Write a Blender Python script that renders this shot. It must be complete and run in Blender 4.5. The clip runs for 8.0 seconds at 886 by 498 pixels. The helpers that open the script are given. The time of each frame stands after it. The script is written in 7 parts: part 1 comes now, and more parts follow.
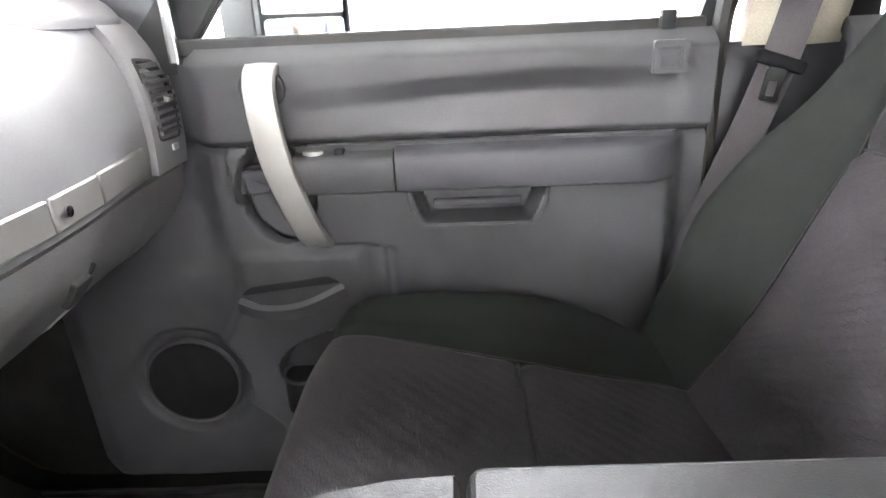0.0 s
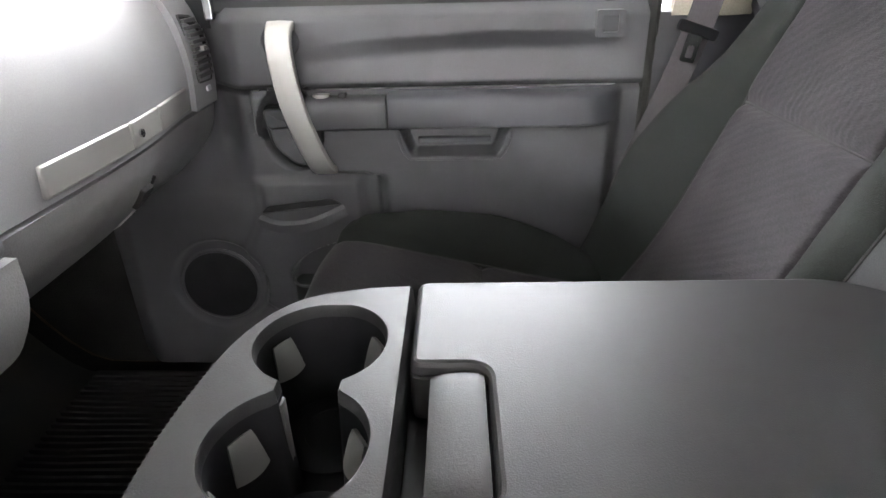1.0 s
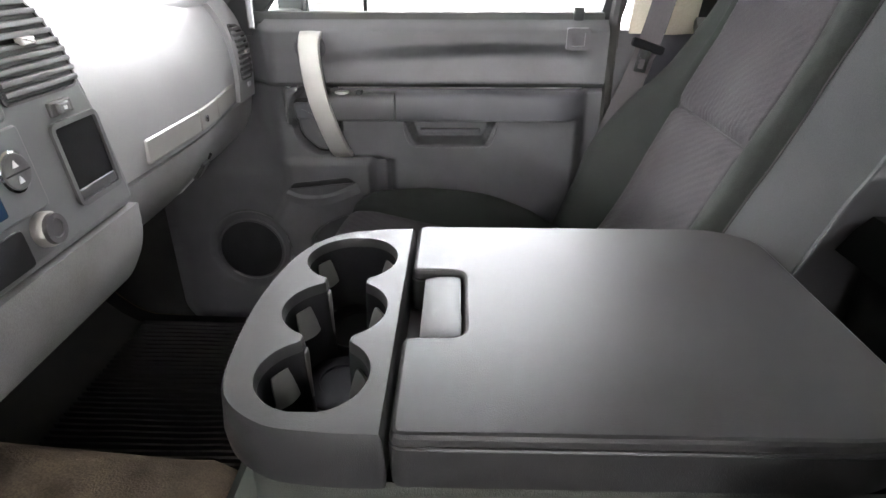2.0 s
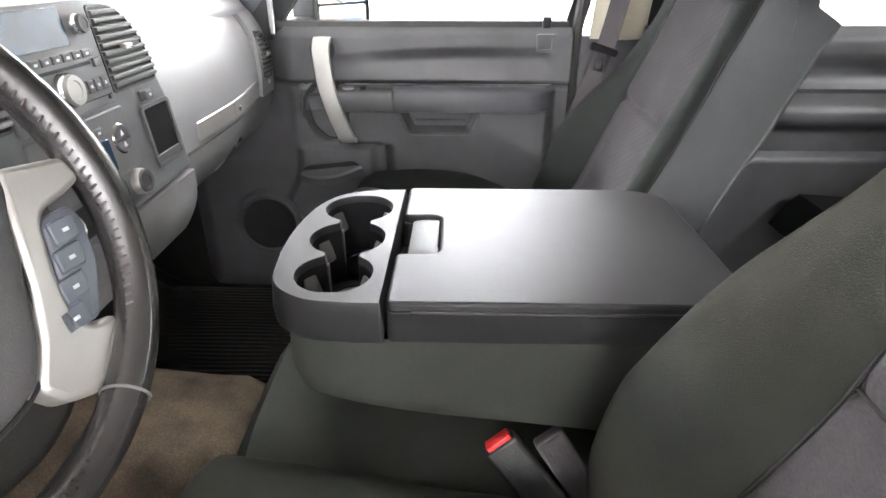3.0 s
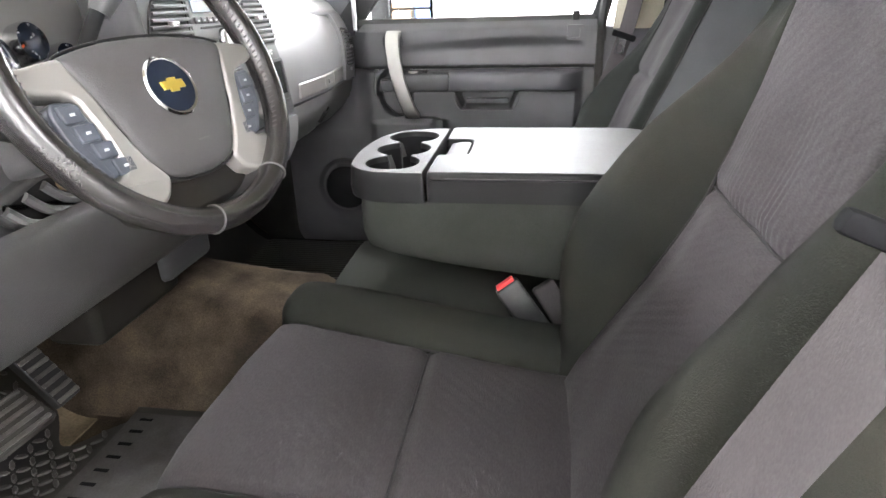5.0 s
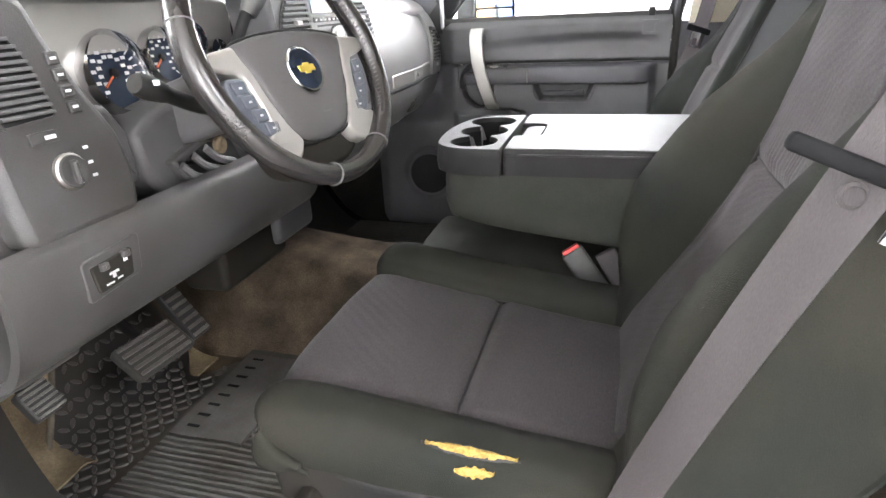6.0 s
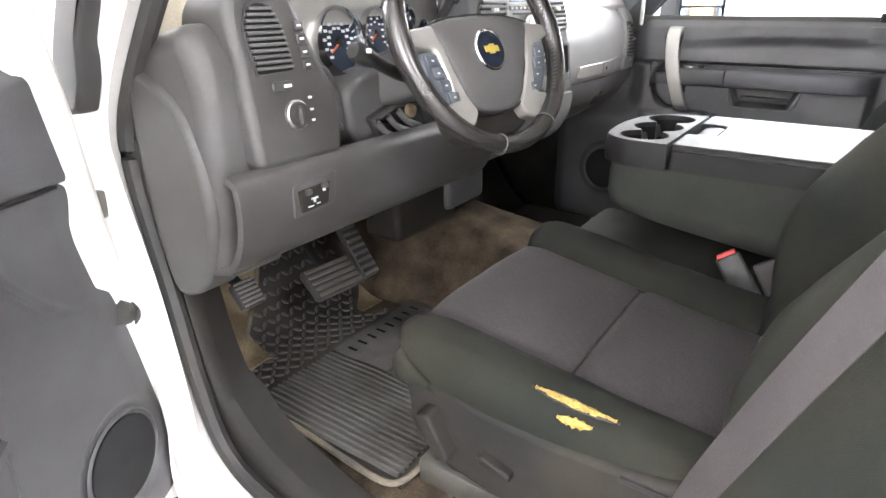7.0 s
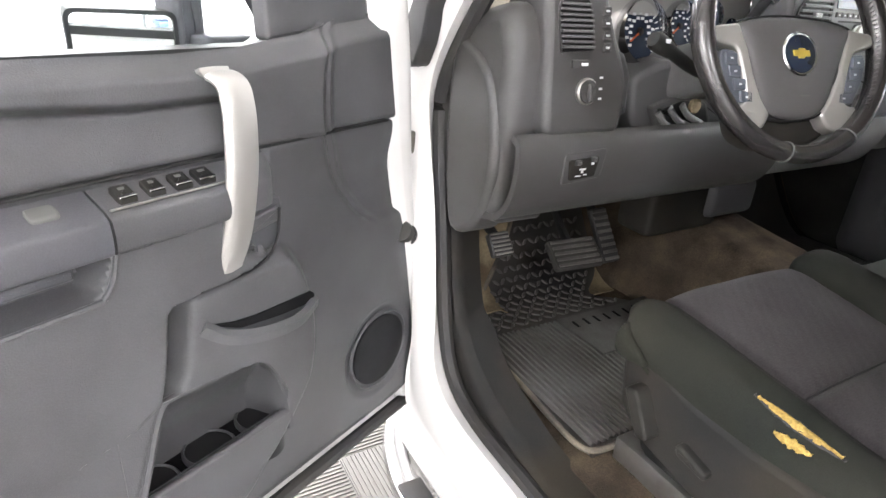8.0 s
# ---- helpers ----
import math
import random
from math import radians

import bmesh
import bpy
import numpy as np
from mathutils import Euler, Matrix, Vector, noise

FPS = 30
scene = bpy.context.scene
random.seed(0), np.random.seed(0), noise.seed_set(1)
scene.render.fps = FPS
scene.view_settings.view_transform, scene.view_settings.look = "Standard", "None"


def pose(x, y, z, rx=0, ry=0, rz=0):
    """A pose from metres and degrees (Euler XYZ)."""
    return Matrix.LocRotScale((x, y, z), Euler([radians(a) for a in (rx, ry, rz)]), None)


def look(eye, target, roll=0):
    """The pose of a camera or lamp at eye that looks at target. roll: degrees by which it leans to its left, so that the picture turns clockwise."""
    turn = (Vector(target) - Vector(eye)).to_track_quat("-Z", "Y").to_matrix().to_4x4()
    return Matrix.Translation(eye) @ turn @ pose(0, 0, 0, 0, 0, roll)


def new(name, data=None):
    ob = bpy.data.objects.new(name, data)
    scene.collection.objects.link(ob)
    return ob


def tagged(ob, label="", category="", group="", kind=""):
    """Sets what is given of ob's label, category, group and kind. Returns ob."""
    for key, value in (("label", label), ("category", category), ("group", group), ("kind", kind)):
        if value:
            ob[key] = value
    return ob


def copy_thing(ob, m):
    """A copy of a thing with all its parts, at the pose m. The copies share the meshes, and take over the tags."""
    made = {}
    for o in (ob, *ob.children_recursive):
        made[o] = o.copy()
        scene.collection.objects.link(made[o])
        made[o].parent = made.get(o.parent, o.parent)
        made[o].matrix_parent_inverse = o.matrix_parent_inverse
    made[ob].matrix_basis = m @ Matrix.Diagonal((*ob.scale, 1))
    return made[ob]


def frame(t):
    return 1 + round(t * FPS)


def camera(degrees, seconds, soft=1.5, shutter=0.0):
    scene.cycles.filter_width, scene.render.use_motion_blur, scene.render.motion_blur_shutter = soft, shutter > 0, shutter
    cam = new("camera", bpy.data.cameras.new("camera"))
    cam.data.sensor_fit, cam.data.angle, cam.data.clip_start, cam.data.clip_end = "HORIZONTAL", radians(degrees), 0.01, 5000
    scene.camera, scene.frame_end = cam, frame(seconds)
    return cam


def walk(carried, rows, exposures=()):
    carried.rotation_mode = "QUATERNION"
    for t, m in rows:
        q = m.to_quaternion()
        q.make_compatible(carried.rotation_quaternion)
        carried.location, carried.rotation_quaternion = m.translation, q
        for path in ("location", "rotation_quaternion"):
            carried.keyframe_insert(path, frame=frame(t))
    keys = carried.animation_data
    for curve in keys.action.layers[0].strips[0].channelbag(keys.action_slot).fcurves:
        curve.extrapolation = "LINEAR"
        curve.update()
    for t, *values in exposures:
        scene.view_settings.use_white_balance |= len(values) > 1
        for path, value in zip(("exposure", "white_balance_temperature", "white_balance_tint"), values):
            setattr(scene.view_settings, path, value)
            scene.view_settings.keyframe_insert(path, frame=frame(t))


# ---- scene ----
cam = camera(74.1, 8.0)
PATH = [
    (0, (0.005, -0.082, 1.542), (-0.042, 1.774, 0.799), -2.7),
    (0.5, (0.048, -0.195, 1.549), (-0.038, 1.631, 0.736), -2.5),
    (1, (0.043, -0.304, 1.575), (-0.006, 1.491, 0.695), -1.4),
    (1.5, (0.051, -0.417, 1.6), (0.008, 1.375, 0.712), -0.1),
    (3, (0.089, -0.793, 1.66), (0.043, 1.002, 0.78), 0.0),
    (3.5, (0.132, -0.89, 1.635), (0.064, 0.91, 0.766), -0.5),
    (4, (0.142, -0.97, 1.606), (0.042, 0.835, 0.751), -0.8),
    (4.2, (0.145, -1.012, 1.605), (0.032, 0.797, 0.761), -0.4),
    (5.3, (0.195, -1.231, 1.568), (-0.152, 0.583, 0.8), -2.4),
    (5.5, (0.198, -1.265, 1.573), (-0.181, 0.54, 0.798), -2.6),
    (6, (0.215, -1.343, 1.57), (-0.318, 0.426, 0.803), -2.9),
    (6.5, (0.259, -1.416, 1.565), (-0.473, 0.283, 0.805), -1.8),
    (7, (0.295, -1.428, 1.564), (-0.755, 0.089, 0.792), -0.2),
    (7.5, (0.331, -1.476, 1.557), (-0.98, -0.187, 0.77), 2.2),
    (8, (0.356, -1.517, 1.555), (-1.213, -0.584, 0.737), 4.2),
]
EXPOSURES = [(0, 0.95), (0.5, 0.55), (1, 0.45), (1.5, 0.42), (3, 0.55), (4.5, 0.5), (6.5, 0.45), (7.4, 0.36), (8, -0.12)]
walk(cam, [(t, look(eye, target, roll)) for t, eye, target, roll in PATH], EXPOSURES)

# ---- exposure, world and lights ----
world = bpy.data.worlds.new("world")
scene.world = world
world.use_nodes = True
world.node_tree.nodes["Background"].inputs[0].default_value = (0.95, 0.97, 1.0, 1)
world.node_tree.nodes["Background"].inputs[1].default_value = 0.35


def area_lamp(name, x, y, z, sx, sy, watts, target):
    data = bpy.data.lights.new(name, "AREA")
    data.shape, data.size, data.size_y, data.energy = "RECTANGLE", sx, sy, watts
    data.color = (0.972, 0.95, 1.0)
    ob = new(name, data)
    ob.matrix_world = look((x, y, z), target)
    return ob


# added lights, never in view: under the workshop ceiling (x, y, watts, size) and brightening its white walls (place,
# target, watts)
LAMPS = [(0.25, 3.9, 600, 2.6, 1.8), (4.0, -2.2, 230, 2.2, 1.2), (-4.6, -2.0, 500, 0.8, 2.4), (-4.6, 2.0, 500, 0.8, 2.4), (4.5, 0.5, 300, 0.8, 2.4)]
WASH = [((-0.4, 4.0, 3.5), (-0.4, 5.5, 1.3), 2300), ((0.4, -3.9, 3.5), (0.4, -5.5, 1.3), 1000), ((-5.4, 0.0, 3.5), (-7.0, 0.0, 1.5), 2200), ((5.4, 0.0, 3.5), (7.0, 0.0, 1.6), 1900)]
for lx, ly, watts, sx, sy in LAMPS:
    lamp = area_lamp("ceiling_lamp", lx, ly, 3.58, sx, sy, watts, (lx, ly, 0))
    tagged(lamp, "added unseen area light under the workshop ceiling", "lamp", kind="structure")
for at, target, watts in WASH:
    lamp = area_lamp("wall_lamp", *at, 3.0, 0.5, watts, target)
    tagged(lamp, "added unseen light brightening the white workshop wall", "lamp", kind="structure")


# ---- materials ----
def material(name, color, rough=0.6, metal=0.0, dark=None, scale=12.0, grain=0.0, grain_scale=400.0,
             detail=4.0, spec=0.5, rough_var=0.0, stretch=(1, 1, 1), sheen=0.0, ribs=0.0):
    """A surface with stains at a large scale and grain at a small one."""
    m = bpy.data.materials.new(name)
    m.use_nodes = True
    nt = m.node_tree
    b = nt.nodes["Principled BSDF"]
    b.inputs["Roughness"].default_value = rough
    b.inputs["Metallic"].default_value = metal
    b.inputs["Specular IOR Level"].default_value = spec
    if sheen:
        b.inputs["Sheen Weight"].default_value = sheen
        b.inputs["Sheen Roughness"].default_value = 0.5
    co = nt.nodes.new("ShaderNodeTexCoord")
    mp = nt.nodes.new("ShaderNodeMapping")
    mp.inputs["Scale"].default_value = stretch
    nt.links.new(co.outputs["Object"], mp.inputs["Vector"])
    big = nt.nodes.new("ShaderNodeTexNoise")
    big.inputs["Scale"].default_value = scale
    big.inputs["Detail"].default_value = detail
    nt.links.new(mp.outputs[0], big.inputs["Vector"])
    ramp = nt.nodes.new("ShaderNodeValToRGB")
    ramp.color_ramp.elements[0].position, ramp.color_ramp.elements[1].position = 0.35, 0.68
    d = dark if dark else tuple(c * 0.82 for c in color)
    ramp.color_ramp.elements[0].color = (*d, 1)
    ramp.color_ramp.elements[1].color = (*color, 1)
    nt.links.new(big.outputs["Fac"], ramp.inputs["Fac"])
    last = ramp.outputs["Color"]
    fine = nt.nodes.new("ShaderNodeTexNoise")
    fine.inputs["Scale"].default_value = grain_scale
    fine.inputs["Detail"].default_value = 2.0
    nt.links.new(mp.outputs[0], fine.inputs["Vector"])
    if grain:
        mixn = nt.nodes.new("ShaderNodeMix")
        mixn.data_type, mixn.blend_type = "RGBA", "MULTIPLY"
        mixn.inputs["Factor"].default_value = min(1.0, grain * 1.2)
        r2 = nt.nodes.new("ShaderNodeValToRGB")
        r2.color_ramp.elements[0].position, r2.color_ramp.elements[1].position = 0.3, 0.7
        r2.color_ramp.elements[0].color = (0.55, 0.55, 0.55, 1)
        nt.links.new(fine.outputs["Fac"], r2.inputs["Fac"])
        nt.links.new(last, mixn.inputs["A"])
        nt.links.new(r2.outputs["Color"], mixn.inputs["B"])
        last = mixn.outputs["Result"]
        bump = nt.nodes.new("ShaderNodeBump")
        bump.inputs["Strength"].default_value = grain
        bump.inputs["Distance"].default_value = 0.0012
        height = fine.outputs["Fac"]
        if ribs:
            # knitted ribs, broken up by the grain
            wave = nt.nodes.new("ShaderNodeTexWave")
            wave.wave_type, wave.bands_direction = "BANDS", "DIAGONAL"
            wave.inputs["Scale"].default_value = ribs
            wave.inputs["Distortion"].default_value = 0.8
            wave.inputs["Detail Scale"].default_value = 3.0
            nt.links.new(co.outputs["Object"], wave.inputs["Vector"])
            add = nt.nodes.new("ShaderNodeMath")
            add.operation = "ADD"
            nt.links.new(height, add.inputs[0])
            soft = nt.nodes.new("ShaderNodeMath")
            soft.operation = "MULTIPLY"
            soft.inputs[1].default_value = 0.4
            nt.links.new(wave.outputs["Fac"], soft.inputs[0])
            nt.links.new(soft.outputs[0], add.inputs[1])
            height = add.outputs[0]
        nt.links.new(height, bump.inputs["Height"])
        nt.links.new(bump.outputs["Normal"], b.inputs["Normal"])
    if rough_var:
        mr = nt.nodes.new("ShaderNodeMapRange")
        mr.inputs["To Min"].default_value = max(0.03, rough - rough_var)
        mr.inputs["To Max"].default_value = min(1.0, rough + rough_var)
        nt.links.new(big.outputs["Fac"], mr.inputs["Value"])
        nt.links.new(mr.outputs["Result"], b.inputs["Roughness"])
    nt.links.new(last, b.inputs["Base Color"])
    return m


# raised above the other dash plastics: window sheen is put into this colour
M_DASH = material("lit_soft_dash_vinyl", (0.35, 0.348, 0.357), 0.40, spec=0.8, dark=(0.30, 0.298, 0.306), scale=6, grain=0.25, grain_scale=700, rough_var=0.06)
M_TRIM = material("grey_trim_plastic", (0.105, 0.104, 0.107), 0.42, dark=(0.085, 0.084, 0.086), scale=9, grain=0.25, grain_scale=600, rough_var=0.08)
# scuffed lit copy of dark_dash_plastic: passenger-side light is in its colour
M_GLOVE = material("lit_scuffed_glovebox_plastic", (0.25, 0.245, 0.25), 0.40, dark=(0.16, 0.155, 0.152), scale=9, detail=9, grain=0.35, grain_scale=500, rough_var=0.12, spec=0.6)
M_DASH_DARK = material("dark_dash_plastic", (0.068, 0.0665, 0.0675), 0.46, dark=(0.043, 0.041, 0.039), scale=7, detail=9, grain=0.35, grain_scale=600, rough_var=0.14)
M_PANEL = material("door_panel_plastic", (0.086, 0.086, 0.092), 0.46, dark=(0.057, 0.0565, 0.0595), scale=6, detail=9, grain=0.35, grain_scale=600, rough_var=0.13)
M_PANEL_DARK = material("door_insert_vinyl", (0.07, 0.07, 0.078), 0.5, dark=(0.056, 0.056, 0.063), scale=7, grain=0.3, grain_scale=600, rough_var=0.07)
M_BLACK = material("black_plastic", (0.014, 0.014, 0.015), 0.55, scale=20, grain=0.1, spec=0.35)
M_RUBBER = material("black_rubber", (0.022, 0.022, 0.024), 0.6, dark=(0.035, 0.032, 0.028), scale=9, grain=0.2)
M_SILVER = material("satin_silver_paint", (0.46, 0.45, 0.43), 0.36, 0.6, dark=(0.42, 0.41, 0.39), scale=9, rough_var=0.05)
M_CHROME = material("chrome", (0.75, 0.75, 0.76), 0.14, 1.0, dark=(0.65, 0.65, 0.66), scale=20)
M_LEATHER = material("worn_wheel_leather", (0.027, 0.0245, 0.0245), 0.25, spec=0.75, dark=(0.024, 0.0215, 0.0212), scale=9, grain=0.12, grain_scale=500, rough_var=0.03)
# passenger-side copy of the seat cloth, darkened for the shade it sits in
M_FABRIC = material("shaded_grey_seat_fabric", (0.032, 0.0285, 0.0308), 0.92, dark=(0.023, 0.0207, 0.0222), scale=5, grain=0.55, grain_scale=520, spec=0.15, stretch=(1, 0.35, 1), sheen=0.05, ribs=26)
M_HUB = material("hub_vinyl", (0.088, 0.085, 0.087), 0.55, dark=(0.072, 0.069, 0.070), scale=9, grain=0.3, grain_scale=700, rough_var=0.06)
M_SEAM = material("seam_thread", (0.016, 0.015, 0.015), 0.9)
# near-black for black parts and for the shade inside wells, mouths and slots
M_WELL = material("black_plastic_and_shade", (0.010, 0.010, 0.011), 0.8, scale=20, grain=0.1, spec=0.08)
M_GRIP = material("pale_grip_rubber", (0.1, 0.1, 0.095), 0.6)
M_SILL = material("dusty_sill_plastic", (0.020, 0.0198, 0.0195), 0.65, spec=0.2, dark=(0.034, 0.029, 0.0225), scale=6, detail=8, grain=0.4, grain_scale=400, rough_var=0.1)
M_CONSOLE = material("console_cloth", (0.045, 0.048, 0.042), 0.9, dark=(0.031, 0.033, 0.028), scale=5, detail=6, grain=0.45, grain_scale=700, spec=0.08)
M_BOLSTER = material("dark_bolster_fabric", (0.023, 0.025, 0.023), 0.9, dark=(0.017, 0.0185, 0.017), scale=4, grain=0.45, grain_scale=700, spec=0.08)
M_BOLSTER_WORN = material("worn_bolster_fabric", (0.0190, 0.0208, 0.0185), 0.9, dark=(0.0275, 0.0268, 0.0215), scale=5, detail=6, grain=0.45, grain_scale=700, spec=0.08)
# driver's worn copy of the seat cloth, paler for the open door's light
M_FABRIC_WORN = material("lit_worn_seat_fabric", (0.058, 0.052, 0.056), 0.92, dark=(0.040, 0.0355, 0.036), scale=4, detail=7, grain=0.55, grain_scale=520, spec=0.15, stretch=(1, 0.35, 1), sheen=0.05, ribs=26)
M_GRILLE = material("speaker_cloth", (0.024, 0.024, 0.026), 0.85, scale=20, grain=0.6, grain_scale=900, spec=0.15)
M_SIDE = material("blue_grey_seat_side", (0.105, 0.109, 0.113), 0.75, dark=(0.082, 0.086, 0.089), scale=5, grain=0.35, grain_scale=800, spec=0.25)
M_STACK = material("satin_stack_plastic", (0.14, 0.14, 0.145), 0.4, dark=(0.118, 0.118, 0.122), scale=8, grain=0.15, grain_scale=700, rough_var=0.05)
M_SHIELD = material("scuffed_dark_plastic", (0.015, 0.015, 0.015), 0.62, spec=0.2, dark=(0.026, 0.0225, 0.018), scale=8, detail=8, grain=0.3, grain_scale=500, rough_var=0.1)
M_BUTTON = material("glossy_button_plastic", (0.10, 0.112, 0.135), 0.28, scale=20)
M_BELT = material("belt_webbing", (0.06, 0.054, 0.0555), 0.75, dark=(0.05, 0.045, 0.0465), scale=10, grain=0.4, grain_scale=900, stretch=(1, 1, 0.2), spec=0.2)
M_LID = material("console_vinyl", (0.024, 0.024, 0.0245), 0.40, spec=0.12, dark=(0.018, 0.0175, 0.0175), scale=5, grain=0.2, grain_scale=800, rough_var=0.07)
M_CARPET = material("soiled_carpet", (0.125, 0.096, 0.066), 0.97, dark=(0.040, 0.031, 0.024), scale=11, detail=8, grain=0.9, grain_scale=330, spec=0.1)
M_CARPET_DARK = material("dark_carpet_and_shade", (0.03, 0.029, 0.028), 0.97, dark=(0.018, 0.017, 0.017), scale=9, grain=0.9, grain_scale=330, spec=0.1)
M_MAT = material("rubber_floor_mat", (0.020, 0.0198, 0.0205), 0.5, dark=(0.042, 0.036, 0.029), scale=6, detail=8, grain=0.3, grain_scale=300, rough_var=0.1)
M_WHITE = material("white_car_paint", (0.8, 0.8, 0.79), 0.2, dark=(0.76, 0.75, 0.73), scale=3)
M_BEIGE = material("beige_headliner", (0.5, 0.46, 0.37), 0.9, dark=(0.45, 0.41, 0.33), scale=5, grain=0.4, grain_scale=500, spec=0.1)
M_FOAM = material("yellow_seat_foam", (0.46, 0.33, 0.1), 0.95, dark=(0.3, 0.2, 0.06), scale=60, grain=0.8, grain_scale=300, spec=0.1)
M_WALL = material("white_workshop_wall", (0.82, 0.82, 0.8), 0.8, dark=(0.78, 0.78, 0.76), scale=1.2, grain=0.1, grain_scale=90)
M_TILE = material("grey_floor_tile", (0.085, 0.079, 0.067), 0.5, dark=(0.066, 0.062, 0.053), scale=4, grain=0.2, grain_scale=200)
M_TILE_DARK = material("dark_floor_tile", (0.09, 0.085, 0.075), 0.5, dark=(0.07, 0.066, 0.06), scale=4, grain=0.2, grain_scale=200)
M_RED = material("red_button", (0.6, 0.03, 0.03), 0.4, scale=20)
M_BLUE = material("blue_badge_enamel", (0.014, 0.02, 0.036), 0.22, scale=20)
M_GOLD = material("gold_badge", (0.62, 0.46, 0.08), 0.3, 0.5, scale=20)
M_WHITE_MARK = material("white_print", (0.75, 0.76, 0.78), 0.5, scale=20)
M_SCREEN = material("dark_screen", (0.02, 0.05, 0.1), 0.06, scale=20)
M_DARKGAUGE = material("gauge_face", (0.022, 0.032, 0.056), 0.25, scale=20)
M_ORANGE = material("orange_needle", (0.75, 0.13, 0.03), 0.4, scale=20)
M_PAPER = material("label_paper", (0.6, 0.6, 0.58), 0.6, scale=30)
M_STEEL = material("scuffed_steel", (0.45, 0.44, 0.42), 0.38, 0.9, dark=(0.3, 0.29, 0.27), scale=15, rough_var=0.1)
M_TAN = material("dusty_tan_insulation", (0.38, 0.31, 0.20), 0.9, dark=(0.13, 0.10, 0.065), scale=8, detail=8, grain=0.5, grain_scale=200, spec=0.1)


def glass(name, color=(0.9, 0.95, 0.95), rough=0.0):
    m = bpy.data.materials.new(name)
    m.use_nodes = True
    b = m.node_tree.nodes["Principled BSDF"]
    b.inputs["Base Color"].default_value = (*color, 1)
    b.inputs["Roughness"].default_value = rough
    b.inputs["Transmission Weight"].default_value = 1.0
    b.inputs["IOR"].default_value = 1.05
    return m


M_GLASS = glass("window_glass")
M_TINT = glass("tinted_glass", (0.35, 0.37, 0.36))
M_MIRROR = material("mirror_silver", (0.92, 0.92, 0.92), 0.02, 1.0, dark=(0.92, 0.92, 0.92))


# ---- mesh helpers ----
def part(name, bm, mat, parent=None, label="", smooth=40):
    bmesh.ops.recalc_face_normals(bm, faces=bm.faces)
    me = bpy.data.meshes.new(name)
    if smooth:
        lim = radians(smooth)
        for f in bm.faces:
            f.smooth = len(f.verts) < 9
        for e in bm.edges:
            if len(e.link_faces) == 2 and e.calc_face_angle(0) > lim:
                e.smooth = False
    bm.to_mesh(me)
    bm.free()
    me.materials.append(mat)
    ob = new(name, me)
    if parent:
        ob.parent = parent
    if label:
        ob["label"] = label
    return ob


def thing(name, label, category, group="", kind=""):
    return tagged(new(name), label, category, group, kind)


def structure(name, bm, mat, label="", category="", smooth=40):
    return tagged(part(name, bm, mat, None, label, smooth), label, category, kind="structure")


def box(x0, x1, y0, y1, z0, z1, bevel=0.0, seg=2, m=None):
    bm = bmesh.new()
    c = Matrix.Translation(((x0 + x1) / 2, (y0 + y1) / 2, (z0 + z1) / 2)) @ Matrix.Diagonal((abs(x1 - x0), abs(y1 - y0), abs(z1 - z0), 1))
    bmesh.ops.create_cube(bm, size=1, matrix=c)
    if bevel:
        bmesh.ops.bevel(bm, geom=list(bm.edges), offset=bevel, segments=seg, profile=0.5, affect="EDGES")
    if m:
        bmesh.ops.transform(bm, matrix=m, verts=bm.verts)
    return bm


def join(*bms):
    out = bmesh.new()
    for b in bms:
        me = bpy.data.meshes.new("t")
        b.to_mesh(me)
        b.free()
        out.from_mesh(me)
        bpy.data.meshes.remove(me)
    return out


def moved(bm, m):
    bmesh.ops.transform(bm, matrix=m, verts=bm.verts)
    return bm


def smooth_line(pts, n, closed=False):
    """n points on a Catmull-Rom curve through pts."""
    pts = [np.array(p, float) for p in pts]
    k = len(pts)
    segs = k if closed else k - 1
    out = []
    count = n if closed else n - 1
    for i in range(n):
        u = i / count * segs
        s = min(int(u), segs - 1)
        f = u - s
        if closed:
            p0, p1, p2, p3 = pts[(s - 1) % k], pts[s % k], pts[(s + 1) % k], pts[(s + 2) % k]
        else:
            p1, p2 = pts[s], pts[s + 1]
            p0 = pts[s - 1] if s > 0 else 2 * p1 - p2
            p3 = pts[s + 2] if s + 2 < k else 2 * p2 - p1
        out.append(0.5 * (2 * p1 + (p2 - p0) * f + (2 * p0 - 5 * p1 + 4 * p2 - p3) * f * f + (3 * p1 - p0 - 3 * p2 + p3) * f ** 3))
    return out


def warp(table, v):
    for (a, fa), (b, fb) in zip(table, table[1:]):
        if v <= b or (b, fb) == table[-1]:
            return fa + (fb - fa) * (v - a) / (b - a)


def step(t):
    t = max(0.0, min(1.0, t))
    return t * t * (3 - 2 * t)


def eased(tab):
    """A table rounded into a smooth line."""
    return [tuple(p) for p in smooth_line(tab, 6 * len(tab))]


def rounded(poly, r, n=5):
    """A polygon with its corners rounded; r is one radius or one for each corner."""
    out = []
    k = len(poly)
    for i in range(k):
        p = np.array(poly[i], float)
        a = np.array(poly[i - 1], float) - p
        b = np.array(poly[(i + 1) % k], float) - p
        rr = r[i] if isinstance(r, (list, tuple)) else r
        la, lb = np.linalg.norm(a), np.linalg.norm(b)
        d = min(rr, la * 0.48, lb * 0.48)
        if d < 1e-5:
            out.append(tuple(p))
            continue
        p0, p2 = p + a / la * d, p + b / lb * d
        for j in range(n + 1):
            t = j / n
            out.append(tuple((1 - t) ** 2 * p0 + 2 * t * (1 - t) * p + t * t * p2))
    return out


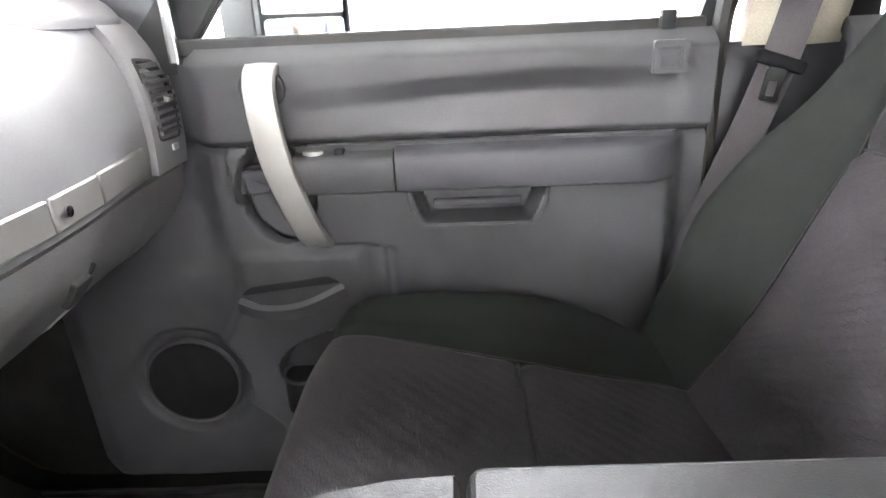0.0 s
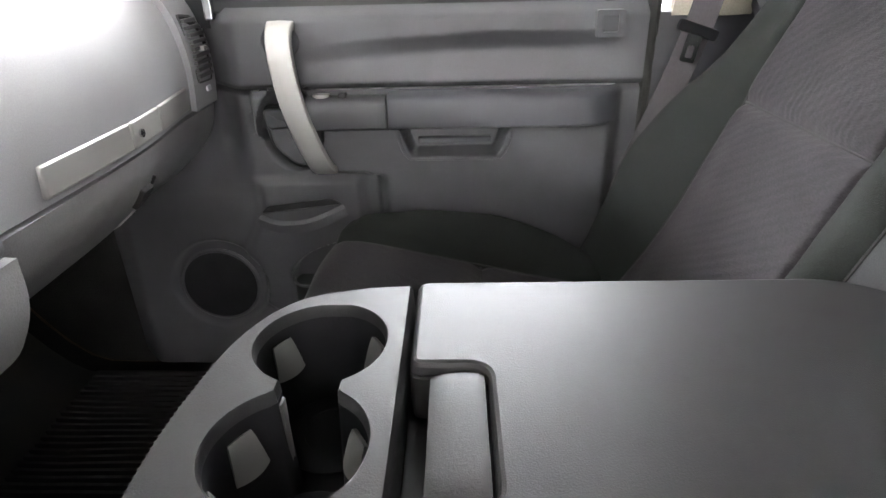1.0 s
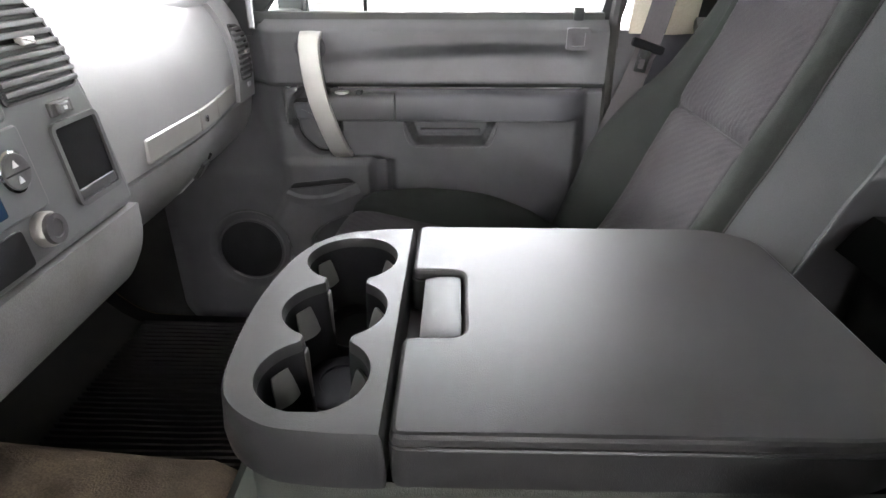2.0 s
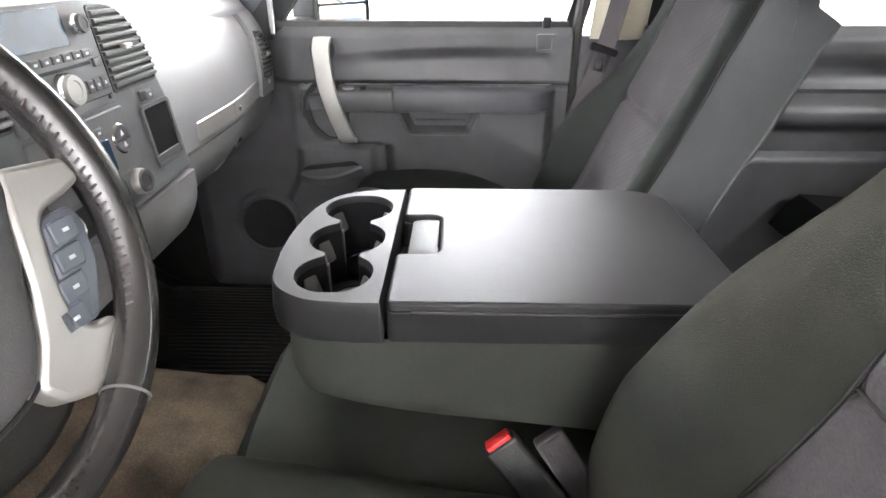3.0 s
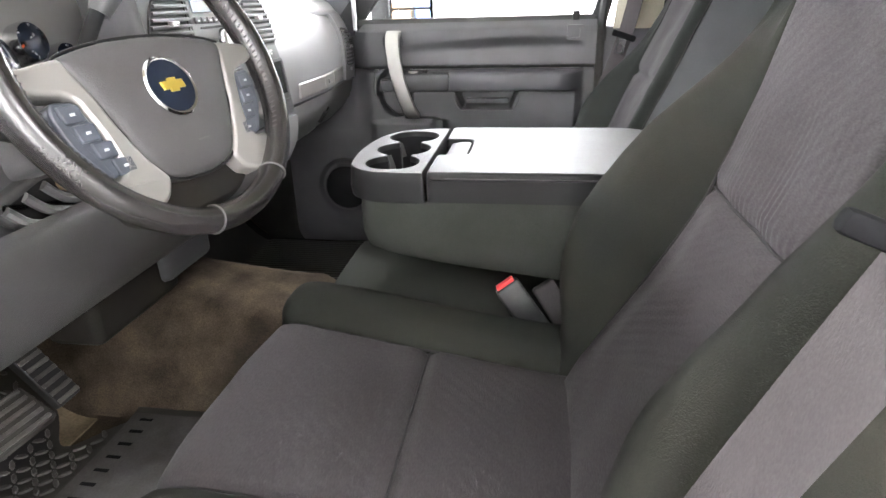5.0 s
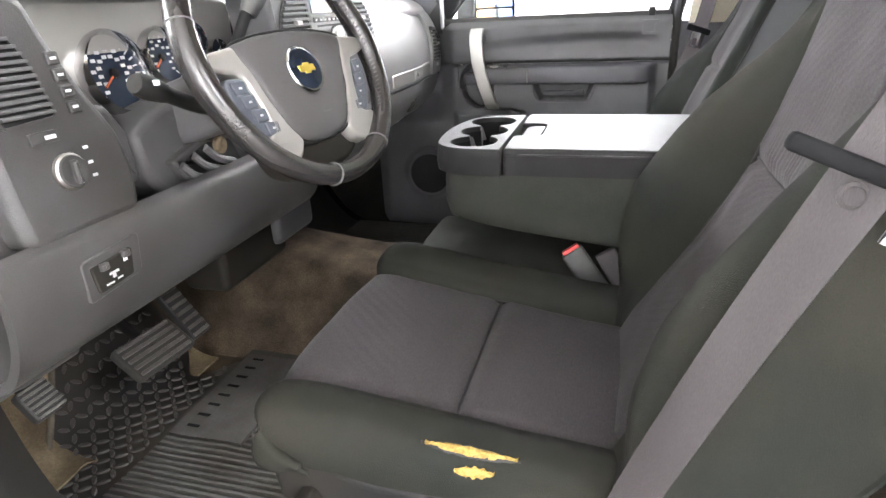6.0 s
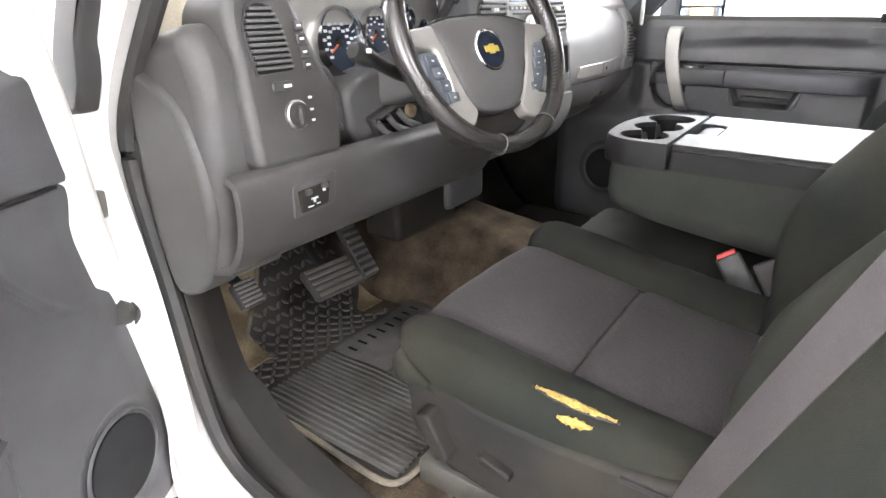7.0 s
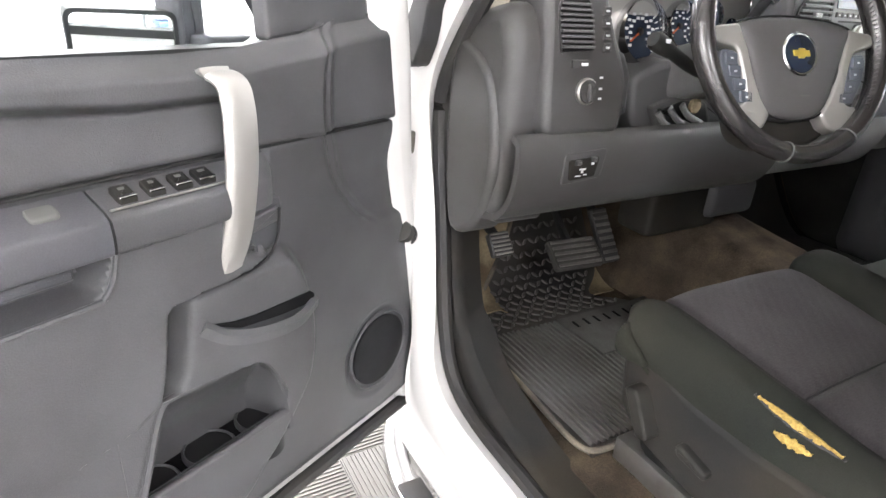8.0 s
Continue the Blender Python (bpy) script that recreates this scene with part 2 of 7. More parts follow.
def inset(poly, d):
    """The polygon moved inwards by d along its vertex normals."""
    k = len(poly)
    area = sum(poly[i - 1][0] * poly[i][1] - poly[i][0] * poly[i - 1][1] for i in range(k))
    s = 1 if area > 0 else -1
    out = []
    for i in range(k):
        a, p, b = (np.array(poly[j % k], float) for j in (i - 1, i, i + 1))
        e = b - a
        l = np.linalg.norm(e) or 1
        out.append(tuple(p + s * d * np.array((-e[1], e[0])) / l))
    return out


def loft(loops, cap0=True, cap1=True):
    """Skins closed loops of equal count."""
    bm = bmesh.new()
    rows = [[bm.verts.new(p) for p in lp] for lp in loops]
    n = len(rows[0])
    for a, b in zip(rows, rows[1:]):
        for i in range(n):
            j = (i + 1) % n
            bm.faces.new((a[i], a[j], b[j], b[i]))
    if cap0:
        bm.faces.new(rows[0][::-1])
    if cap1:
        bm.faces.new(rows[-1])
    return bm


def plate(poly, place, t0, t1, edge=0.004):
    """A plate with the outline poly (2D) and a rounded front edge. place(a, b, d) gives the point at depth d; t1 is the front."""
    s = 1 if t1 > t0 else -1
    if sum(p[0] * q[1] - q[0] * p[1] for p, q in zip(poly, list(poly[1:]) + [poly[0]])) < 0:
        poly = list(poly)[::-1]
    loops = [[place(a, b, t0) for a, b in poly], [place(a, b, t1 - s * edge) for a, b in poly]]
    for f in (0.3, 0.7, 1.0):
        ang = f * math.pi / 2
        q = inset(poly, edge * (1 - math.cos(ang)))
        loops.append([place(a, b, t1 - s * edge * (1 - math.sin(ang))) for a, b in q])
    return loft(loops)


def ring_plate(outer, hole, place, t0, t1):
    """A plate with a hole through it."""
    bm = bmesh.new()
    vs = []
    for lp in (outer, hole):
        rows = [[bm.verts.new(place(a, b, t)) for a, b in lp] for t in (t0, t1)]
        n = len(lp)
        for i in range(n):
            j = (i + 1) % n
            bm.faces.new((rows[0][i], rows[0][j], rows[1][j], rows[1][i]))
        vs.append(rows)
    for k in (0, 1):
        edges = []
        for rows in vs:
            r = rows[k]
            for i in range(len(r)):
                edges.append(bm.edges.get((r[i], r[(i + 1) % len(r)])))
        bmesh.ops.triangle_fill(bm, edges=edges, use_beauty=True)
    return bm


def circle(cx, cy, rx, ry=None, n=32):
    ry = rx if ry is None else ry
    return [(cx + rx * math.cos(2 * math.pi * i / n), cy + ry * math.sin(2 * math.pi * i / n)) for i in range(n)]


def rect(a0, a1, b0, b1, r=0.0, n=4):
    p = [(a0, b0), (a1, b0), (a1, b1), (a0, b1)]
    return rounded(p, r, n) if r else p


def sheet(f, nu, nv, thick=0.0, closed_u=False):
    """The surface f(u, v), u and v from 0 to 1, given a thickness along its normals."""
    pts = [[Vector(f(i / nu, j / nv)) for j in range(nv + 1)] for i in range(nu + 1)]
    bm = bmesh.new()
    v = [[bm.verts.new(p) for p in row] for row in pts]
    for i in range(nu):
        for j in range(nv):
            bm.faces.new((v[i][j], v[i + 1][j], v[i + 1][j + 1], v[i][j + 1]))
    if thick:
        nrm = []
        for i in range(nu + 1):
            row = []
            for j in range(nv + 1):
                du = pts[min(i + 1, nu)][j] - pts[max(i - 1, 0)][j]
                dv = pts[i][min(j + 1, nv)] - pts[i][max(j - 1, 0)]
                row.append(du.cross(dv).normalized())
            nrm.append(row)
        w = [[bm.verts.new(pts[i][j] - nrm[i][j] * thick) for j in range(nv + 1)] for i in range(nu + 1)]
        for i in range(nu):
            for j in range(nv):
                bm.faces.new((w[i][j], w[i][j + 1], w[i + 1][j + 1], w[i + 1][j]))
        for i in range(nu):
            bm.faces.new((v[i][0], w[i][0], w[i + 1][0], v[i + 1][0]))
            bm.faces.new((v[i][nv], v[i + 1][nv], w[i + 1][nv], w[i][nv]))
        for j in range(nv):
            bm.faces.new((v[0][j], v[0][j + 1], w[0][j + 1], w[0][j]))
            bm.faces.new((v[nu][j], w[nu][j], w[nu][j + 1], v[nu][j + 1]))
    return bm


def sweep(path, section, up=(0, 0, 1), closed=False, scales=None, n=None):
    """Carries the closed 2D section along the 3D path."""
    path = [Vector(p) for p in (smooth_line(path, n, closed) if n else path)]
    k = len(path)
    loops = []
    up = Vector(up)
    for i in range(k):
        a = path[i - 1] if i or closed else path[0]
        b = path[(i + 1) % k] if i < k - 1 or closed else path[-1]
        t = (b - a).normalized()
        side = t.cross(up).normalized()
        top = side.cross(t).normalized()
        s = scales[i] if scales else 1.0
        loops.append([path[i] + side * (p[0] * s) + top * (p[1] * s) for p in section])
    if closed:
        bm = loft(loops + [loops[0]], False, False)
        bmesh.ops.remove_doubles(bm, verts=bm.verts, dist=1e-5)
        return bm
    return loft(loops)


def tube(path, r, n=8, seg=None, closed=False):
    return sweep(path, circle(0, 0, r, n=n), closed=closed, n=seg)


def lathe(profile, axis_m, n=32):
    """Turns a profile of (radius, height) round z, then places it by axis_m."""
    loops = [[(r * math.cos(2 * math.pi * i / n), r * math.sin(2 * math.pi * i / n), h) for i in range(n)] for r, h in profile]
    return moved(loft(loops), axis_m)


def basis(o, ax, ay, az):
    m = Matrix.Identity(4)
    for i, v in enumerate((ax, ay, az)):
        for j in range(3):
            m[j][i] = v[j]
    for j in range(3):
        m[j][3] = o[j]
    return m


PASS = lambda a, b, d: (a, d, b)      # plan of a side wall: a along the truck, b up, d across
FACE = lambda a, b, d: (d, a, b)      # plan of a cross wall: a across, b up, d along
TOP = lambda a, b, d: (a, b, d)       # plan of a floor


# ---- workshop ----
GROUND = -0.15
bm = bmesh.new()
bmesh.ops.create_grid(bm, x_segments=2, y_segments=2, size=40)
structure("ground", moved(bm, Matrix.Translation((0, 0, GROUND - 0.02))), M_TILE_DARK, "dark sub-floor of the workshop", "ground")
WX0, WX1, WY0, WY1, WZ = -7.0, 7.0, -5.5, 5.5, 3.7
structure("wall_north", box(WX0 - 0.15, WX0, WY0, WY1, GROUND - 0.02, WZ), M_WALL, "white workshop wall", "wall")
structure("wall_south", box(WX1, WX1 + 0.15, WY0, WY1, GROUND - 0.02, WZ), M_WALL, "white workshop wall", "wall")
structure("wall_east", box(WX0, WX1, WY1, WY1 + 0.15, GROUND - 0.02, WZ), M_WALL, "white workshop wall", "wall")
structure("wall_west", box(WX0, WX1, WY0 - 0.15, WY0, GROUND - 0.02, WZ), M_WALL, "white workshop wall", "wall")
structure("ceiling", box(WX0, WX1, WY0, WY1, WZ, WZ + 0.15), M_WALL, "white workshop ceiling", "ceiling")


# ---- truck cab shell ----
FLOOR = 0.752


def floor_z(x, y):
    z = FLOOR
    if x < -0.74:
        t = (-0.74 - x) / 0.34
        z += 0.5 * t * t * (1.35 - 0.35 * t)
    hump = math.exp(-((y + 0.02) / 0.18) ** 6)
    z = max(z, z * (1 - hump) + (FLOOR + (0.215 + 0.12 * max(0.0, -0.35 - x)) * max(0, min(1, (-0.1 - x) / 0.2))) * hump)
    return z + 0.004 * noise.noise(Vector((x * 9, y * 9, 0)))


def carpet(u, v):
    x, y = -1.12 + 2.7 * u, -0.86 + 1.66 * v
    return (x, y, floor_z(x, y))


structure("floor", sheet(carpet, 90, 60, 0.03), M_CARPET, "brown soiled cab carpet over the transmission hump", "carpet")

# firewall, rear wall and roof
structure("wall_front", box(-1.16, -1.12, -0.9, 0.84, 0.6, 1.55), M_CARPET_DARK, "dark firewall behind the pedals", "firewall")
structure("wall_cowl", box(-1.22, -0.99, -0.9, 0.84, 1.49, 1.565, 0.01), M_BLACK, "black cowl under the windshield", "cowl")
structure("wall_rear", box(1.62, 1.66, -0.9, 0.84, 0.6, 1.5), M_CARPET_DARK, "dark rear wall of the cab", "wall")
structure("wall_rear_window_post_left", box(1.5, 1.6, -0.86, -0.72, 1.5, 1.95, 0.02), M_BEIGE, "beige rear pillar", "pillar")
structure("wall_rear_window_post_right", box(1.5, 1.6, 0.68, 0.8, 1.5, 1.95, 0.02), M_BEIGE, "beige rear pillar", "pillar")
roof_f = lambda u, v: (-0.28 + 1.93 * u, -0.8 + 1.56 * v, 1.93 + 0.06 * math.sin(math.pi * v) - 0.03 * (1 - u) ** 4)
structure("roof_lining", sheet(roof_f, 12, 12, 0.02), M_BEIGE, "beige fabric headliner", "headliner")
roof_o = lambda u, v: (-0.3 + 2.0 * u, -0.86 + 1.68 * v, 1.99 + 0.06 * math.sin(math.pi * v) - 0.03 * (1 - u) ** 4)
structure("truck_roof", sheet(roof_o, 12, 12, 0.02), M_WHITE, "white painted truck roof", "roof")


def pillar(name, a, b, w, d, mat, label):
    path = [Vector(a).lerp(Vector(b), i / 6) for i in range(7)]
    return structure(name, sweep(path, rounded([(-w, -d), (w, -d), (w, d), (-w, d)], min(w, d) * 0.6, 3), up=(0, 1, 0)), mat, label, "pillar")


pillar("trim_pillar_driver", (-0.60, -0.905, 1.48), (-0.27, -0.77, 1.95), 0.04, 0.03, M_BEIGE, "beige inner trim of the front pillar")
pillar("trim_pillar_passenger", (-0.80, 0.835, 1.53), (-0.26, 0.70, 1.95), 0.045, 0.03, M_BEIGE, "beige inner trim of the front pillar")
structure("trim_post_passenger_lower", box(0.385, 0.60, 0.815, 0.86, 0.62, 1.49, 0.012), M_PANEL_DARK, "dark grey lower trim of the middle pillar", "pillar")
post = lambda u, v: (0.43 + 0.13 * v + 0.02 * u, 0.822 - 0.07 * u + 0.02 * math.cos(math.pi * v) ** 2, 1.485 + 0.45 * u)
structure("trim_post_passenger", sheet(post, 12, 10, 0.03), M_BEIGE, "beige upper trim of the middle pillar", "pillar")
structure("trim_post_seal", tube([(0.392, 0.81, 0.7), (0.39, 0.812, 1.2), (0.393, 0.815, 1.5), (0.41, 0.795, 1.7), (0.40, 0.76, 1.9)], 0.014, 8, 30), M_RUBBER, "black rubber door seal", "seal")
pillar("trim_post_driver", (0.62, -0.93, 1.45), (0.66, -0.8, 1.95), 0.055, 0.03, M_BEIGE, "beige upper trim of the middle pillar")
pillar("trim_post_driver_lower", (0.60, -0.93, 0.66), (0.62, -0.93, 1.45), 0.05, 0.03, M_PANEL, "grey lower trim of the middle pillar")

# footwell shade is put into the passenger panel's near-black colour
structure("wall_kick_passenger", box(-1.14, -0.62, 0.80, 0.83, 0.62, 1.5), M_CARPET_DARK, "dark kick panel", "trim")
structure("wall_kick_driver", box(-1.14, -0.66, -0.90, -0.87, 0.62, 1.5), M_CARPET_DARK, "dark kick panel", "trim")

# windscreen
ws = lambda u, v: (-0.98 + 0.68 * u + 0.08 * math.sin(math.pi * v) * -1, -0.84 + 1.62 * v, 1.52 + 0.42 * u)
ob = structure("windshield", sheet(ws, 6, 12, 0.005), M_GLASS, "clear laminated windshield", "windshield")
ob.visible_shadow = False
# hood in front of it
hood = lambda u, v: (-2.1 + 1.1 * u, -0.88 + 1.7 * v, 1.36 + 0.13 * u + 0.05 * math.sin(math.pi * v))
structure("truck_hood", sheet(hood, 8, 10, 0.02), M_WHITE, "white painted truck hood", "hood")
structure("truck_fender_driver", box(-2.1, -0.86, -1.0, -0.9, 0.55, 1.42, 0.03), M_WHITE, "white painted front fender", "fender")
structure("truck_fender_passenger", box(-2.1, -0.86, 0.86, 0.96, 0.55, 1.42, 0.03), M_WHITE, "white painted front fender", "fender")

# driver's door opening: painted flange, seal, sill trim
INNER = smooth_line([(-0.36, 1.72), (-0.535, 1.53), (-0.632, 1.40), (-0.645, 1.30), (-0.612, 1.12), (-0.575, 0.92), (-0.525, 0.80), (-0.42, 0.75), (-0.22, 0.742), (0.1, 0.74), (0.58, 0.74)], 60)
OUTER = smooth_line([(-0.52, 1.74), (-0.715, 1.53), (-0.705, 1.40), (-0.684, 1.30), (-0.638, 1.12), (-0.613, 0.92), (-0.615, 0.74), (-0.55, 0.66), (-0.30, 0.64), (0.1, 0.64), (0.58, 0.64)], 60)


def flange(u, v):
    i = min(59, round(u * 59))
    p = INNER[i] * (1 - v) + OUTER[i] * v
    return (p[0], -0.965 - 0.012 * math.sin(math.pi * min(1, v * 1.2)) - 0.03 * v * v, p[1])


structure("trim_door_frame", sheet(flange, 59, 6, 0.03), M_WHITE, "white painted door frame of the truck", "door frame")
# dusty white paint, darkened to carry the shade of the door gap
M_JAMB = material("shaded_dusty_jamb_paint", (0.17, 0.16, 0.135), 0.6, dark=(0.05, 0.044, 0.035), scale=14, detail=8, grain=0.3, grain_scale=200)


def jamb(u, v):
    p = OUTER[min(59, round(3 + u * 37))]
    return (p[0] - 0.16 * v, -0.995 + 0.085 * step(v / 0.2) - 0.02 * step((v - 0.5) / 0.12), p[1] - 0.01 * v)


structure("trim_door_jamb", sheet(jamb, 37, 12, 0.01), M_JAMB, "dusty white hinge pillar, door-gap shade in its colour", "door frame")
structure("trim_door_seal", tube([(p[0] + 0.012, -0.955, p[1] + 0.004) for p in INNER], 0.016, 8), M_RUBBER, "black rubber door seal", "seal")
# grey trim inside the seal: from pillar to kick panel to sill
KICK = smooth_line([(-0.36, 1.66), (-0.50, 1.50), (-0.585, 1.40), (-0.60, 1.30), (-0.575, 1.12), (-0.535, 0.95), (-0.48, 0.86), (-0.37, 0.80), (-0.2, 0.76), (0.1, 0.75), (0.58, 0.75)], 60)


def kick(u, v):
    i = min(59, round(12 + u * 47))
    a, b = INNER[i], KICK[i]
    w = min(1.0, v * 2)
    p = a * (1 - w) + b * w
    inward = max(0.0, v - 0.35) / 0.65
    sink = inward ** 1.5 * (0.012 if p[1] < 0.9 else 0.0)
    return (p[0] - 0.06 * inward * (1 if p[1] > 0.9 else 0.3), -0.94 + 0.095 * inward, p[1] - sink)


structure("trim_sill", sheet(kick, 47, 10, 0.012), M_SILL, "dusty dark plastic sill and kick panel", "trim")
structure("truck_rocker", box(-0.9, 1.6, -0.96, -0.88, 0.42, 0.70, 0.03), M_WHITE, "white painted rocker panel", "body panel")
structure("truck_underbody", box(-1.2, 1.7, -0.88, 0.84, 0.5, 0.62), M_BLACK, "dark underside of the truck", "underbody")
structure("truck_rocker_passenger", box(-0.9, 1.6, 0.84, 0.92, 0.42, 0.66, 0.03), M_WHITE, "white painted rocker panel", "body panel")


# ---- doors ----
HX, HY, HT = -0.617, -1.0386, radians(63.4)


def at_passenger(a, b, d):
    return (a, 0.80 - d, b)


SCOOP = [(-0.7, 1.43), (-0.242, 1.442), (-0.15, 1.452), (-0.014, 1.461), (0.119, 1.466), (0.25, 1.464), (0.5, 1.460)]


def passenger_door(name, at, label):
    th = thing(name, label, "door")
    th["kind"] = "structure"
    x1 = 0.375
    SX, SZ, front = -0.46, 0.967, -0.70

    # shell behind the trim
    part("shell", plate(rounded([(-0.74, 0.60), (0.41, 0.60), (0.41, 1.47), (-0.74, 1.47)], 0.06), at, -0.15, -0.085, 0.02), M_WHITE, th, "white painted door shell")

    # upper padded trim with the scooped recess
    def upper(u, v):
        z = 1.371 + 0.139 * v
        x = front + (x1 - front) * u
        # scoop with a rounded rear end, deepest under the ledge
        ledge = warp(SCOOP, x)
        qx, qz = x - 0.289, z - (ledge - 0.055)
        edge = math.hypot(max(qx, 0.0), max(qz, 0.0)) - 0.055 + min(max(qx, qz), 0.0)
        rec = step((0.004 - edge) / 0.040) * step((x + 0.33) / 0.28) * (0.2 + 0.8 * step((z - 1.378) / 0.08))
        d = 0.03 - 0.017 * rec - 0.07 * step((-0.34 - x) / 0.09)
        d -= 0.028 * step((z - 1.485) / 0.03)
        d -= 0.012 * math.exp(-((z - 1.371) / 0.006) ** 2)
        return at(x, z, d)

    part("upper_panel", sheet(upper, 110, 60, 0.02), M_PANEL, th, "grey padded upper door trim")

    # lower trim with its step and hollows
    def lower(u, v):
        z = 0.66 + 0.711 * v
        x = front + (x1 - front) * u
        d = 0.022
        # front lobe that carries the handle, the pull pocket and the map pocket
        lob = step((z - 1.212) / 0.008) * step((x + 0.335 - 0.10 * step((1.30 - z) / 0.09)) / 0.012)
        edge = -0.135 + 0.03 * (1.21 - z)
        right = step((x - edge) / 0.02)
        d += 0.02 * (lob * (1 - right) + right) * step((0.345 - x) / 0.03)
        low = 1 - step((z - 1.204) / 0.01)
        bulge = low * step((edge - x) / 0.02) * step((x + 0.36 + 0.08 * step((1.16 - z) / 0.2) - 0.12 * step((1.0 - z) / 0.15)) / 0.03)
        d += 0.014 * bulge * step((1.212 - z) / 0.02)
        d -= 0.03 * low * math.exp(-((x - edge - 0.022) / 0.016) ** 2)
        # hollow bottle tray
        q = ((x + 0.205) / 0.10) ** 2 + ((z - 1.015 - 0.25 * (x + 0.205)) / 0.052) ** 2
        d -= 0.03 * step((1 - q) / 0.22)
        # hollow round the loudspeaker
        q = ((x - SX) / 0.10) ** 2 + ((z - SZ) / 0.10) ** 2
        d = d + (0.006 - d) * step((1.15 - q) / 0.3)
        # foot of the door swings out, its front edge rolls away
        d -= 0.05 * step((0.80 - z) / 0.16)
        d -= 0.03 * step((front + 0.08 - x) / 0.08)
        d -= 0.012 * math.exp(-((z - 1.371) / 0.006) ** 2)
        d -= 0.07 * step((-0.34 - x) / 0.09) * step((z - 1.16) / 0.12)
        # hollow under the hand grip
        q = ((x + 0.262) / 0.062) ** 2 + ((z - 1.30) / 0.085) ** 2
        d -= 0.035 * step((1 - q) / 0.35)
        # pull pocket
        slope = 0.42 * (1.292 - z)
        d -= 0.040 * step((x + 0.060 - slope) / 0.014) * step((0.140 - slope - x) / 0.014) * step((z - 1.245) / 0.012) * step((1.31 - z) / 0.008)
        return at(x, z, d)

    part("lower_panel", sheet(lower, 260, 200, 0.02), M_PANEL, th, "grey moulded lower door trim")

    # armrest: switch part and pad, with a joint between them
    def arm(xa, xb, mat, nm, lb, top=1.353):
        up = 0.011
        sec = smooth_line([(0.02, 1.291 + up), (0.058, 1.293 + up), (0.066, 1.303 + up), (0.066, 1.337 + up), (0.058, top - 0.004 + up), (0.02, top + 0.002 + up)], 14)
        n = 12
        loops = []
        for i in range(n + 1):
            x = xa + (xb - xa) * i / n
            e = 1.0
            if xb > 0.2:
                e = math.sqrt(max(0.02, 1 - max(0, (x - 0.27) / 0.066) ** 2)) if x > 0.27 else 1.0
            loops.append([at(x, p[1], 0.02 + (p[0] - 0.02) * e) for p in sec])
        part(nm, loft(loops), mat, th, lb)

    AJ = -0.081
    arm(-0.225, AJ, M_PANEL, "switch_panel", "grey window switch panel")
    arm(AJ + 0.003, 0.335, M_PANEL_DARK, "armrest", "dark vinyl armrest pad", 1.356)
    # thin ledge along the pad, under the seam
    part("ledge", sweep([Vector(at(-0.08 + 0.41 * i / 20, 1.362 - 0.004 * math.sin(i / 20 * 3), 0.024)) for i in range(21)], circle(0, 0, 0.006, n=8)), M_PANEL_DARK, th)

    # switches
    part("window_switch", plate(rounded(circle(-0.197, 0.045, 0.016, 0.01, 16), 0), lambda a, b, d: at(a, 1.362 + d, b), -0.004, 0.005, 0.002), M_STEEL, th, "bright-rimmed window switch")
    part("lock_switch", plate(rect(-0.166, -0.152, 0.036, 0.054, 0.003), lambda a, b, d: at(a, 1.363 + d, b), -0.004, 0.006, 0.002), M_BLACK, th, "black lock switch")

    # pull pocket: rim, dark hollow and inner ledge
    lip = [(-0.064, 1.298, 0.042), (-0.060, 1.272, 0.043), (-0.048, 1.249, 0.043), (-0.026, 1.2435, 0.043), (0.106, 1.2435, 0.043), (0.128, 1.249, 0.043), (0.140, 1.272, 0.043), (0.144, 1.298, 0.042)]
    part("pocket_rim", tube([at(*p) for p in lip], 0.0032, 8, 40), M_PANEL, th, "rounded rim of the pull pocket")
    part("pocket_ledge", plate(rounded([(-0.030, 1.262), (0.110, 1.262), (0.110, 1.276), (-0.030, 1.276)], 0.005), at, 0.0, 0.012, 0.004), M_PANEL_DARK, th, "dark ledge inside the pull pocket")

    # bright pull handle: a bowed strap
    line = [(-0.258, 1.470, 0.022), (-0.256, 1.484, 0.044), (-0.258, 1.45, 0.060), (-0.248, 1.37, 0.070), (-0.229, 1.30, 0.072), (-0.209, 1.242, 0.064), (-0.203, 1.222, 0.040)]
    pts = [np.array(q) for q in smooth_line(line, 28)]
    wid = [0.0225 - 0.001 * (i / 27) for i in range(28)]
    loops = []
    for i, p in enumerate(pts):
        t = np.array(pts[min(i + 1, 27)]) - np.array(pts[max(i - 1, 0)])
        t /= np.linalg.norm(t)
        nrm = np.array((0, -t[2], t[1]))
        nrm /= np.linalg.norm(nrm) or 1
        if nrm[2] < 0:
            nrm = -nrm
        w = wid[i]
        loop = []
        for sx, sn in ((-w, -0.007), (-w, 0.002), (-w * 0.9, 0.0052), (0, 0.0066), (w * 0.9, 0.0052), (w, 0.002), (w, -0.007), (0, -0.008)):
            q = np.array(p) + np.array((sx, 0, 0)) + nrm * sn
            loop.append(at(*q))
        loops.append(loop)
    part("pull_handle", loft(loops), M_SILVER, th, "satin silver bowed pull handle", 50)
    part("handle_foot", plate(rounded(circle(-0.262, 1.455, 0.034, 0.03, 18), 0), at, 0.018, 0.034, 0.004), M_PANEL_DARK, th)
    # dark inner release behind the strap
    cup = rounded([(-0.318, 1.345), (-0.262, 1.345), (-0.236, 1.29), (-0.225, 1.225), (-0.262, 1.222), (-0.305, 1.262)], 0.02)
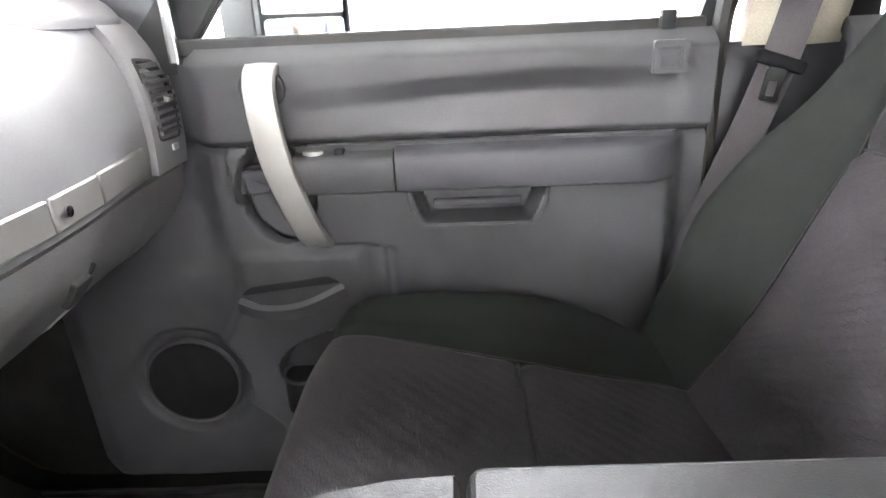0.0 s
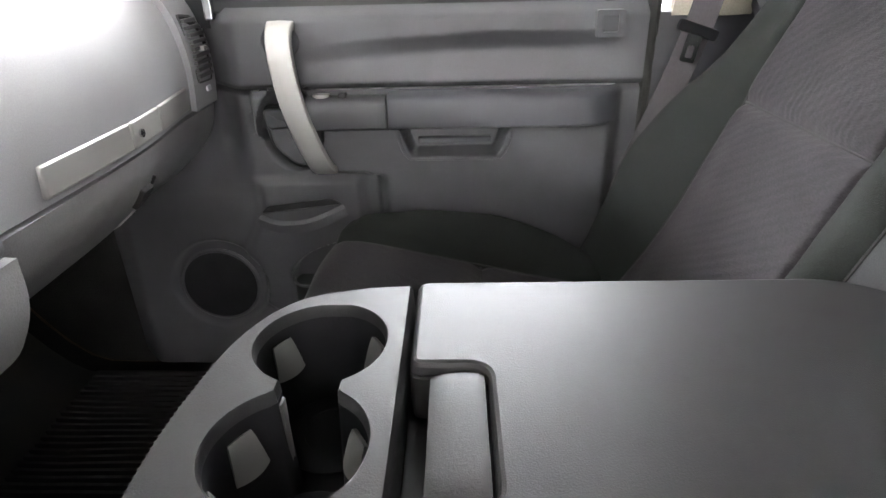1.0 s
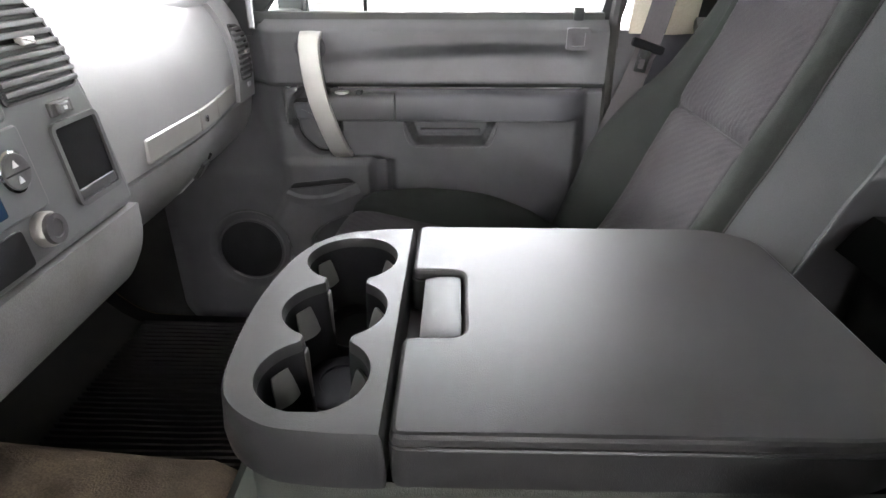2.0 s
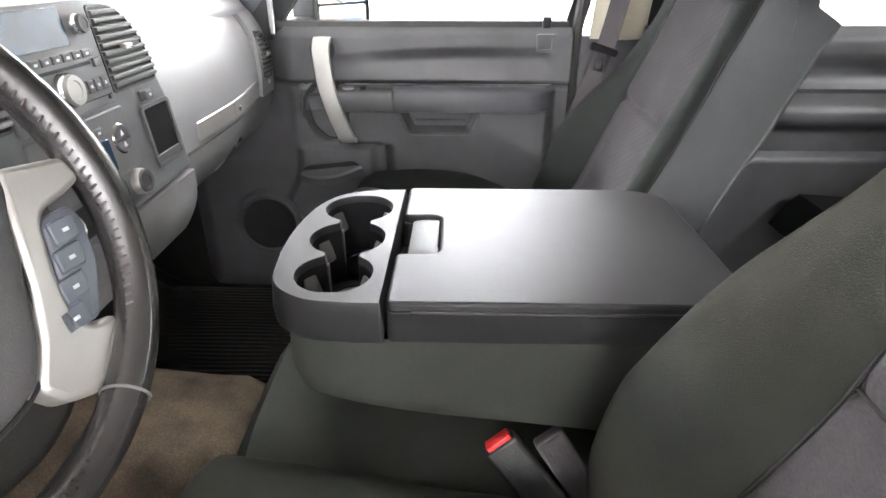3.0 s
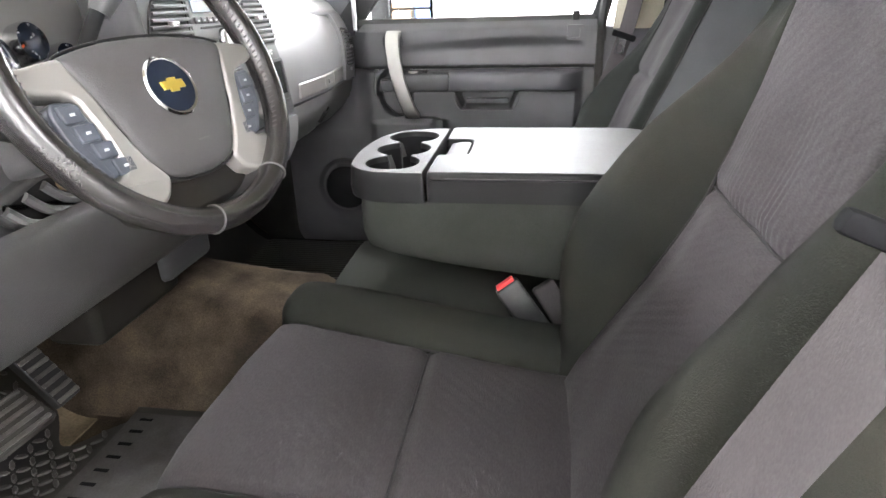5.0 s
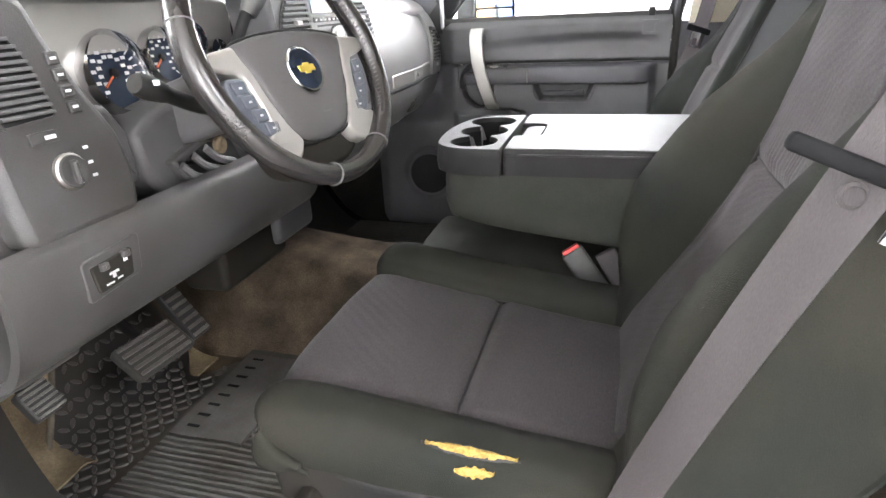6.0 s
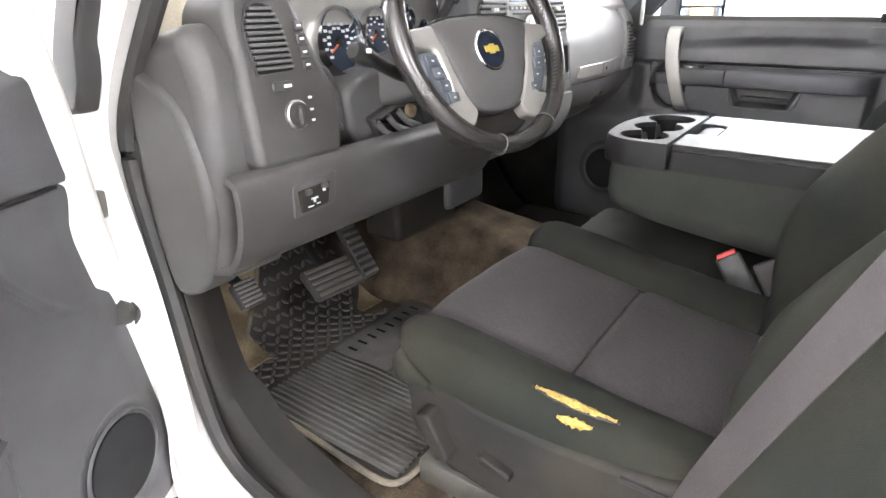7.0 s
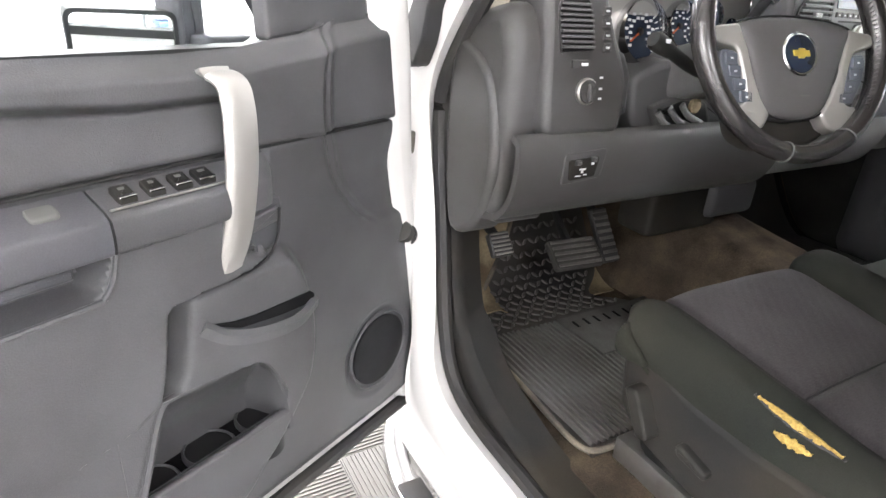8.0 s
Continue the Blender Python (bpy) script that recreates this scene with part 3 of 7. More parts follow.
    part("release_cup", plate(cup, at, 0.012, 0.024, 0.004), M_BLACK, th, "dark hollow of the inner door release")
    part("release_bezel", plate(inset(cup[::-1], 0.007), at, 0.02, 0.030, 0.004), M_PANEL, th)
    part("release_lever", plate(rounded([(-0.312, 1.338), (-0.272, 1.338), (-0.25, 1.304), (-0.306, 1.30)], 0.01), at, 0.022, 0.036, 0.005), M_PANEL_DARK, th)

    # loudspeaker
    part("speaker_rim", lathe([(0.0, 0.0), (0.084, 0.0), (0.086, 0.004), (0.082, 0.007), (0.078, 0.005), (0.0, 0.005)],
         basis(at(SX, SZ, 0.018), *frame_axes(at, SX, SZ)), 36), M_PANEL, th)
    part("speaker_grille", lathe([(0.0, 0.0), (0.076, 0.0), (0.077, 0.006), (0.072, 0.010), (0.0, 0.013)],
         basis(at(SX, SZ, 0.020), *frame_axes(at, SX, SZ)), 36), M_GRILLE, th, "dark loudspeaker grille")

    # map pocket with its lip
    lip = [(-0.345, 1.122, 0.040), (-0.30, 1.116, 0.058), (-0.24, 1.122, 0.062), (-0.175, 1.142, 0.040)]
    mouth = [(-0.345, 1.134), (-0.18, 1.152), (-0.2, 1.165), (-0.33, 1.15)]
    cups = ((-0.262, 0.992), (-0.178, 1.012))
    part("map_pocket_lip", sweep([Vector(at(*p)) for p in smooth_line(lip, 16)], [(-0.006, -0.012), (0.006, -0.012), (0.008, 0.006), (0, 0.012), (-0.008, 0.006)]), M_PANEL, th, "rounded lip of the map pocket")
    # the mouth is a flat black sheet in place of a shaded opening
    part("map_pocket", plate(rounded(mouth, 0.008), at, 0.02, 0.0385, 0.002), M_BLACK, th, "black sheet for the shaded mouth of the map pocket")
    # bottle holders low in the door
    for bx, bz in cups:
        m = Matrix.Translation(at(bx, bz - 0.010, 0.026))
        part("bottle_holder", lathe([(0.0345, 0.0), (0.034, -0.06), (0, -0.06), (0, -0.064), (0.0365, -0.064), (0.0365, -0.002)], m, 28), M_BLACK, th, "dark round bottle holder")
        part("bottle_rim", lathe([(0.0335, -0.002), (0.0335, 0.002), (0.0355, 0.004), (0.038, 0.002), (0.038, -0.002)], m, 28), M_PANEL, th)
    # window frame, glass and mirror sail
    fr = [(-0.50, 1.475), (0.40, 1.475), (0.43, 1.60), (0.40, 1.86), (-0.02, 1.93), (-0.12, 1.91)]
    hole = [(-0.395, 1.49), (0.355, 1.49), (0.385, 1.60), (0.36, 1.82), (-0.02, 1.885), (-0.09, 1.87)]
    part("window_frame", ring_plate(rounded(fr, 0.03), rounded(hole, 0.03), at, -0.06, -0.02), M_BLACK, th, "black window frame")
    pane = part("window_pane", plate(rounded(hole, 0.03), at, -0.045, -0.04, 0.001), M_GLASS, th, "clear window glass")
    pane.visible_shadow = False
    sail = rounded([(-0.68, 1.488), (-0.40, 1.488), (-0.425, 1.70), (-0.60, 1.70)], 0.008)
    part("mirror_sail", plate(sail, at, -0.055, -0.022, 0.006), M_PANEL_DARK, th, "dark triangular mirror cover")
    part("sail_post", plate(rect(-0.398, -0.382, 1.49, 1.74, 0.003), at, -0.04, 0.004, 0.003), M_CHROME, th, "bright window guide")
    part("belt_strip", plate(rect(-0.40, 0.37, 1.500, 1.524, 0.006), at, -0.03, -0.008, 0.004), M_RUBBER, th, "black rubber window strip")
    # lock knob and its square bezel
    part("lock_bezel", ring_plate(rect(0.285, 0.333, 1.452, 1.496, 0.005), rect(0.295, 0.323, 1.460, 1.487, 0.003), at, 0.02, 0.036), M_PANEL, th)
    part("lock_knob", box(-0.011, 0.011, -0.008, 0.008, 0, 0.03, 0.004, 2, Matrix.Translation(at(0.312, 1.505, -0.002))), M_BLACK, th, "black lock knob")
    return th


def frame_axes(at, a, b):
    """The directions along a door, up and out of it."""
    o = Vector(at(a, b, 0))
    out = (Vector(at(a, b, 0.1)) - o).normalized()
    up = Vector((0, 0, 1))
    return up.cross(out).normalized(), up, out


passenger_door("door_passenger", at_passenger, "closed grey passenger door with silver pull handle")

def on_leaf(u, z, d):
    """A point of the open driver's door: u from the hinge, z up, d out of the trim."""
    return (HX + u * math.cos(HT) + d * math.sin(HT), HY - u * math.sin(HT) + d * math.cos(HT), z)


LEAF_EDGE = eased([(0.60, -0.046), (0.70, -0.048), (0.822, -0.055), (0.975, -0.031), (1.113, -0.003), (1.191, 0.022), (1.33, 0.054), (1.502, 0.083), (1.60, 0.10)])
LEAF_LOBE = eased([(1.10, -0.08), (1.146, 0.058), (1.165, 0.115), (1.213, 0.167), (1.271, 0.207), (1.333, 0.229), (1.389, 0.236), (1.444, 0.229), (1.486, 0.205), (1.53, 0.14)])
LEAF_SILL = [(-0.1, 1.515), (0.083, 1.508), (0.174, 1.498), (0.264, 1.480), (0.359, 1.466), (0.453, 1.462), (0.65, 1.465), (1.1, 1.468)]
# lower rim of the armrest carrier, seen as the place along the door where it begins at each height
LEAF_STEP = [(0.60, 1.2), (1.020, 1.2), (1.027, 0.66), (1.036, 0.585), (1.054, 0.548), (1.085, 0.538), (1.117, 0.532), (1.172, 0.524), (1.181, 0.512), (1.187, 0.40), (1.198, 0.372), (1.217, 0.357), (1.266, 0.350), (1.40, 0.348)]
LEAF_RIDGE = eased([(0.60, 0.52), (0.80, 0.40), (0.86, 0.34), (0.906, 0.30), (0.957, 0.268), (1.042, 0.258), (1.123, 0.274), (1.187, 0.31), (1.40, 0.45)])
LEAF_BOTTLE = [(0.340, 0.925), (0.349, 0.945), (0.361, 0.982), (0.380, 1.016), (0.405, 1.034), (0.482, 1.043), (0.549, 1.048), (0.70, 1.06)]


def leaf_sink(u, z):
    """The oval pad at the hinge side: a sewn groove and a slightly sunken field."""
    e = warp(LEAF_LOBE, z) - u
    return (0.007 * math.exp(-(e / 0.007) ** 2) + 0.009 * step(e / 0.025)) * step((z - 1.15) / 0.02)


def driver_door(name, label):
    th = thing(name, label, "door")
    th["kind"] = "structure"
    at = on_leaf
    rim = [(u - 0.034, z) for z, u in LEAF_EDGE[4:-4:4]]
    lap = [(0.62, 0.008), (0.975, 0.010), (1.113, 0.012), (1.191, 0.026), (1.33, 0.048), (1.42, 0.058), (1.60, 0.060)]

    def edge(u, v):
        z = 0.66 + 0.90 * u
        return at(warp(LEAF_EDGE, z) + 0.012 - (0.012 + warp(lap, z)) * v, z, -0.020 + 0.020 * step((v - 0.14) / 0.10) - 0.03 * step((v - 0.85) / 0.15) ** 2)

    part("shell_edge", sheet(edge, 60, 12, 0.02), M_WHITE, th, "white painted edge of the door shell")
    part("shell", plate(rim + [(0.105, 1.75), (0.135, 1.75), (0.12, 1.52), (0.30, 1.452), (1.06, 1.452), (1.06, 0.62), (-0.03, 0.62)], at, -0.15, -0.03, 0.012), M_WHITE, th, "white painted door shell")

    def upper(u, v):
        b = 1.02 - u * 0.94
        a = max(0.0, (0.14 - b) / 0.06)
        top = warp(LEAF_SILL, b)
        z = 1.3405 + (top - 1.3405) * v
        b += (warp(LEAF_EDGE, z) - 0.08) * step(a)
        rec = step((1.418 + 0.01 * step((b - 0.5) / 0.15) - z) / 0.018) * step((b - 0.33) / 0.10) * (0.25 + 0.75 * step((z - 1.346) / 0.06))
        d = 0.03 - 0.024 * rec - 0.03 * step((v - 0.78) / 0.22)
        d += 0.012 * step((0.30 - b) / 0.08) * step((b - 0.20) / 0.05)
        d -= 0.004 * math.exp(-((z - 1.3405) / 0.004) ** 2) + leaf_sink(b, z)
        return at(b, z, d)

    part("upper_panel", sheet(upper, 220, 60, 0.02), M_PANEL, th, "grey padded upper door trim")

    def lower(u, v):
        z = 0.665 + 0.6755 * v
        e = warp(LEAF_EDGE, z)
        b = 1.02 + (e - 1.02) * u
        ridge = warp(LEAF_RIDGE, z)
        bulge = step((b - ridge) / 0.035) * step((1.20 - z) / 0.03) * step((z - 0.70) / 0.12)
        d = 0.018 + 0.036 * bulge + 0.012 * step((z - 1.24) / 0.09) * step((0.36 - b) / 0.02)
        a = step((b - warp(LEAF_STEP, z)) / 0.014)
        # dark slot where the pocket panel meets the carrier
        cut = warp(LEAF_STEP, z) - b
        if 1.03 < z < 1.19 and b > 0.40:
            d -= 0.045 * math.exp(-((cut - 0.012) / 0.011) ** 2) * step((z - 1.035) / 0.04) * step((1.186 - z) / 0.006)
        d += (0.062 - d) * a
        d += (0.020 - d) * step((z - 1.272) / 0.006) * step((b - 0.35) / 0.008)
        # shallow dish round the loudspeaker
        q = math.hypot((b - 0.080) / 0.092, (z - 0.872) / 0.096)
        d += (0.012 - d) * step((1.12 - q) / 0.16)
        d -= 0.006 * step((e + 0.05 - b) / 0.05) + 0.05 * step((0.74 - z) / 0.09)
        d -= 0.004 * math.exp(-((z - 1.3405) / 0.004) ** 2) + leaf_sink(b, z)
        # pull pocket
        slope = 0.42 * (1.268 - z)
        d -= 0.042 * step((b - 0.586 - slope) / 0.012) * step((0.820 - slope - b) / 0.012) * step((z - 1.222) / 0.012) * step((1.285 - z) / 0.008)
        # hollow behind the hand grip
        q = ((b - 0.385) / 0.05) ** 2 + ((z - 1.255) / 0.055) ** 2
        d -= 0.022 * step((1 - q) / 0.4)
        return at(b, z, d)

    bm = sheet(lower, 240, 210, 0.02)

    def in_tray(f):
        c = f.calc_center_median()
        b = (c.x - HX) * math.cos(HT) - (c.y - HY) * math.sin(HT)
        return 0.352 < b < 0.60 - 0.35 * (c.z - 0.907) and 0.907 < c.z < warp(LEAF_BOTTLE, b)

    bmesh.ops.delete(bm, geom=[f for f in bm.faces if in_tray(f)], context="FACES")
    part("lower_panel", bm, M_PANEL, th, "grey moulded lower door trim")

    def tray(u, v):
        b = 0.344 + 0.270 * u
        z = 0.872 + (warp(LEAF_BOTTLE, b) + 0.005 - 0.872) * v
        d = -0.024 + 0.070 * step((z - 0.90) / 0.16) ** 1.6
        d += (0.052 - d) * max(step((0.376 - b) / 0.028), step((b - 0.590 + 0.35 * (z - 0.907)) / 0.02), step((v - 0.93) / 0.07))
        return at(b, z, d)

    brim = [(0.350, 0.910), (0.350, 0.945), (0.361, 0.982), (0.380, 1.016), (0.405, 1.034), (0.482, 1.043), (0.535, 1.045), (0.556, 1.036), (0.578, 0.975), (0.600, 0.908)]
    part("tray_rim", tube([at(b, z, 0.046 + 0.004 * step((b - 0.52) / 0.05)) for b, z in brim], 0.006, 8, 60), M_PANEL, th, "rounded rim of the bottle tray")
    part("tray_wall", sheet(tray, 50, 30, 0.003), M_PANEL, th, "sloping wall of the bottle tray")

    def arm(ua, ub, mat, nm, lb):
        sec = smooth_line([(0.03, 1.270), (0.066, 1.272), (0.074, 1.280), (0.074, 1.306), (0.066, 1.317), (0.026, 1.334)], 18)
        loops = [[at(ua + (ub - ua) * i / 12, q[1], 0.03 + (q[0] - 0.03) * (math.sqrt(max(0.02, 1 - max(0.0, (0.40 - ua - (ub - ua) * i / 12) / 0.05) ** 2)))) for q in sec] for i in range(13)]
        part(nm, loft(loops), mat, th, lb)

    arm(0.352, 0.584, M_PANEL, "switch_panel", "grey window switch panel")
    arm(0.587, 1.01, M_PANEL_DARK, "armrest", "dark vinyl armrest pad")
    on_arm = lambda a, b, d: at(a, 1.3175 + (b - 0.066) * -0.42 + d, b)
    for k, (ua, ub) in enumerate(((0.447, 0.470), (0.478, 0.500), (0.512, 0.532), (0.545, 0.566))):
        sw = part("window_switch", plate(rect(ua, ub, 0.036, 0.058, 0.003), on_arm, -0.004, 0.007, 0.003), M_SHIELD, th, "black window switch with bright rim")
        part("switch_rim", plate(rect(ua + 0.001, ub - 0.001, 0.054, 0.0575, 0.001), on_arm, 0.006, 0.0078, 0.0006), M_CHROME, sw)
        part("switch_mark", plate(rect(ua + 0.007, ub - 0.007, 0.042, 0.046, 0.001), on_arm, 0.0068, 0.0075, 0.0002), M_GRIP, sw)
    part("switch_edge", sweep([Vector(on_arm(0.440 + 0.14 * i / 12, 0.0645, 0.002)) for i in range(13)], circle(0, 0, 0.0014, n=6)), M_STEEL, th, "bright edge of the switch panel")
    part("mirror_switch", plate(rect(0.622, 0.650, 0.038, 0.056, 0.006), on_arm, -0.002, 0.004, 0.002), M_GRIP, th, "pale mirror switch")

    part("trim_joint", plate(rect(0.085, 1.01, 1.3385, 1.3425), at, -0.01, 0.0285, 0.001), M_BLACK, th, "dark joint between the trim panels")
    # pull pocket
    lip = [(0.582, 1.272, 0.0645), (0.588, 1.248, 0.0645), (0.600, 1.228, 0.0645), (0.622, 1.2215, 0.063), (0.784, 1.2215, 0.063), (0.806, 1.228, 0.063), (0.824, 1.272, 0.062)]
    part("pocket_rim", tube([at(*p) for p in lip], 0.0035, 8, 40), M_PANEL, th, "rounded rim of the pull pocket")
    part("pocket_ledge", plate(rounded([(0.612, 1.240), (0.794, 1.240), (0.794, 1.254), (0.612, 1.254)], 0.005), at, 0.015, 0.031, 0.004), M_PANEL_DARK, th, "dark ledge inside the pull pocket")

    # bright bowed pull handle
    line = [(0.420, 1.432, 0.012), (0.418, 1.443, 0.036), (0.412, 1.434, 0.056), (0.415, 1.409, 0.069), (0.418, 1.376, 0.0745), (0.421, 1.335, 0.076), (0.424, 1.299, 0.074), (0.428, 1.260, 0.070), (0.4335, 1.230, 0.066), (0.441, 1.197, 0.058), (0.444, 1.182, 0.048)]
    pts = [np.array(q) for q in smooth_line(line, 36)]
    loops = []
    for i, p in enumerate(pts):
        t = pts[min(i + 1, 35)] - pts[max(i - 1, 0)]
        nrm = np.array((0, -t[2], t[1])) / (np.linalg.norm((t[1], t[2])) or 1)
        if nrm[2] < 0:
            nrm = -nrm
        w = 0.0175 + 0.0050 * math.sin(math.pi * min(1.0, i / 30)) ** 0.6
        loops.append([at(*(p + np.array((sx, 0, 0)) + nrm * sn)) for sx, sn in ((-w, -0.007), (-w, 0.0005), (-w * 0.90, 0.0030), (0, 0.0042), (w * 0.62, 0.0036), (w * 0.90, 0.0002), (w, -0.003), (w * 0.96, -0.007), (0, -0.008))])
    part("pull_handle", loft(loops), M_SILVER, th, "satin silver bowed pull handle", 30)
    cup = rounded([(0.336, 1.275), (0.336, 1.222), (0.352, 1.200), (0.395, 1.192), (0.395, 1.275)], 0.014)
    part("release_cup", plate(cup, at, 0.02, 0.043, 0.004), M_PANEL_DARK, th, "dark hollow of the inner door release")
    part("release_lever", plate(rounded([(0.342, 1.262), (0.395, 1.255), (0.395, 1.232), (0.346, 1.240)], 0.006), at, 0.035, 0.050, 0.004), M_PANEL, th)
    part("carrier_line", tube([at(*q) for q in ((0.352, 1.262, 0.056), (0.357, 1.222, 0.056), (0.376, 1.197, 0.058), (0.41, 1.186, 0.058), (0.46, 1.185, 0.058), (0.512, 1.183, 0.058))], 0.0022, 6, 30), M_BLACK, th, "dark joint under the armrest carrier")

    # loudspeaker
    axes = frame_axes(at, 0.08, 0.872)
    part("speaker_rim", lathe([(0.0, 0.0), (0.084, 0.0), (0.087, 0.004), (0.083, 0.007), (0.079, 0.002), (0.0, 0.002)], basis(at(0.080, 0.872, 0.012), *axes), 36), M_PANEL, th)
    part("speaker_grille", lathe([(0.0, 0.0), (0.075, 0.0), (0.076, 0.005), (0.071, 0.009), (0.0, 0.013)], basis(at(0.080, 0.872, 0.013), *axes), 36), M_GRILLE, th, "dark loudspeaker grille")

    # map pocket: a black sheet as its shaded crescent mouth, over a rounded lip
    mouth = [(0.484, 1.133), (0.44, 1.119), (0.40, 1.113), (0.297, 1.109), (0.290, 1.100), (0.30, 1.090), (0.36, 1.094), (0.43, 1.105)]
    part("map_pocket", plate(rounded(mouth, 0.006), at, 0.02, 0.0575, 0.001), M_WELL, th, "black sheet for the shaded mouth of the map pocket")
    lip = [(0.484, 1.130, 0.052), (0.452, 1.106, 0.064), (0.40, 1.091, 0.072), (0.34, 1.084, 0.070), (0.289, 1.090, 0.054)]
    part("map_pocket_lip", sweep([Vector(at(*p)) for p in smooth_line(lip, 20)], [(-0.005, -0.012), (0.005, -0.012), (0.007, 0.003), (0, 0.009), (-0.007, 0.003)]), M_PANEL, th, "rounded lip of the map pocket")
    # bottle holders in their tray
    for u in (0.376, 0.470, 0.564):
        m = Matrix.Translation(at(u, 0.892, 0.010))
        part("bottle_holder", lathe([(0.036, 0.0), (0.035, -0.06), (0, -0.06), (0, -0.064), (0.038, -0.064), (0.038, -0.002)], m, 28), M_BLACK, th, "dark round bottle holder")
        part("bottle_rim", lathe([(0.0355, -0.004), (0.0355, 0.002), (0.0375, 0.004), (0.040, 0.001), (0.040, -0.008)], m, 28), M_PANEL, th)
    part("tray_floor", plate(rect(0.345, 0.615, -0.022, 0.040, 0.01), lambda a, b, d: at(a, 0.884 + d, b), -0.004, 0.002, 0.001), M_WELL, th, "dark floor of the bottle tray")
    part("holder_lip", sweep([Vector(at(0.350 + 0.25 * i / 24, 0.9065, 0.048)) for i in range(25)], circle(0, 0, 0.0065, n=10)), M_PANEL, th, "rounded lip of the bottle holders")
    part("door_seal", sweep([Vector(at(-0.03 + 1.05 * i / 10, 0.672, 0.004)) for i in range(11)], circle(0, 0, 0.014, n=8)), M_RUBBER, th, "black rubber seal along the door's foot")

    # window frame, glass and mirror sail
    fr = [(0.10, 1.44), (1.03, 1.44), (1.06, 1.60), (1.03, 1.86), (0.62, 1.93), (0.50, 1.91)]
    hole = [(0.26, 1.464), (0.985, 1.464), (1.015, 1.60), (0.99, 1.82), (0.62, 1.885), (0.53, 1.87)]
    part("window_frame", ring_plate(rounded(fr, 0.03), rounded(hole, 0.03), at, -0.06, -0.02), M_BLACK, th, "black window frame")
    pane = part("window_pane", plate(rounded(hole, 0.03), at, -0.045, -0.04, 0.001), M_GLASS, th, "clear window glass")
    pane.visible_shadow = False
    part("mirror_sail", plate(rounded([(0.305, 1.470), (0.10, 1.496), (0.105, 1.535), (0.29, 1.72), (0.32, 1.70)], 0.008), at, -0.03, -0.006, 0.006), M_PANEL, th, "grey triangular mirror cover")
    return th


driver_door("door_driver", "open grey driver's door with silver pull handle")


# ---- seats ----
T1, T2 = 5 / 14, 9 / 14
CUSHION_SPINE = [(-0.190, 0.965), (-0.219, 0.99), (-0.236, 1.03), (-0.231, 1.067), (-0.197, 1.092), (-0.10, 1.083), (0.03, 1.062), (0.16, 1.044), (0.30, 1.028)]
CUSHION_SECTION = [(-0.255, -0.13), (-0.268, -0.075), (-0.266, -0.025), (-0.245, 0.010), (-0.205, 0.016), (-0.165, 0.002), (-0.08, 0.006), (0, 0.006),
                   (0.08, 0.006), (0.165, 0.002), (0.21, 0.022), (0.26, 0.026), (0.292, 0.0), (0.30, -0.05), (0.29, -0.12)]


def on_spine(sp, s):
    """The point of a side-view line at s and its forward normal."""
    n = len(sp) - 1
    i = min(n - 1, int(s * n))
    f = s * n - i
    p = sp[i] * (1 - f) + sp[i + 1] * f
    tn = sp[min(i + 2, n)] - sp[max(i - 1, 0)]
    tn = tn / (np.linalg.norm(tn) or 1)
    return p, -tn[1], tn[0]


def on_section(pts, t):
    """A point of a Catmull-Rom line through a few section points."""
    k = len(pts) - 1
    i = min(k - 1, int(t * k))
    f = t * k - i
    p1, p2 = pts[i], pts[i + 1]
    p0 = pts[i - 1] if i else (2 * p1[0] - p2[0], 2 * p1[1] - p2[1])
    p3 = pts[i + 2] if i + 2 <= k else (2 * p2[0] - p1[0], 2 * p2[1] - p1[1])
    return [0.5 * (2 * b + (c - a) * f + (2 * a - 5 * b + 4 * c - d) * f * f + (3 * b - a - 3 * c + d) * f ** 3) for a, b, c, d in zip(p0, p1, p2, p3)]


def quilting(s, t, cross, groove, pucker, rough):
    """Relief of the padding: sewn grooves, gathers behind the cross seam, uneven stuffing."""
    mid = step((t - T1 + 0.01) / 0.02) * step((T2 + 0.01 - t) / 0.02)
    h = -groove * mid * math.exp(-((s - cross) / 0.010) ** 2)
    if s > cross:
        h += pucker * mid * math.sin(t * 520 + 6 * noise.noise(Vector((t * 14, 0, 2.0)))) * math.exp(-(s - cross) / 0.06) * max(0.1, 0.4 + noise.noise(Vector((t * 22, s * 12, 5.0))))
    elif pucker:
        h += 1.6 * pucker * mid * noise.noise(Vector((t * 30 + s * 60, s * 8, 1.0))) * math.exp(-(cross - s) / 0.05)
    for g in (T1, T2):
        h -= groove * math.exp(-((t - g) / 0.008) ** 2)
    return h + rough * noise.noise(Vector((s * 7, t * 6, 3.1))) + 0.3 * rough * noise.noise(Vector((s * 21, t * 16, 8.1)))


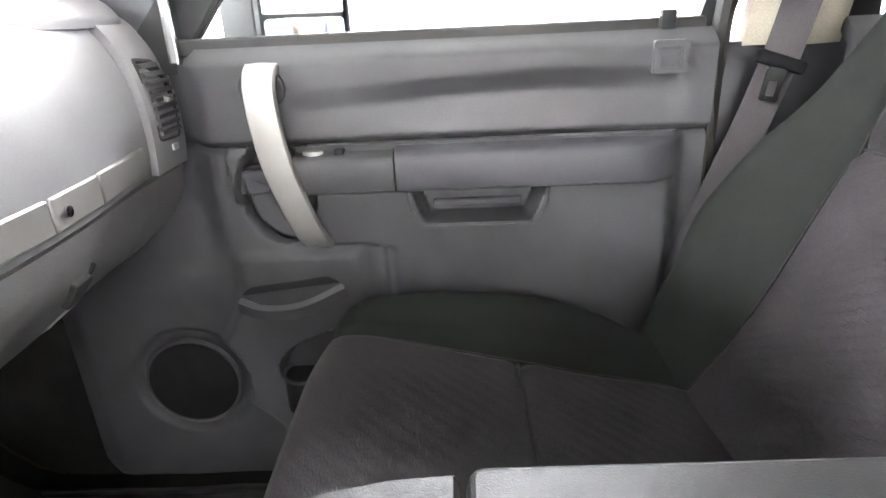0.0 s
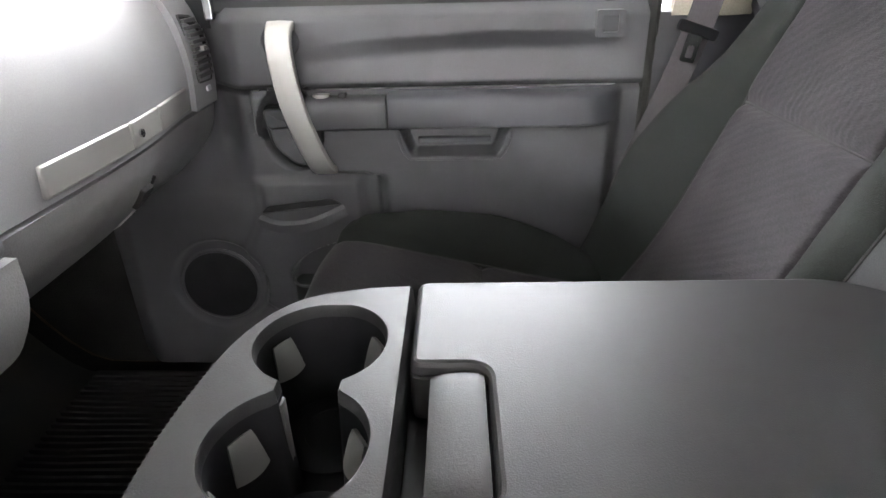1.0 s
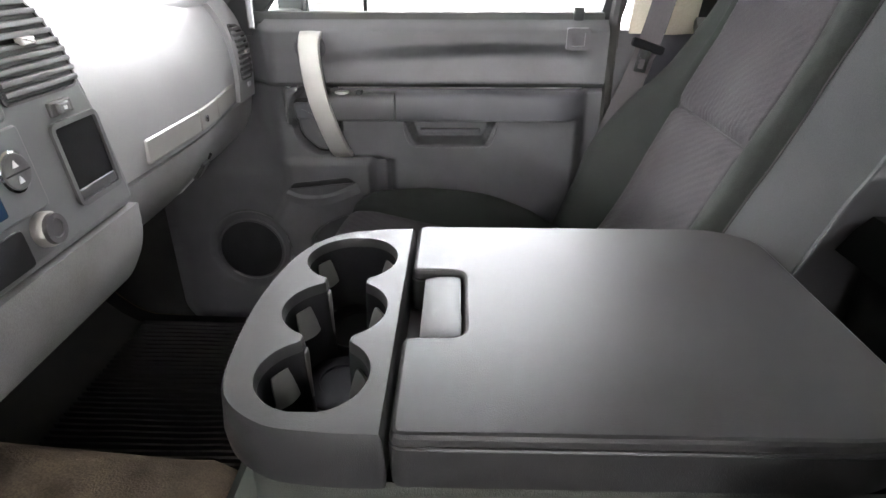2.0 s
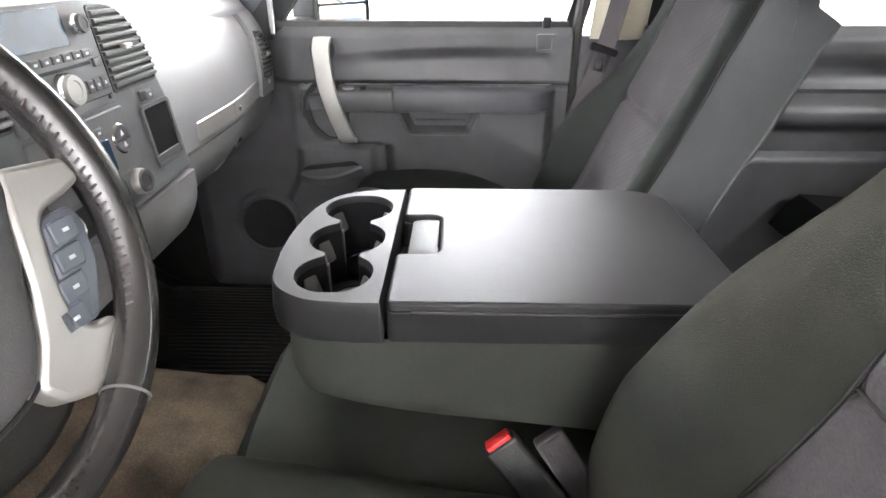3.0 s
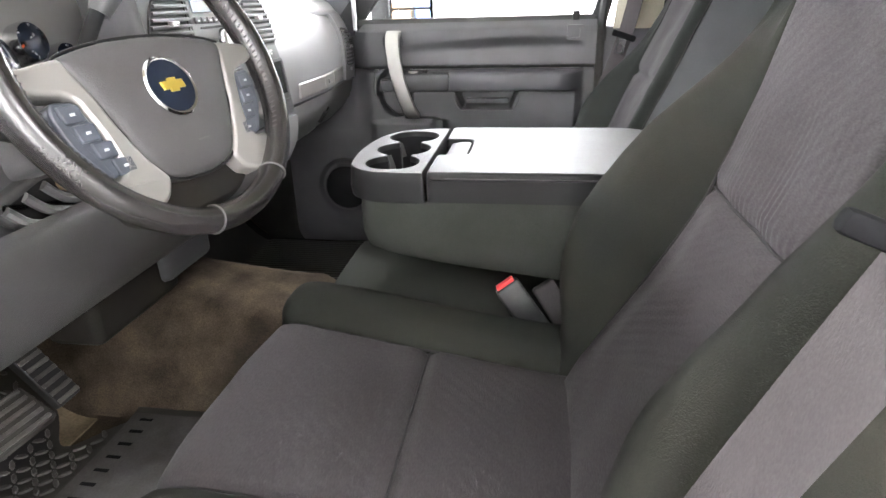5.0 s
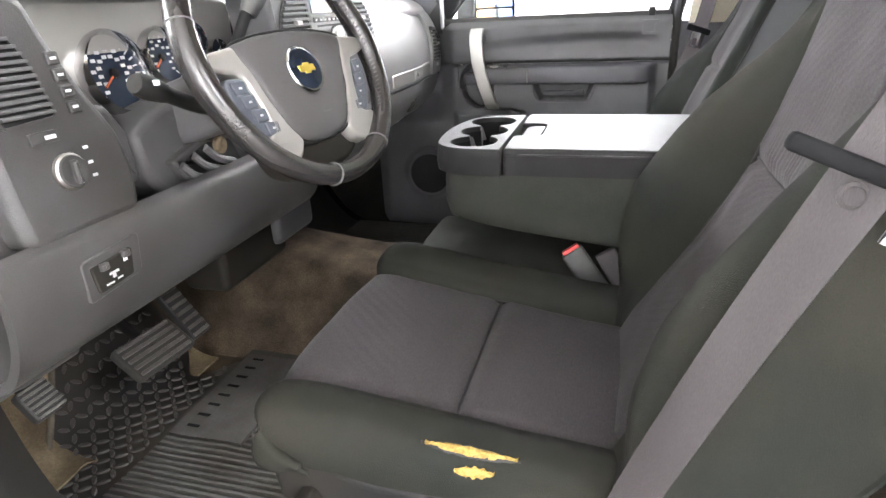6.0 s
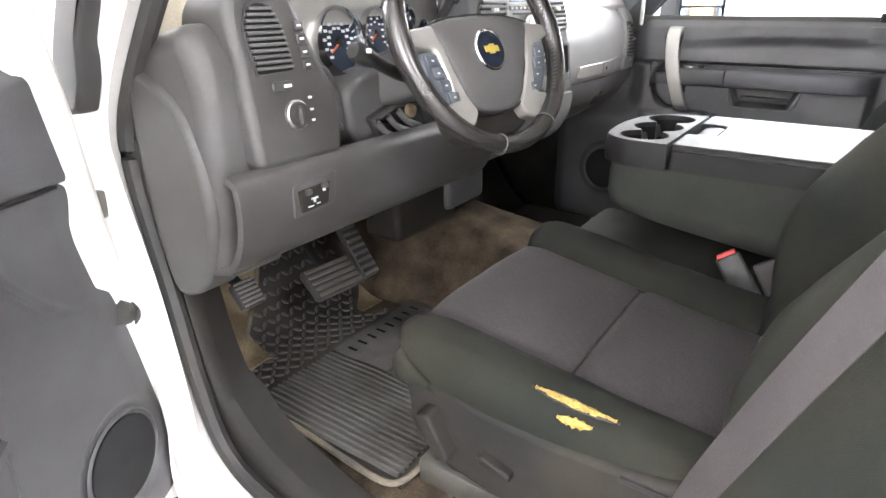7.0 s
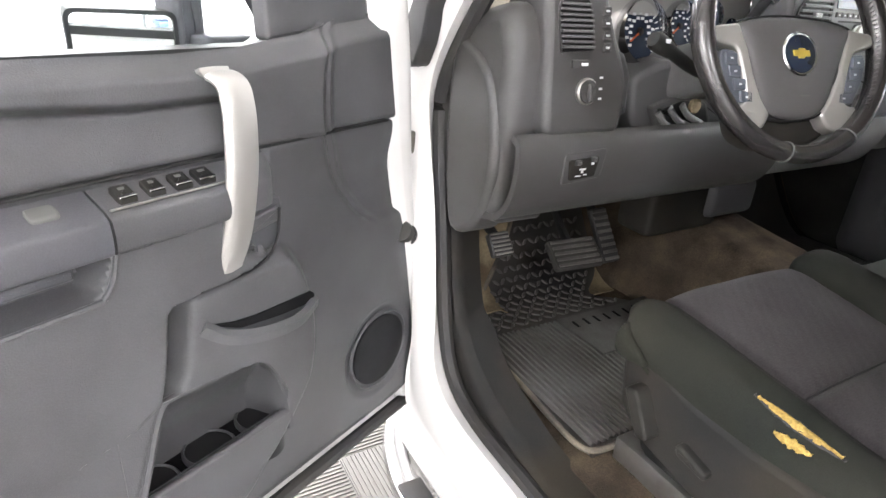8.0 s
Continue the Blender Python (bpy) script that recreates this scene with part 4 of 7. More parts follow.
def cushion_surface(arch):
    """f(s, t, extra): the seat cushion from its front foot (s = 0) to the rear, and across from the door side (t = 0)."""
    sp = smooth_line(CUSHION_SPINE, 201)

    def f(s, t, extra=0.0):
        p, nx, nz = on_spine(sp, s)
        q = on_section(CUSHION_SECTION, t)
        h = q[1] * (0.06 + 0.94 * step((s - 0.04) / 0.34))
        if h < 0:
            h *= 0.75 * step((s - 0.08) / 0.5)
        if q[0] < 0:
            h += warp(arch, s) * math.exp(-((q[0] + 0.225) / 0.042) ** 2)
        ay = abs(q[0])
        ay = min(ay, 0.165) * (1.12 - 0.12 * step((s - 0.3) / 0.6)) + max(0.0, ay - 0.165) * (1.0 - 0.3 * step((0.34 - s) / 0.3))
        h += quilting(s, t, XS, 0.011, 0.0, 0.005) + extra
        if h < 0:
            k = min(1.0, -h / 0.03)
            nx, nz = nx * (1 - k), nz * (1 - k) + k
        back = 0.19 * (ay / 0.28) ** 4 * max(0.0, 1 - s / 0.5) ** 1.2
        return (p[0] + nx * h + back, math.copysign(ay, q[0]), p[1] + nz * h)

    return f


def back_surface(spine, half, wide, rise, depth, narrow, cross, pucker):
    """f(s, t, extra): the backrest from its foot to the top, and across from the door side. wide, rise and narrow: (outer, inner)."""
    sp = smooth_line(spine, 201)

    def f(s, t, extra=0.0):
        p, nx, nz = on_spine(sp, s)
        ho, hi = warp(rise[0], s), warp(rise[1], s)
        c = half * (1.0 - 0.06 * step((s - 0.5) / 0.4))
        wo = wide[0] * (1.0 - narrow[0] * step((s - 0.42) / 0.4))
        wi = wide[1] * (1.0 - narrow[1] * step((s - 0.42) / 0.4))
        pts = [(-c - wo * 0.95, -depth), (-c - wo, -depth * 0.5), (-c - wo * 0.98, ho * 0.3 - 0.012), (-c - wo * 0.80, ho * 0.92), (-c - wo * 0.40, ho * 0.86), (-c, 0.002), (-c * 0.5, 0.002), (0.0, 0.0),
               (c * 0.5, 0.002), (c, 0.002), (c + wi * 0.40, hi * 0.86), (c + wi * 0.80, hi * 0.92), (c + wi * 0.98, hi * 0.3 - 0.012), (c + wi, -depth * 0.5), (c + wi * 0.95, -depth)]
        q = on_section(pts, t)
        h = q[1] + quilting(s, t, cross, 0.011, pucker, 0.005) + extra
        return (p[0] + nx * h, q[0], p[1] + nz * h)

    return f


def pad_patch(f, s0, s1, t0, t1, ns, nt, thick=0.006):
    return sheet(lambda u, v: f(s0 + (s1 - s0) * u, t0 + (t1 - t0) * v), ns, nt, thick)


XS = 0.755


def seat(name, label, y, flip, m_cushion, arch, bf, xb, cloth, bolster, side_face, low):
    """A bucket seat centred at y. flip: which side faces the door (-1: driver's); bf: its backrest; low: the floor under it in its own height."""
    th = thing(name, label, "car seat", "front seats")
    m_b = Matrix.Translation((0, y, 0)) @ Matrix.Diagonal((1, -flip, 1, 1))
    m_c = m_b @ m_cushion
    cf = cushion_surface(arch)
    jobs = [("cushion_front", 0.16, XS, T1, T2, cloth, "grey woven seat fabric"), ("cushion_rear", XS, 1.0, T1, T2, cloth, "grey woven seat fabric"),
            ("outer_bolster", 0.16, 1.0, 0.06, T1, bolster, "dark bolster fabric"), ("inner_bolster", 0.10, 1.0, T2, 1.0, bolster, "dark bolster fabric"),
            ("front_apron", 0.0, 0.16, T1, T2, bolster, "dark bolster fabric")]
    for nm, s0, s1, t0, t1, mat, lb in jobs:
        part(nm, moved(pad_patch(cf, s0, s1, t0, t1, 70 if s1 - s0 > 0.7 else 56, 40 if mat is not cloth else 130), m_c), mat, th, lb, 60)
    jobs = [("back_lower", 0.02, xb, T1, T2, cloth, "grey woven seat fabric"), ("back_upper", xb, 1.0, T1, T2, cloth, "grey woven seat fabric"),
            ("back_outer_bolster", 0.0, 1.0, 0.143, T1, bolster, "dark bolster fabric"), ("back_inner_bolster", 0.0, 1.0, T2, 0.857, bolster, "dark bolster fabric"),
            ("back_side", 0.0, 1.0, 0.0, 0.143, bolster, "dark side cloth of the backrest"), ("back_side", 0.0, 1.0, 0.857, 1.0, side_face, "plain side cloth of the backrest")]
    for nm, s0, s1, t0, t1, mat, lb in jobs:
        part(nm, moved(pad_patch(bf, s0, s1, t0, t1, 70 if s1 - s0 > 0.7 else 56, 30 if mat is not cloth else 130), m_b), mat, th, lb, 60)

    def rear(u, v):
        a, b = bf(u, 0.0), bf(u, 1.0)
        return (a[0] + (b[0] - a[0]) * v + 0.02 * math.sin(math.pi * v), a[1] + (b[1] - a[1]) * v, a[2] + (b[2] - a[2]) * v)

    part("back_shell", moved(sheet(rear, 24, 10, 0.004), m_b), bolster, th, "dark cloth back of the seat")
    for t in (0.0, 1.0):
        part("welt", sweep([m_b @ Vector(bf(i / 40, t)) for i in range(41)], circle(0, 0, 0.004, n=6), up=(0, 1, 0.1)), side_face, th, "corded rear edge of the backrest")
    # sewn seams
    seams = [(cf, m_c, [(0.14 + 0.86 * i / 30, t) for i in range(31)]) for t in (T1, T2)] + [(bf, m_b, [(0.02 + 0.95 * i / 30, t) for i in range(31)]) for t in (T1, T2, 0.857)]
    seams += [(cf, m_c, [(XS, T1 + (T2 - T1) * i / 20) for i in range(21)]), (bf, m_b, [(xb, T1 + (T2 - T1) * i / 20) for i in range(21)]), (cf, m_c, [(0.16, T1 + (T2 - T1) * i / 20) for i in range(21)])]
    for f, m, st in seams:
        part("seam", sweep([m @ Vector(f(a, t, 0.001)) for a, t in st], circle(0, 0, 0.0020, n=6), up=(0.4, 0.2, 0.9)), M_SEAM, th, "dark sewn seam")
    part("seat_base", moved(box(-0.18, 0.3, -0.22, 0.22, low + 0.05, 0.95, 0.03), m_c), M_BLACK, th, "dark seat frame")
    for ry in (-0.19, 0.19):
        part("seat_rail", moved(box(-0.22, 0.36, ry - 0.025, ry + 0.025, low - 0.006, low + 0.05, 0.006), m_c), M_STEEL, th, "steel seat rail")
    side = rounded([(-0.20, 1.035), (-0.165, 1.052), (-0.06, 1.018), (0.05, 1.012), (0.20, 1.022), (0.40, 1.07), (0.44, 0.97), (0.30, 0.89), (-0.02, 0.865), (-0.13, 0.885), (-0.185, 0.93)], 0.022)
    part("side_shield", moved(plate(side, lambda a, b, d: (a, -0.235 - d, b), 0.0, 0.042, 0.012), m_c), M_SHIELD, th, "dark plastic seat side shield")
    return th, m_c, cf


SPINE_D = [(0.225, 0.99), (0.262, 1.07), (0.325, 1.18), (0.372, 1.26), (0.412, 1.346), (0.447, 1.45), (0.475, 1.56), (0.500, 1.66), (0.525, 1.71), (0.57, 1.72)]
RISE_D = eased([(0.0, 0.0), (0.10, 0.014), (0.145, 0.046), (0.19, 0.080), (0.27, 0.106), (0.37, 0.104), (0.47, 0.087), (0.555, 0.046), (0.614, 0.012), (0.67, -0.014), (0.76, -0.026), (1.0, -0.026)])
BACK_D = back_surface(SPINE_D, 0.152, (0.135, 0.122), ([(a, max(h * 0.8, h * 0.4)) for a, h in RISE_D], RISE_D), 0.15, (0.35, 0.35), 0.444, 0.0016)
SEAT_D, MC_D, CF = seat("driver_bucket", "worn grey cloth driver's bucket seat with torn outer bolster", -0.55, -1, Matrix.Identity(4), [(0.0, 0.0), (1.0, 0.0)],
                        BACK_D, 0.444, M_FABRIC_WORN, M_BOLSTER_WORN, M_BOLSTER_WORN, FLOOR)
SPINE_P = [(0.275, 0.99), (0.315, 1.06), (0.355, 1.13), (0.40, 1.22), (0.435, 1.30), (0.47, 1.38), (0.505, 1.46), (0.535, 1.53), (0.567, 1.61), (0.60, 1.66), (0.655, 1.665)]
RISE_P = eased([(0.0, 0.03), (0.1, 0.047), (0.23, 0.064), (0.32, 0.076), (0.45, 0.052), (0.58, 0.008), (0.7, -0.004), (1.0, -0.004)])
BACK_P = back_surface(SPINE_P, 0.157, (0.135, 0.068), (RISE_P, [(0.0, 0.02), (0.8, 0.024), (1.0, 0.005)]), 0.135, (0.3, 0.0), 0.5, 0.0006)
TILT_P = Matrix.Translation((0.15, 0, 1.11)) @ Matrix.Rotation(radians(4.5), 4, "Y") @ Matrix.Translation((-0.10, 0, -1.08))
ARCH_P = eased([(0.0, -0.01), (0.45, -0.012), (0.53, 0.004), (0.62, 0.026), (0.70, 0.047), (0.78, 0.056), (0.86, 0.046), (0.93, 0.022), (1.0, -0.008)])
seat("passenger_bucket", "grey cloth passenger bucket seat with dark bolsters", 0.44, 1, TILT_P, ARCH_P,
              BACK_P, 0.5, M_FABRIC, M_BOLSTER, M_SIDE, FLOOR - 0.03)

# ---- centre seat and console ----
cen = thing("center_bench", "dark cloth centre seat cushion under the folded console", "car seat")
cush = lambda u, v: (-0.262 + 0.637 * u, -0.215 + 0.40 * v, 1.045 - 0.02 * u - 0.10 * step((0.10 - u) / 0.10) ** 2 - 0.04 * (2 * v - 1) ** 4)
part("cushion", sheet(cush, 24, 18, 0.06), M_CONSOLE, cen, "dark seat cloth")
part("cushion_base", box(-0.19, 0.36, -0.2, 0.17, 0.80, 0.97, 0.03), M_BLACK, cen)

con = thing("center_console", "dark grey folding console with cup holders and padded lid", "console")
# tray with three joined cup wells
CX = -0.067
CUPS = [(0.092, 0.056), (-0.022, 0.056), (-0.130, 0.052)]


def well_half(y):
    w = 0.0
    for cy, r in CUPS:
        if abs(y - cy) < r:
            w = max(w, math.sqrt(r * r - (y - cy) ** 2))
    if -0.13 < y < 0.092:
        w = max(w, 0.024)
    return w


ys = [0.148 - 0.0015 - (0.148 + 0.182 - 0.003) * i / 90 for i in range(91)]
well = [(CX - well_half(y) * 1.02, y) for y in ys] + [(CX + well_half(y) * 0.90 + 0.002, y) for y in reversed(ys)]
outer = [tuple(p) for p in smooth_line([(0.0015, 0.176), (0.0005, 0.181), (-0.010, 0.1815), (-0.05, 0.177), (-0.105, 0.156), (-0.141, 0.098), (-0.157, 0.0), (-0.155, -0.09), (-0.141, -0.160), (-0.10, -0.197), (-0.05, -0.206), (-0.010, -0.2075), (0.0005, -0.207), (0.0015, -0.201)], 150)]
bm = bmesh.new()
def ring(poly, z):
    return [bm.verts.new((a, b, z)) for a, b in poly]
def band(r0, r1):
    for i in range(len(r0)):
        j = (i + 1) % len(r0)
        bm.faces.new((r0[i], r0[j], r1[j], r1[i]))
r = [ring(inset(outer, 0.0), 1.245), ring(inset(outer, -0.002), 1.262), ring(inset(outer, 0.0), 1.282), ring(inset(outer, 0.001), 1.2955), ring(inset(outer, 0.0035), 1.2995)]
for a, b in zip(r, r[1:]):
    band(a, b)
w = [ring(well, 1.2995), ring(inset(well, 0.0015), 1.297), ring(inset(well, 0.002), 1.288)]
for a, b in zip(w, w[1:]):
    band(a, b)
edges = []
for lp in (r[-1], w[0]):
    for i in range(len(lp)):
        edges.append(bm.edges.get((lp[i], lp[(i + 1) % len(lp)])))
bmesh.ops.triangle_fill(bm, edges=edges, use_beauty=True)
part("cup_tray", bm, M_LID, con, "satin dark plastic cup tray", 35)
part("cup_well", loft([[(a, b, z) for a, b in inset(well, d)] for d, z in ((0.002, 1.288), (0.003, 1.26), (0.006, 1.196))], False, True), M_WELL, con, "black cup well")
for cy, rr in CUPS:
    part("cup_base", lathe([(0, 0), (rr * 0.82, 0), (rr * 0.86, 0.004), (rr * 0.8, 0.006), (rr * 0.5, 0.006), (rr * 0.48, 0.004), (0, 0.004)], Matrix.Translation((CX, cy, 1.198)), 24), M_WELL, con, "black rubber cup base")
    for ang in (32, 148, 212, 328):
        a = radians(ang)
        sx = 0.9 if math.cos(a) > 0 else 1.02
        m = Matrix.Translation((CX + math.cos(a) * rr * sx, cy + math.sin(a) * rr, 1.262)) @ Matrix.Rotation(a + math.pi, 4, "Z")
        tab = lambda u, v: (0.001 + 0.012 * (1 - (2 * v - 1) ** 2 * 0.35) * (1 - u) ** 0.8, (v - 0.5) * 0.027 * (1 - 0.25 * u), 0.014 - 0.030 * (1 - u))
        part("cup_grip", moved(sheet(tab, 6, 6, 0.004), m), M_GRIP, con, "pale grey cup grip")
for wy in (0.036, -0.077):
    part("cup_divider", box(CX - 0.040, CX - 0.020, wy - 0.006, wy + 0.006, 1.198, 1.285, 0.003), M_RUBBER, con)

# padded lid with its latch notch
lid = [(0.0045, 0.186), (0.395, 0.186), (0.446, 0.150), (0.446, -0.165), (0.395, -0.208), (0.0045, -0.208), (0.0045, -0.073), (0.064, -0.073), (0.064, 0.056), (0.0045, 0.056)]
lidr = rounded(lid, [0.014, 0.03, 0.03, 0.03, 0.03, 0.014, 0.012, 0.016, 0.016, 0.012], 6)
loops = [[(a, b, z) for a, b in inset(lidr, d)] for d, z in ((0.001, 1.247), (0.0, 1.262), (0.0, 1.287), (0.0015, 1.2885), (0.0005, 1.291), (0.0015, 1.297), (0.0032, 1.3002), (0.006, 1.3015))]
bm = loft(loops, False, False)
bm.verts.ensure_lookup_table()
n = len(lidr)
for k in (0, len(loops) - 1):
    bmesh.ops.triangle_fill(bm, edges=[bm.edges.get((bm.verts[k * n + i], bm.verts[k * n + (i + 1) % n])) for i in range(n)], use_beauty=True)
part("lid", bm, M_LID, con, "padded dark grey vinyl lid", 18)
part("latch_well", box(0.0, 0.061, -0.074, 0.055, 1.236, 1.2475), M_BLACK, con, "dark finger well")
lat = lambda u, v: (0.0215 + 0.0405 * u, -0.0705 + 0.124 * v, 1.2985 - 0.004 * (1 - u) ** 3 - 0.002 * abs(2 * v - 1) ** 8 - 0.002 * u ** 6)
part("latch", sheet(lat, 12, 16, 0.022), M_LID, con, "moulded lid latch")
piping = [(a, b, 1.2895) for a, b in inset(rounded([(0.02, -0.2085), (0.395, -0.2085), (0.447, -0.165), (0.447, 0.150), (0.395, 0.187), (0.02, 0.187)], 0.03), 0)]
part("piping", tube(piping, 0.0022, 6), M_BLACK, con, "dark lid piping")

# cloth body under tray and lid: the folded backrest
body_o = [tuple(p) for p in smooth_line([(0.02, 0.184), (-0.075, 0.168), (-0.122, 0.12), (-0.140, 0.0), (-0.138, -0.11), (-0.108, -0.180), (0.0, -0.206), (0.2, -0.208), (0.42, -0.208), (0.46, -0.19), (0.46, 0.16), (0.42, 0.184)], 80, True)]
def under(x):
    return 1.132 - 0.125 * max(0, x + 0.08)
loops = []
for d, k in ((0.03, 0.0), (0.008, 0.12), (0.0, 0.35), (0.0, 0.75), (0.003, 1.0)):
    loops.append([(a, b, under(a) * (1 - k) + 1.248 * k) for a, b in inset(body_o, d)])
loops.append([(a, b, 1.188) for a, b in inset(body_o, 0.007)])
part("backrest_body", loft(loops), M_CONSOLE, con, "dark cloth body of the folded console", 50)

# ---- belts and buckles ----
def strap(name, pts, width, nrm, parent, mat=M_BELT, n=40, label=""):
    """A flat belt along pts, its face towards nrm."""
    path = [Vector(p) for p in smooth_line(pts, n)]
    loops = []
    for i, p in enumerate(path):
        t = (path[min(i + 1, n - 1)] - path[max(i - 1, 0)]).normalized()
        nn = Vector(nrm[0]).lerp(Vector(nrm[1]), i / (n - 1))
        nn = (nn - t * nn.dot(t)).normalized()
        s = t.cross(nn)
        w = width / 2
        loops.append([p + s * a + nn * b for a, b in ((-w, -0.0008), (-w, 0.0008), (-w * 0.6, 0.0014), (w * 0.6, 0.0014), (w, 0.0008), (w, -0.0008))])
    return part(name, loft(loops), mat, parent, label, 50)


belt_d = thing("driver_seat_belt", "taupe webbing seat belt hanging beside the driver's seat", "seat belt", "seat belts")
strap("webbing", [(0.215, -0.862, 0.93), (0.238, -0.868, 1.05), (0.305, -0.872, 1.24), (0.381, -0.875, 1.425), (0.47, -0.875, 1.62), (0.58, -0.86, 1.85)], 0.047, ((-0.85, -0.5, 0.2), (-0.45, -0.88, 0.1)), belt_d)
belt_p = thing("passenger_seat_belt", "taupe webbing seat belt hanging from the middle pillar", "seat belt", "seat belts")
strap("webbing", [(0.30, 0.745, 0.93), (0.318, 0.758, 1.05), (0.375, 0.765, 1.22), (0.438, 0.765, 1.40), (0.475, 0.762, 1.55), (0.52, 0.74, 1.86)], 0.047, ((-0.5, -0.85, 0.1), (-0.5, -0.85, 0.1)), belt_p)

# ---- steering wheel ----
WC = Vector((-0.240, -0.533, 1.512))
WN = Vector((math.cos(radians(24.7)) * math.cos(radians(-11.4)), math.cos(radians(24.7)) * math.sin(radians(-11.4)), math.sin(radians(24.7))))
WA = Vector((0, 0, 1)).cross(WN).normalized()
WB = WN.cross(WA).normalized()
WHEEL = basis(WC, WA, WB, WN)
whl = thing("steering_wheel", "worn dark leather steering wheel with silver spokes", "steering wheel")
R = 0.183


def on_wheel(a, b, d):
    """A point of the wheel's face, which leans back towards its foot."""
    return WHEEL @ Vector((a, b, d + 0.10 * min(0.0, b + 0.02)))


loops = []
for i in range(72):
    a = 2 * math.pi * i / 72
    rr = 0.0155 * (1 + 0.10 * math.exp(-((math.sin(a) - 0.1) / 0.3) ** 2))
    loops.append([((R + rr * math.cos(b)) * math.cos(a), (R + rr * math.cos(b)) * math.sin(a), rr * 1.15 * math.sin(b)) for b in [2 * math.pi * j / 14 for j in range(14)]])
bm = loft(loops + [loops[0]], False, False)
bmesh.ops.remove_doubles(bm, verts=bm.verts, dist=1e-5)
part("rim", moved(bm, WHEEL), M_LEATHER, whl, "worn glossy leather rim")
# airbag cover: broad shoulders, narrowing to a rounded foot, domed face
half_hub = [(0.0, 0.038), (0.06, 0.035), (0.108, 0.026), (0.118, 0.016), (0.104, -0.012), (0.091, -0.045), (0.078, -0.080), (0.062, -0.108), (0.040, -0.121), (0.0, -0.126)]
hub = [tuple(p) for p in smooth_line(half_hub + [(-x, y) for x, y in half_hub[-2:0:-1]], 72, True)]
loops = []
for k, d in ((1.0, -0.045), (1.0, -0.008), (0.985, -0.002), (0.955, 0.002), (0.88, 0.0048), (0.70, 0.007), (0.40, 0.0082), (0.12, 0.0085)):
    loops.append([on_wheel(p[0] * k, (p[1] + 0.035) * k - 0.035, d) for p in hub])
part("hub_cover", loft(loops), M_HUB, whl, "grey padded hub cover", 60)
part("hub_line", tube([on_wheel(p[0] * 1.012, (p[1] + 0.035) * 1.012 - 0.035, -0.001) for p in hub], 0.0016, 6, closed=True), M_BLACK, whl, "dark gap round the hub cover")
for sx in (-1, 1):
    # bright spoke: a shoulder at the top, a leg along the hub, a broad foot at the rim
    frame_o = [(0.112, 0.023), (0.166, 0.016), (0.170, -0.004), (0.150, -0.010), (0.128, -0.014), (0.119, -0.022), (0.108, -0.058), (0.103, -0.092), (0.112, -0.103), (0.131, -0.104), (0.133, -0.114), (0.110, -0.138), (0.090, -0.147), (0.066, -0.138), (0.053, -0.118), (0.072, -0.092), (0.088, -0.055), (0.100, -0.014), (0.108, 0.006)]
    bar = [(sx * a, b) for a, b in rounded(frame_o, 0.007, 4)]
    part("spoke", plate(bar, on_wheel, -0.022, 0.0035, 0.005), M_SILVER, whl, "satin silver spoke")
    pad = [(sx * a, b) for a, b in rounded([(0.121, -0.020), (0.148, -0.017), (0.153, -0.030), (0.146, -0.064), (0.124, -0.100), (0.112, -0.100), (0.105, -0.090), (0.110, -0.056)], 0.007, 4)]
    part("button_pad", plate(pad, on_wheel, -0.02, 0.0005, 0.003), M_BUTTON, whl, "glossy blue-grey thumb pad")
    for i in range(4):
        b = -0.024 - 0.0195 * i
        c = 0.132 - 0.0055 * i - 0.0015 * i * i
        key = [(sx * x, y) for x, y in rounded([(c - 0.011, b), (c + 0.013, b + 0.001), (c + 0.010, b - 0.017), (c - 0.012, b - 0.017)], 0.003)]
        k = part("thumb_button", plate(key, on_wheel, -0.002, 0.0035, 0.0015), M_BUTTON, whl, "dark glossy thumb button with pale mark")
        part("button_mark", plate(rect(sx * c - 0.0025, sx * c + 0.003, b - 0.0100, b - 0.0072), on_wheel, 0.0032, 0.0039, 0.0002), M_WHITE_MARK, k)
    # stitched seam inside the rim
    for i in range(34):
        a = radians(-37 + 82 * i / 33) if sx > 0 else radians(135 + 82 * i / 33)
        tube_r = 0.0155 * (1 + 0.10 * math.exp(-((math.sin(a) - 0.1) / 0.3) ** 2))
        rr, lift = R + tube_r * math.cos(2.62), tube_r * 1.15 * math.sin(2.62) + 0.0004
        mm = WHEEL @ Matrix.Translation((rr * math.cos(a), rr * math.sin(a), lift)) @ Matrix.Rotation(a + 0.6, 4, "Z") @ Matrix.Rotation(-0.9, 4, "Y")
        part("stitch", moved(box(-0.0030, 0.0030, -0.0008, 0.0008, -0.0012, 0.0008), mm), M_BELT, whl)
for ang in (-59, -102, 162, 38):
    a = radians(ang)
    ring = [WHEEL @ Vector(((R + 0.0165 * math.cos(b)) * math.cos(a), (R + 0.0165 * math.cos(b)) * math.sin(a), 0.0188 * math.sin(b))) for b in [2 * math.pi * j / 16 for j in range(16)]]
    part("rim_joint", sweep(ring, circle(0, 0, 0.0013, n=6), up=(0.3, 0.5, 0.8), closed=True), M_GRIP, whl, "pale worn joint in the leather")
lower = rounded([(-0.105, -0.095), (0.105, -0.095), (0.095, -0.145), (0.050, -0.166), (-0.050, -0.166), (-0.095, -0.145)], 0.02)
part("lower_cover", plate(lower, on_wheel, -0.055, -0.020, 0.008), M_SHIELD, whl, "dark lower hub cover")
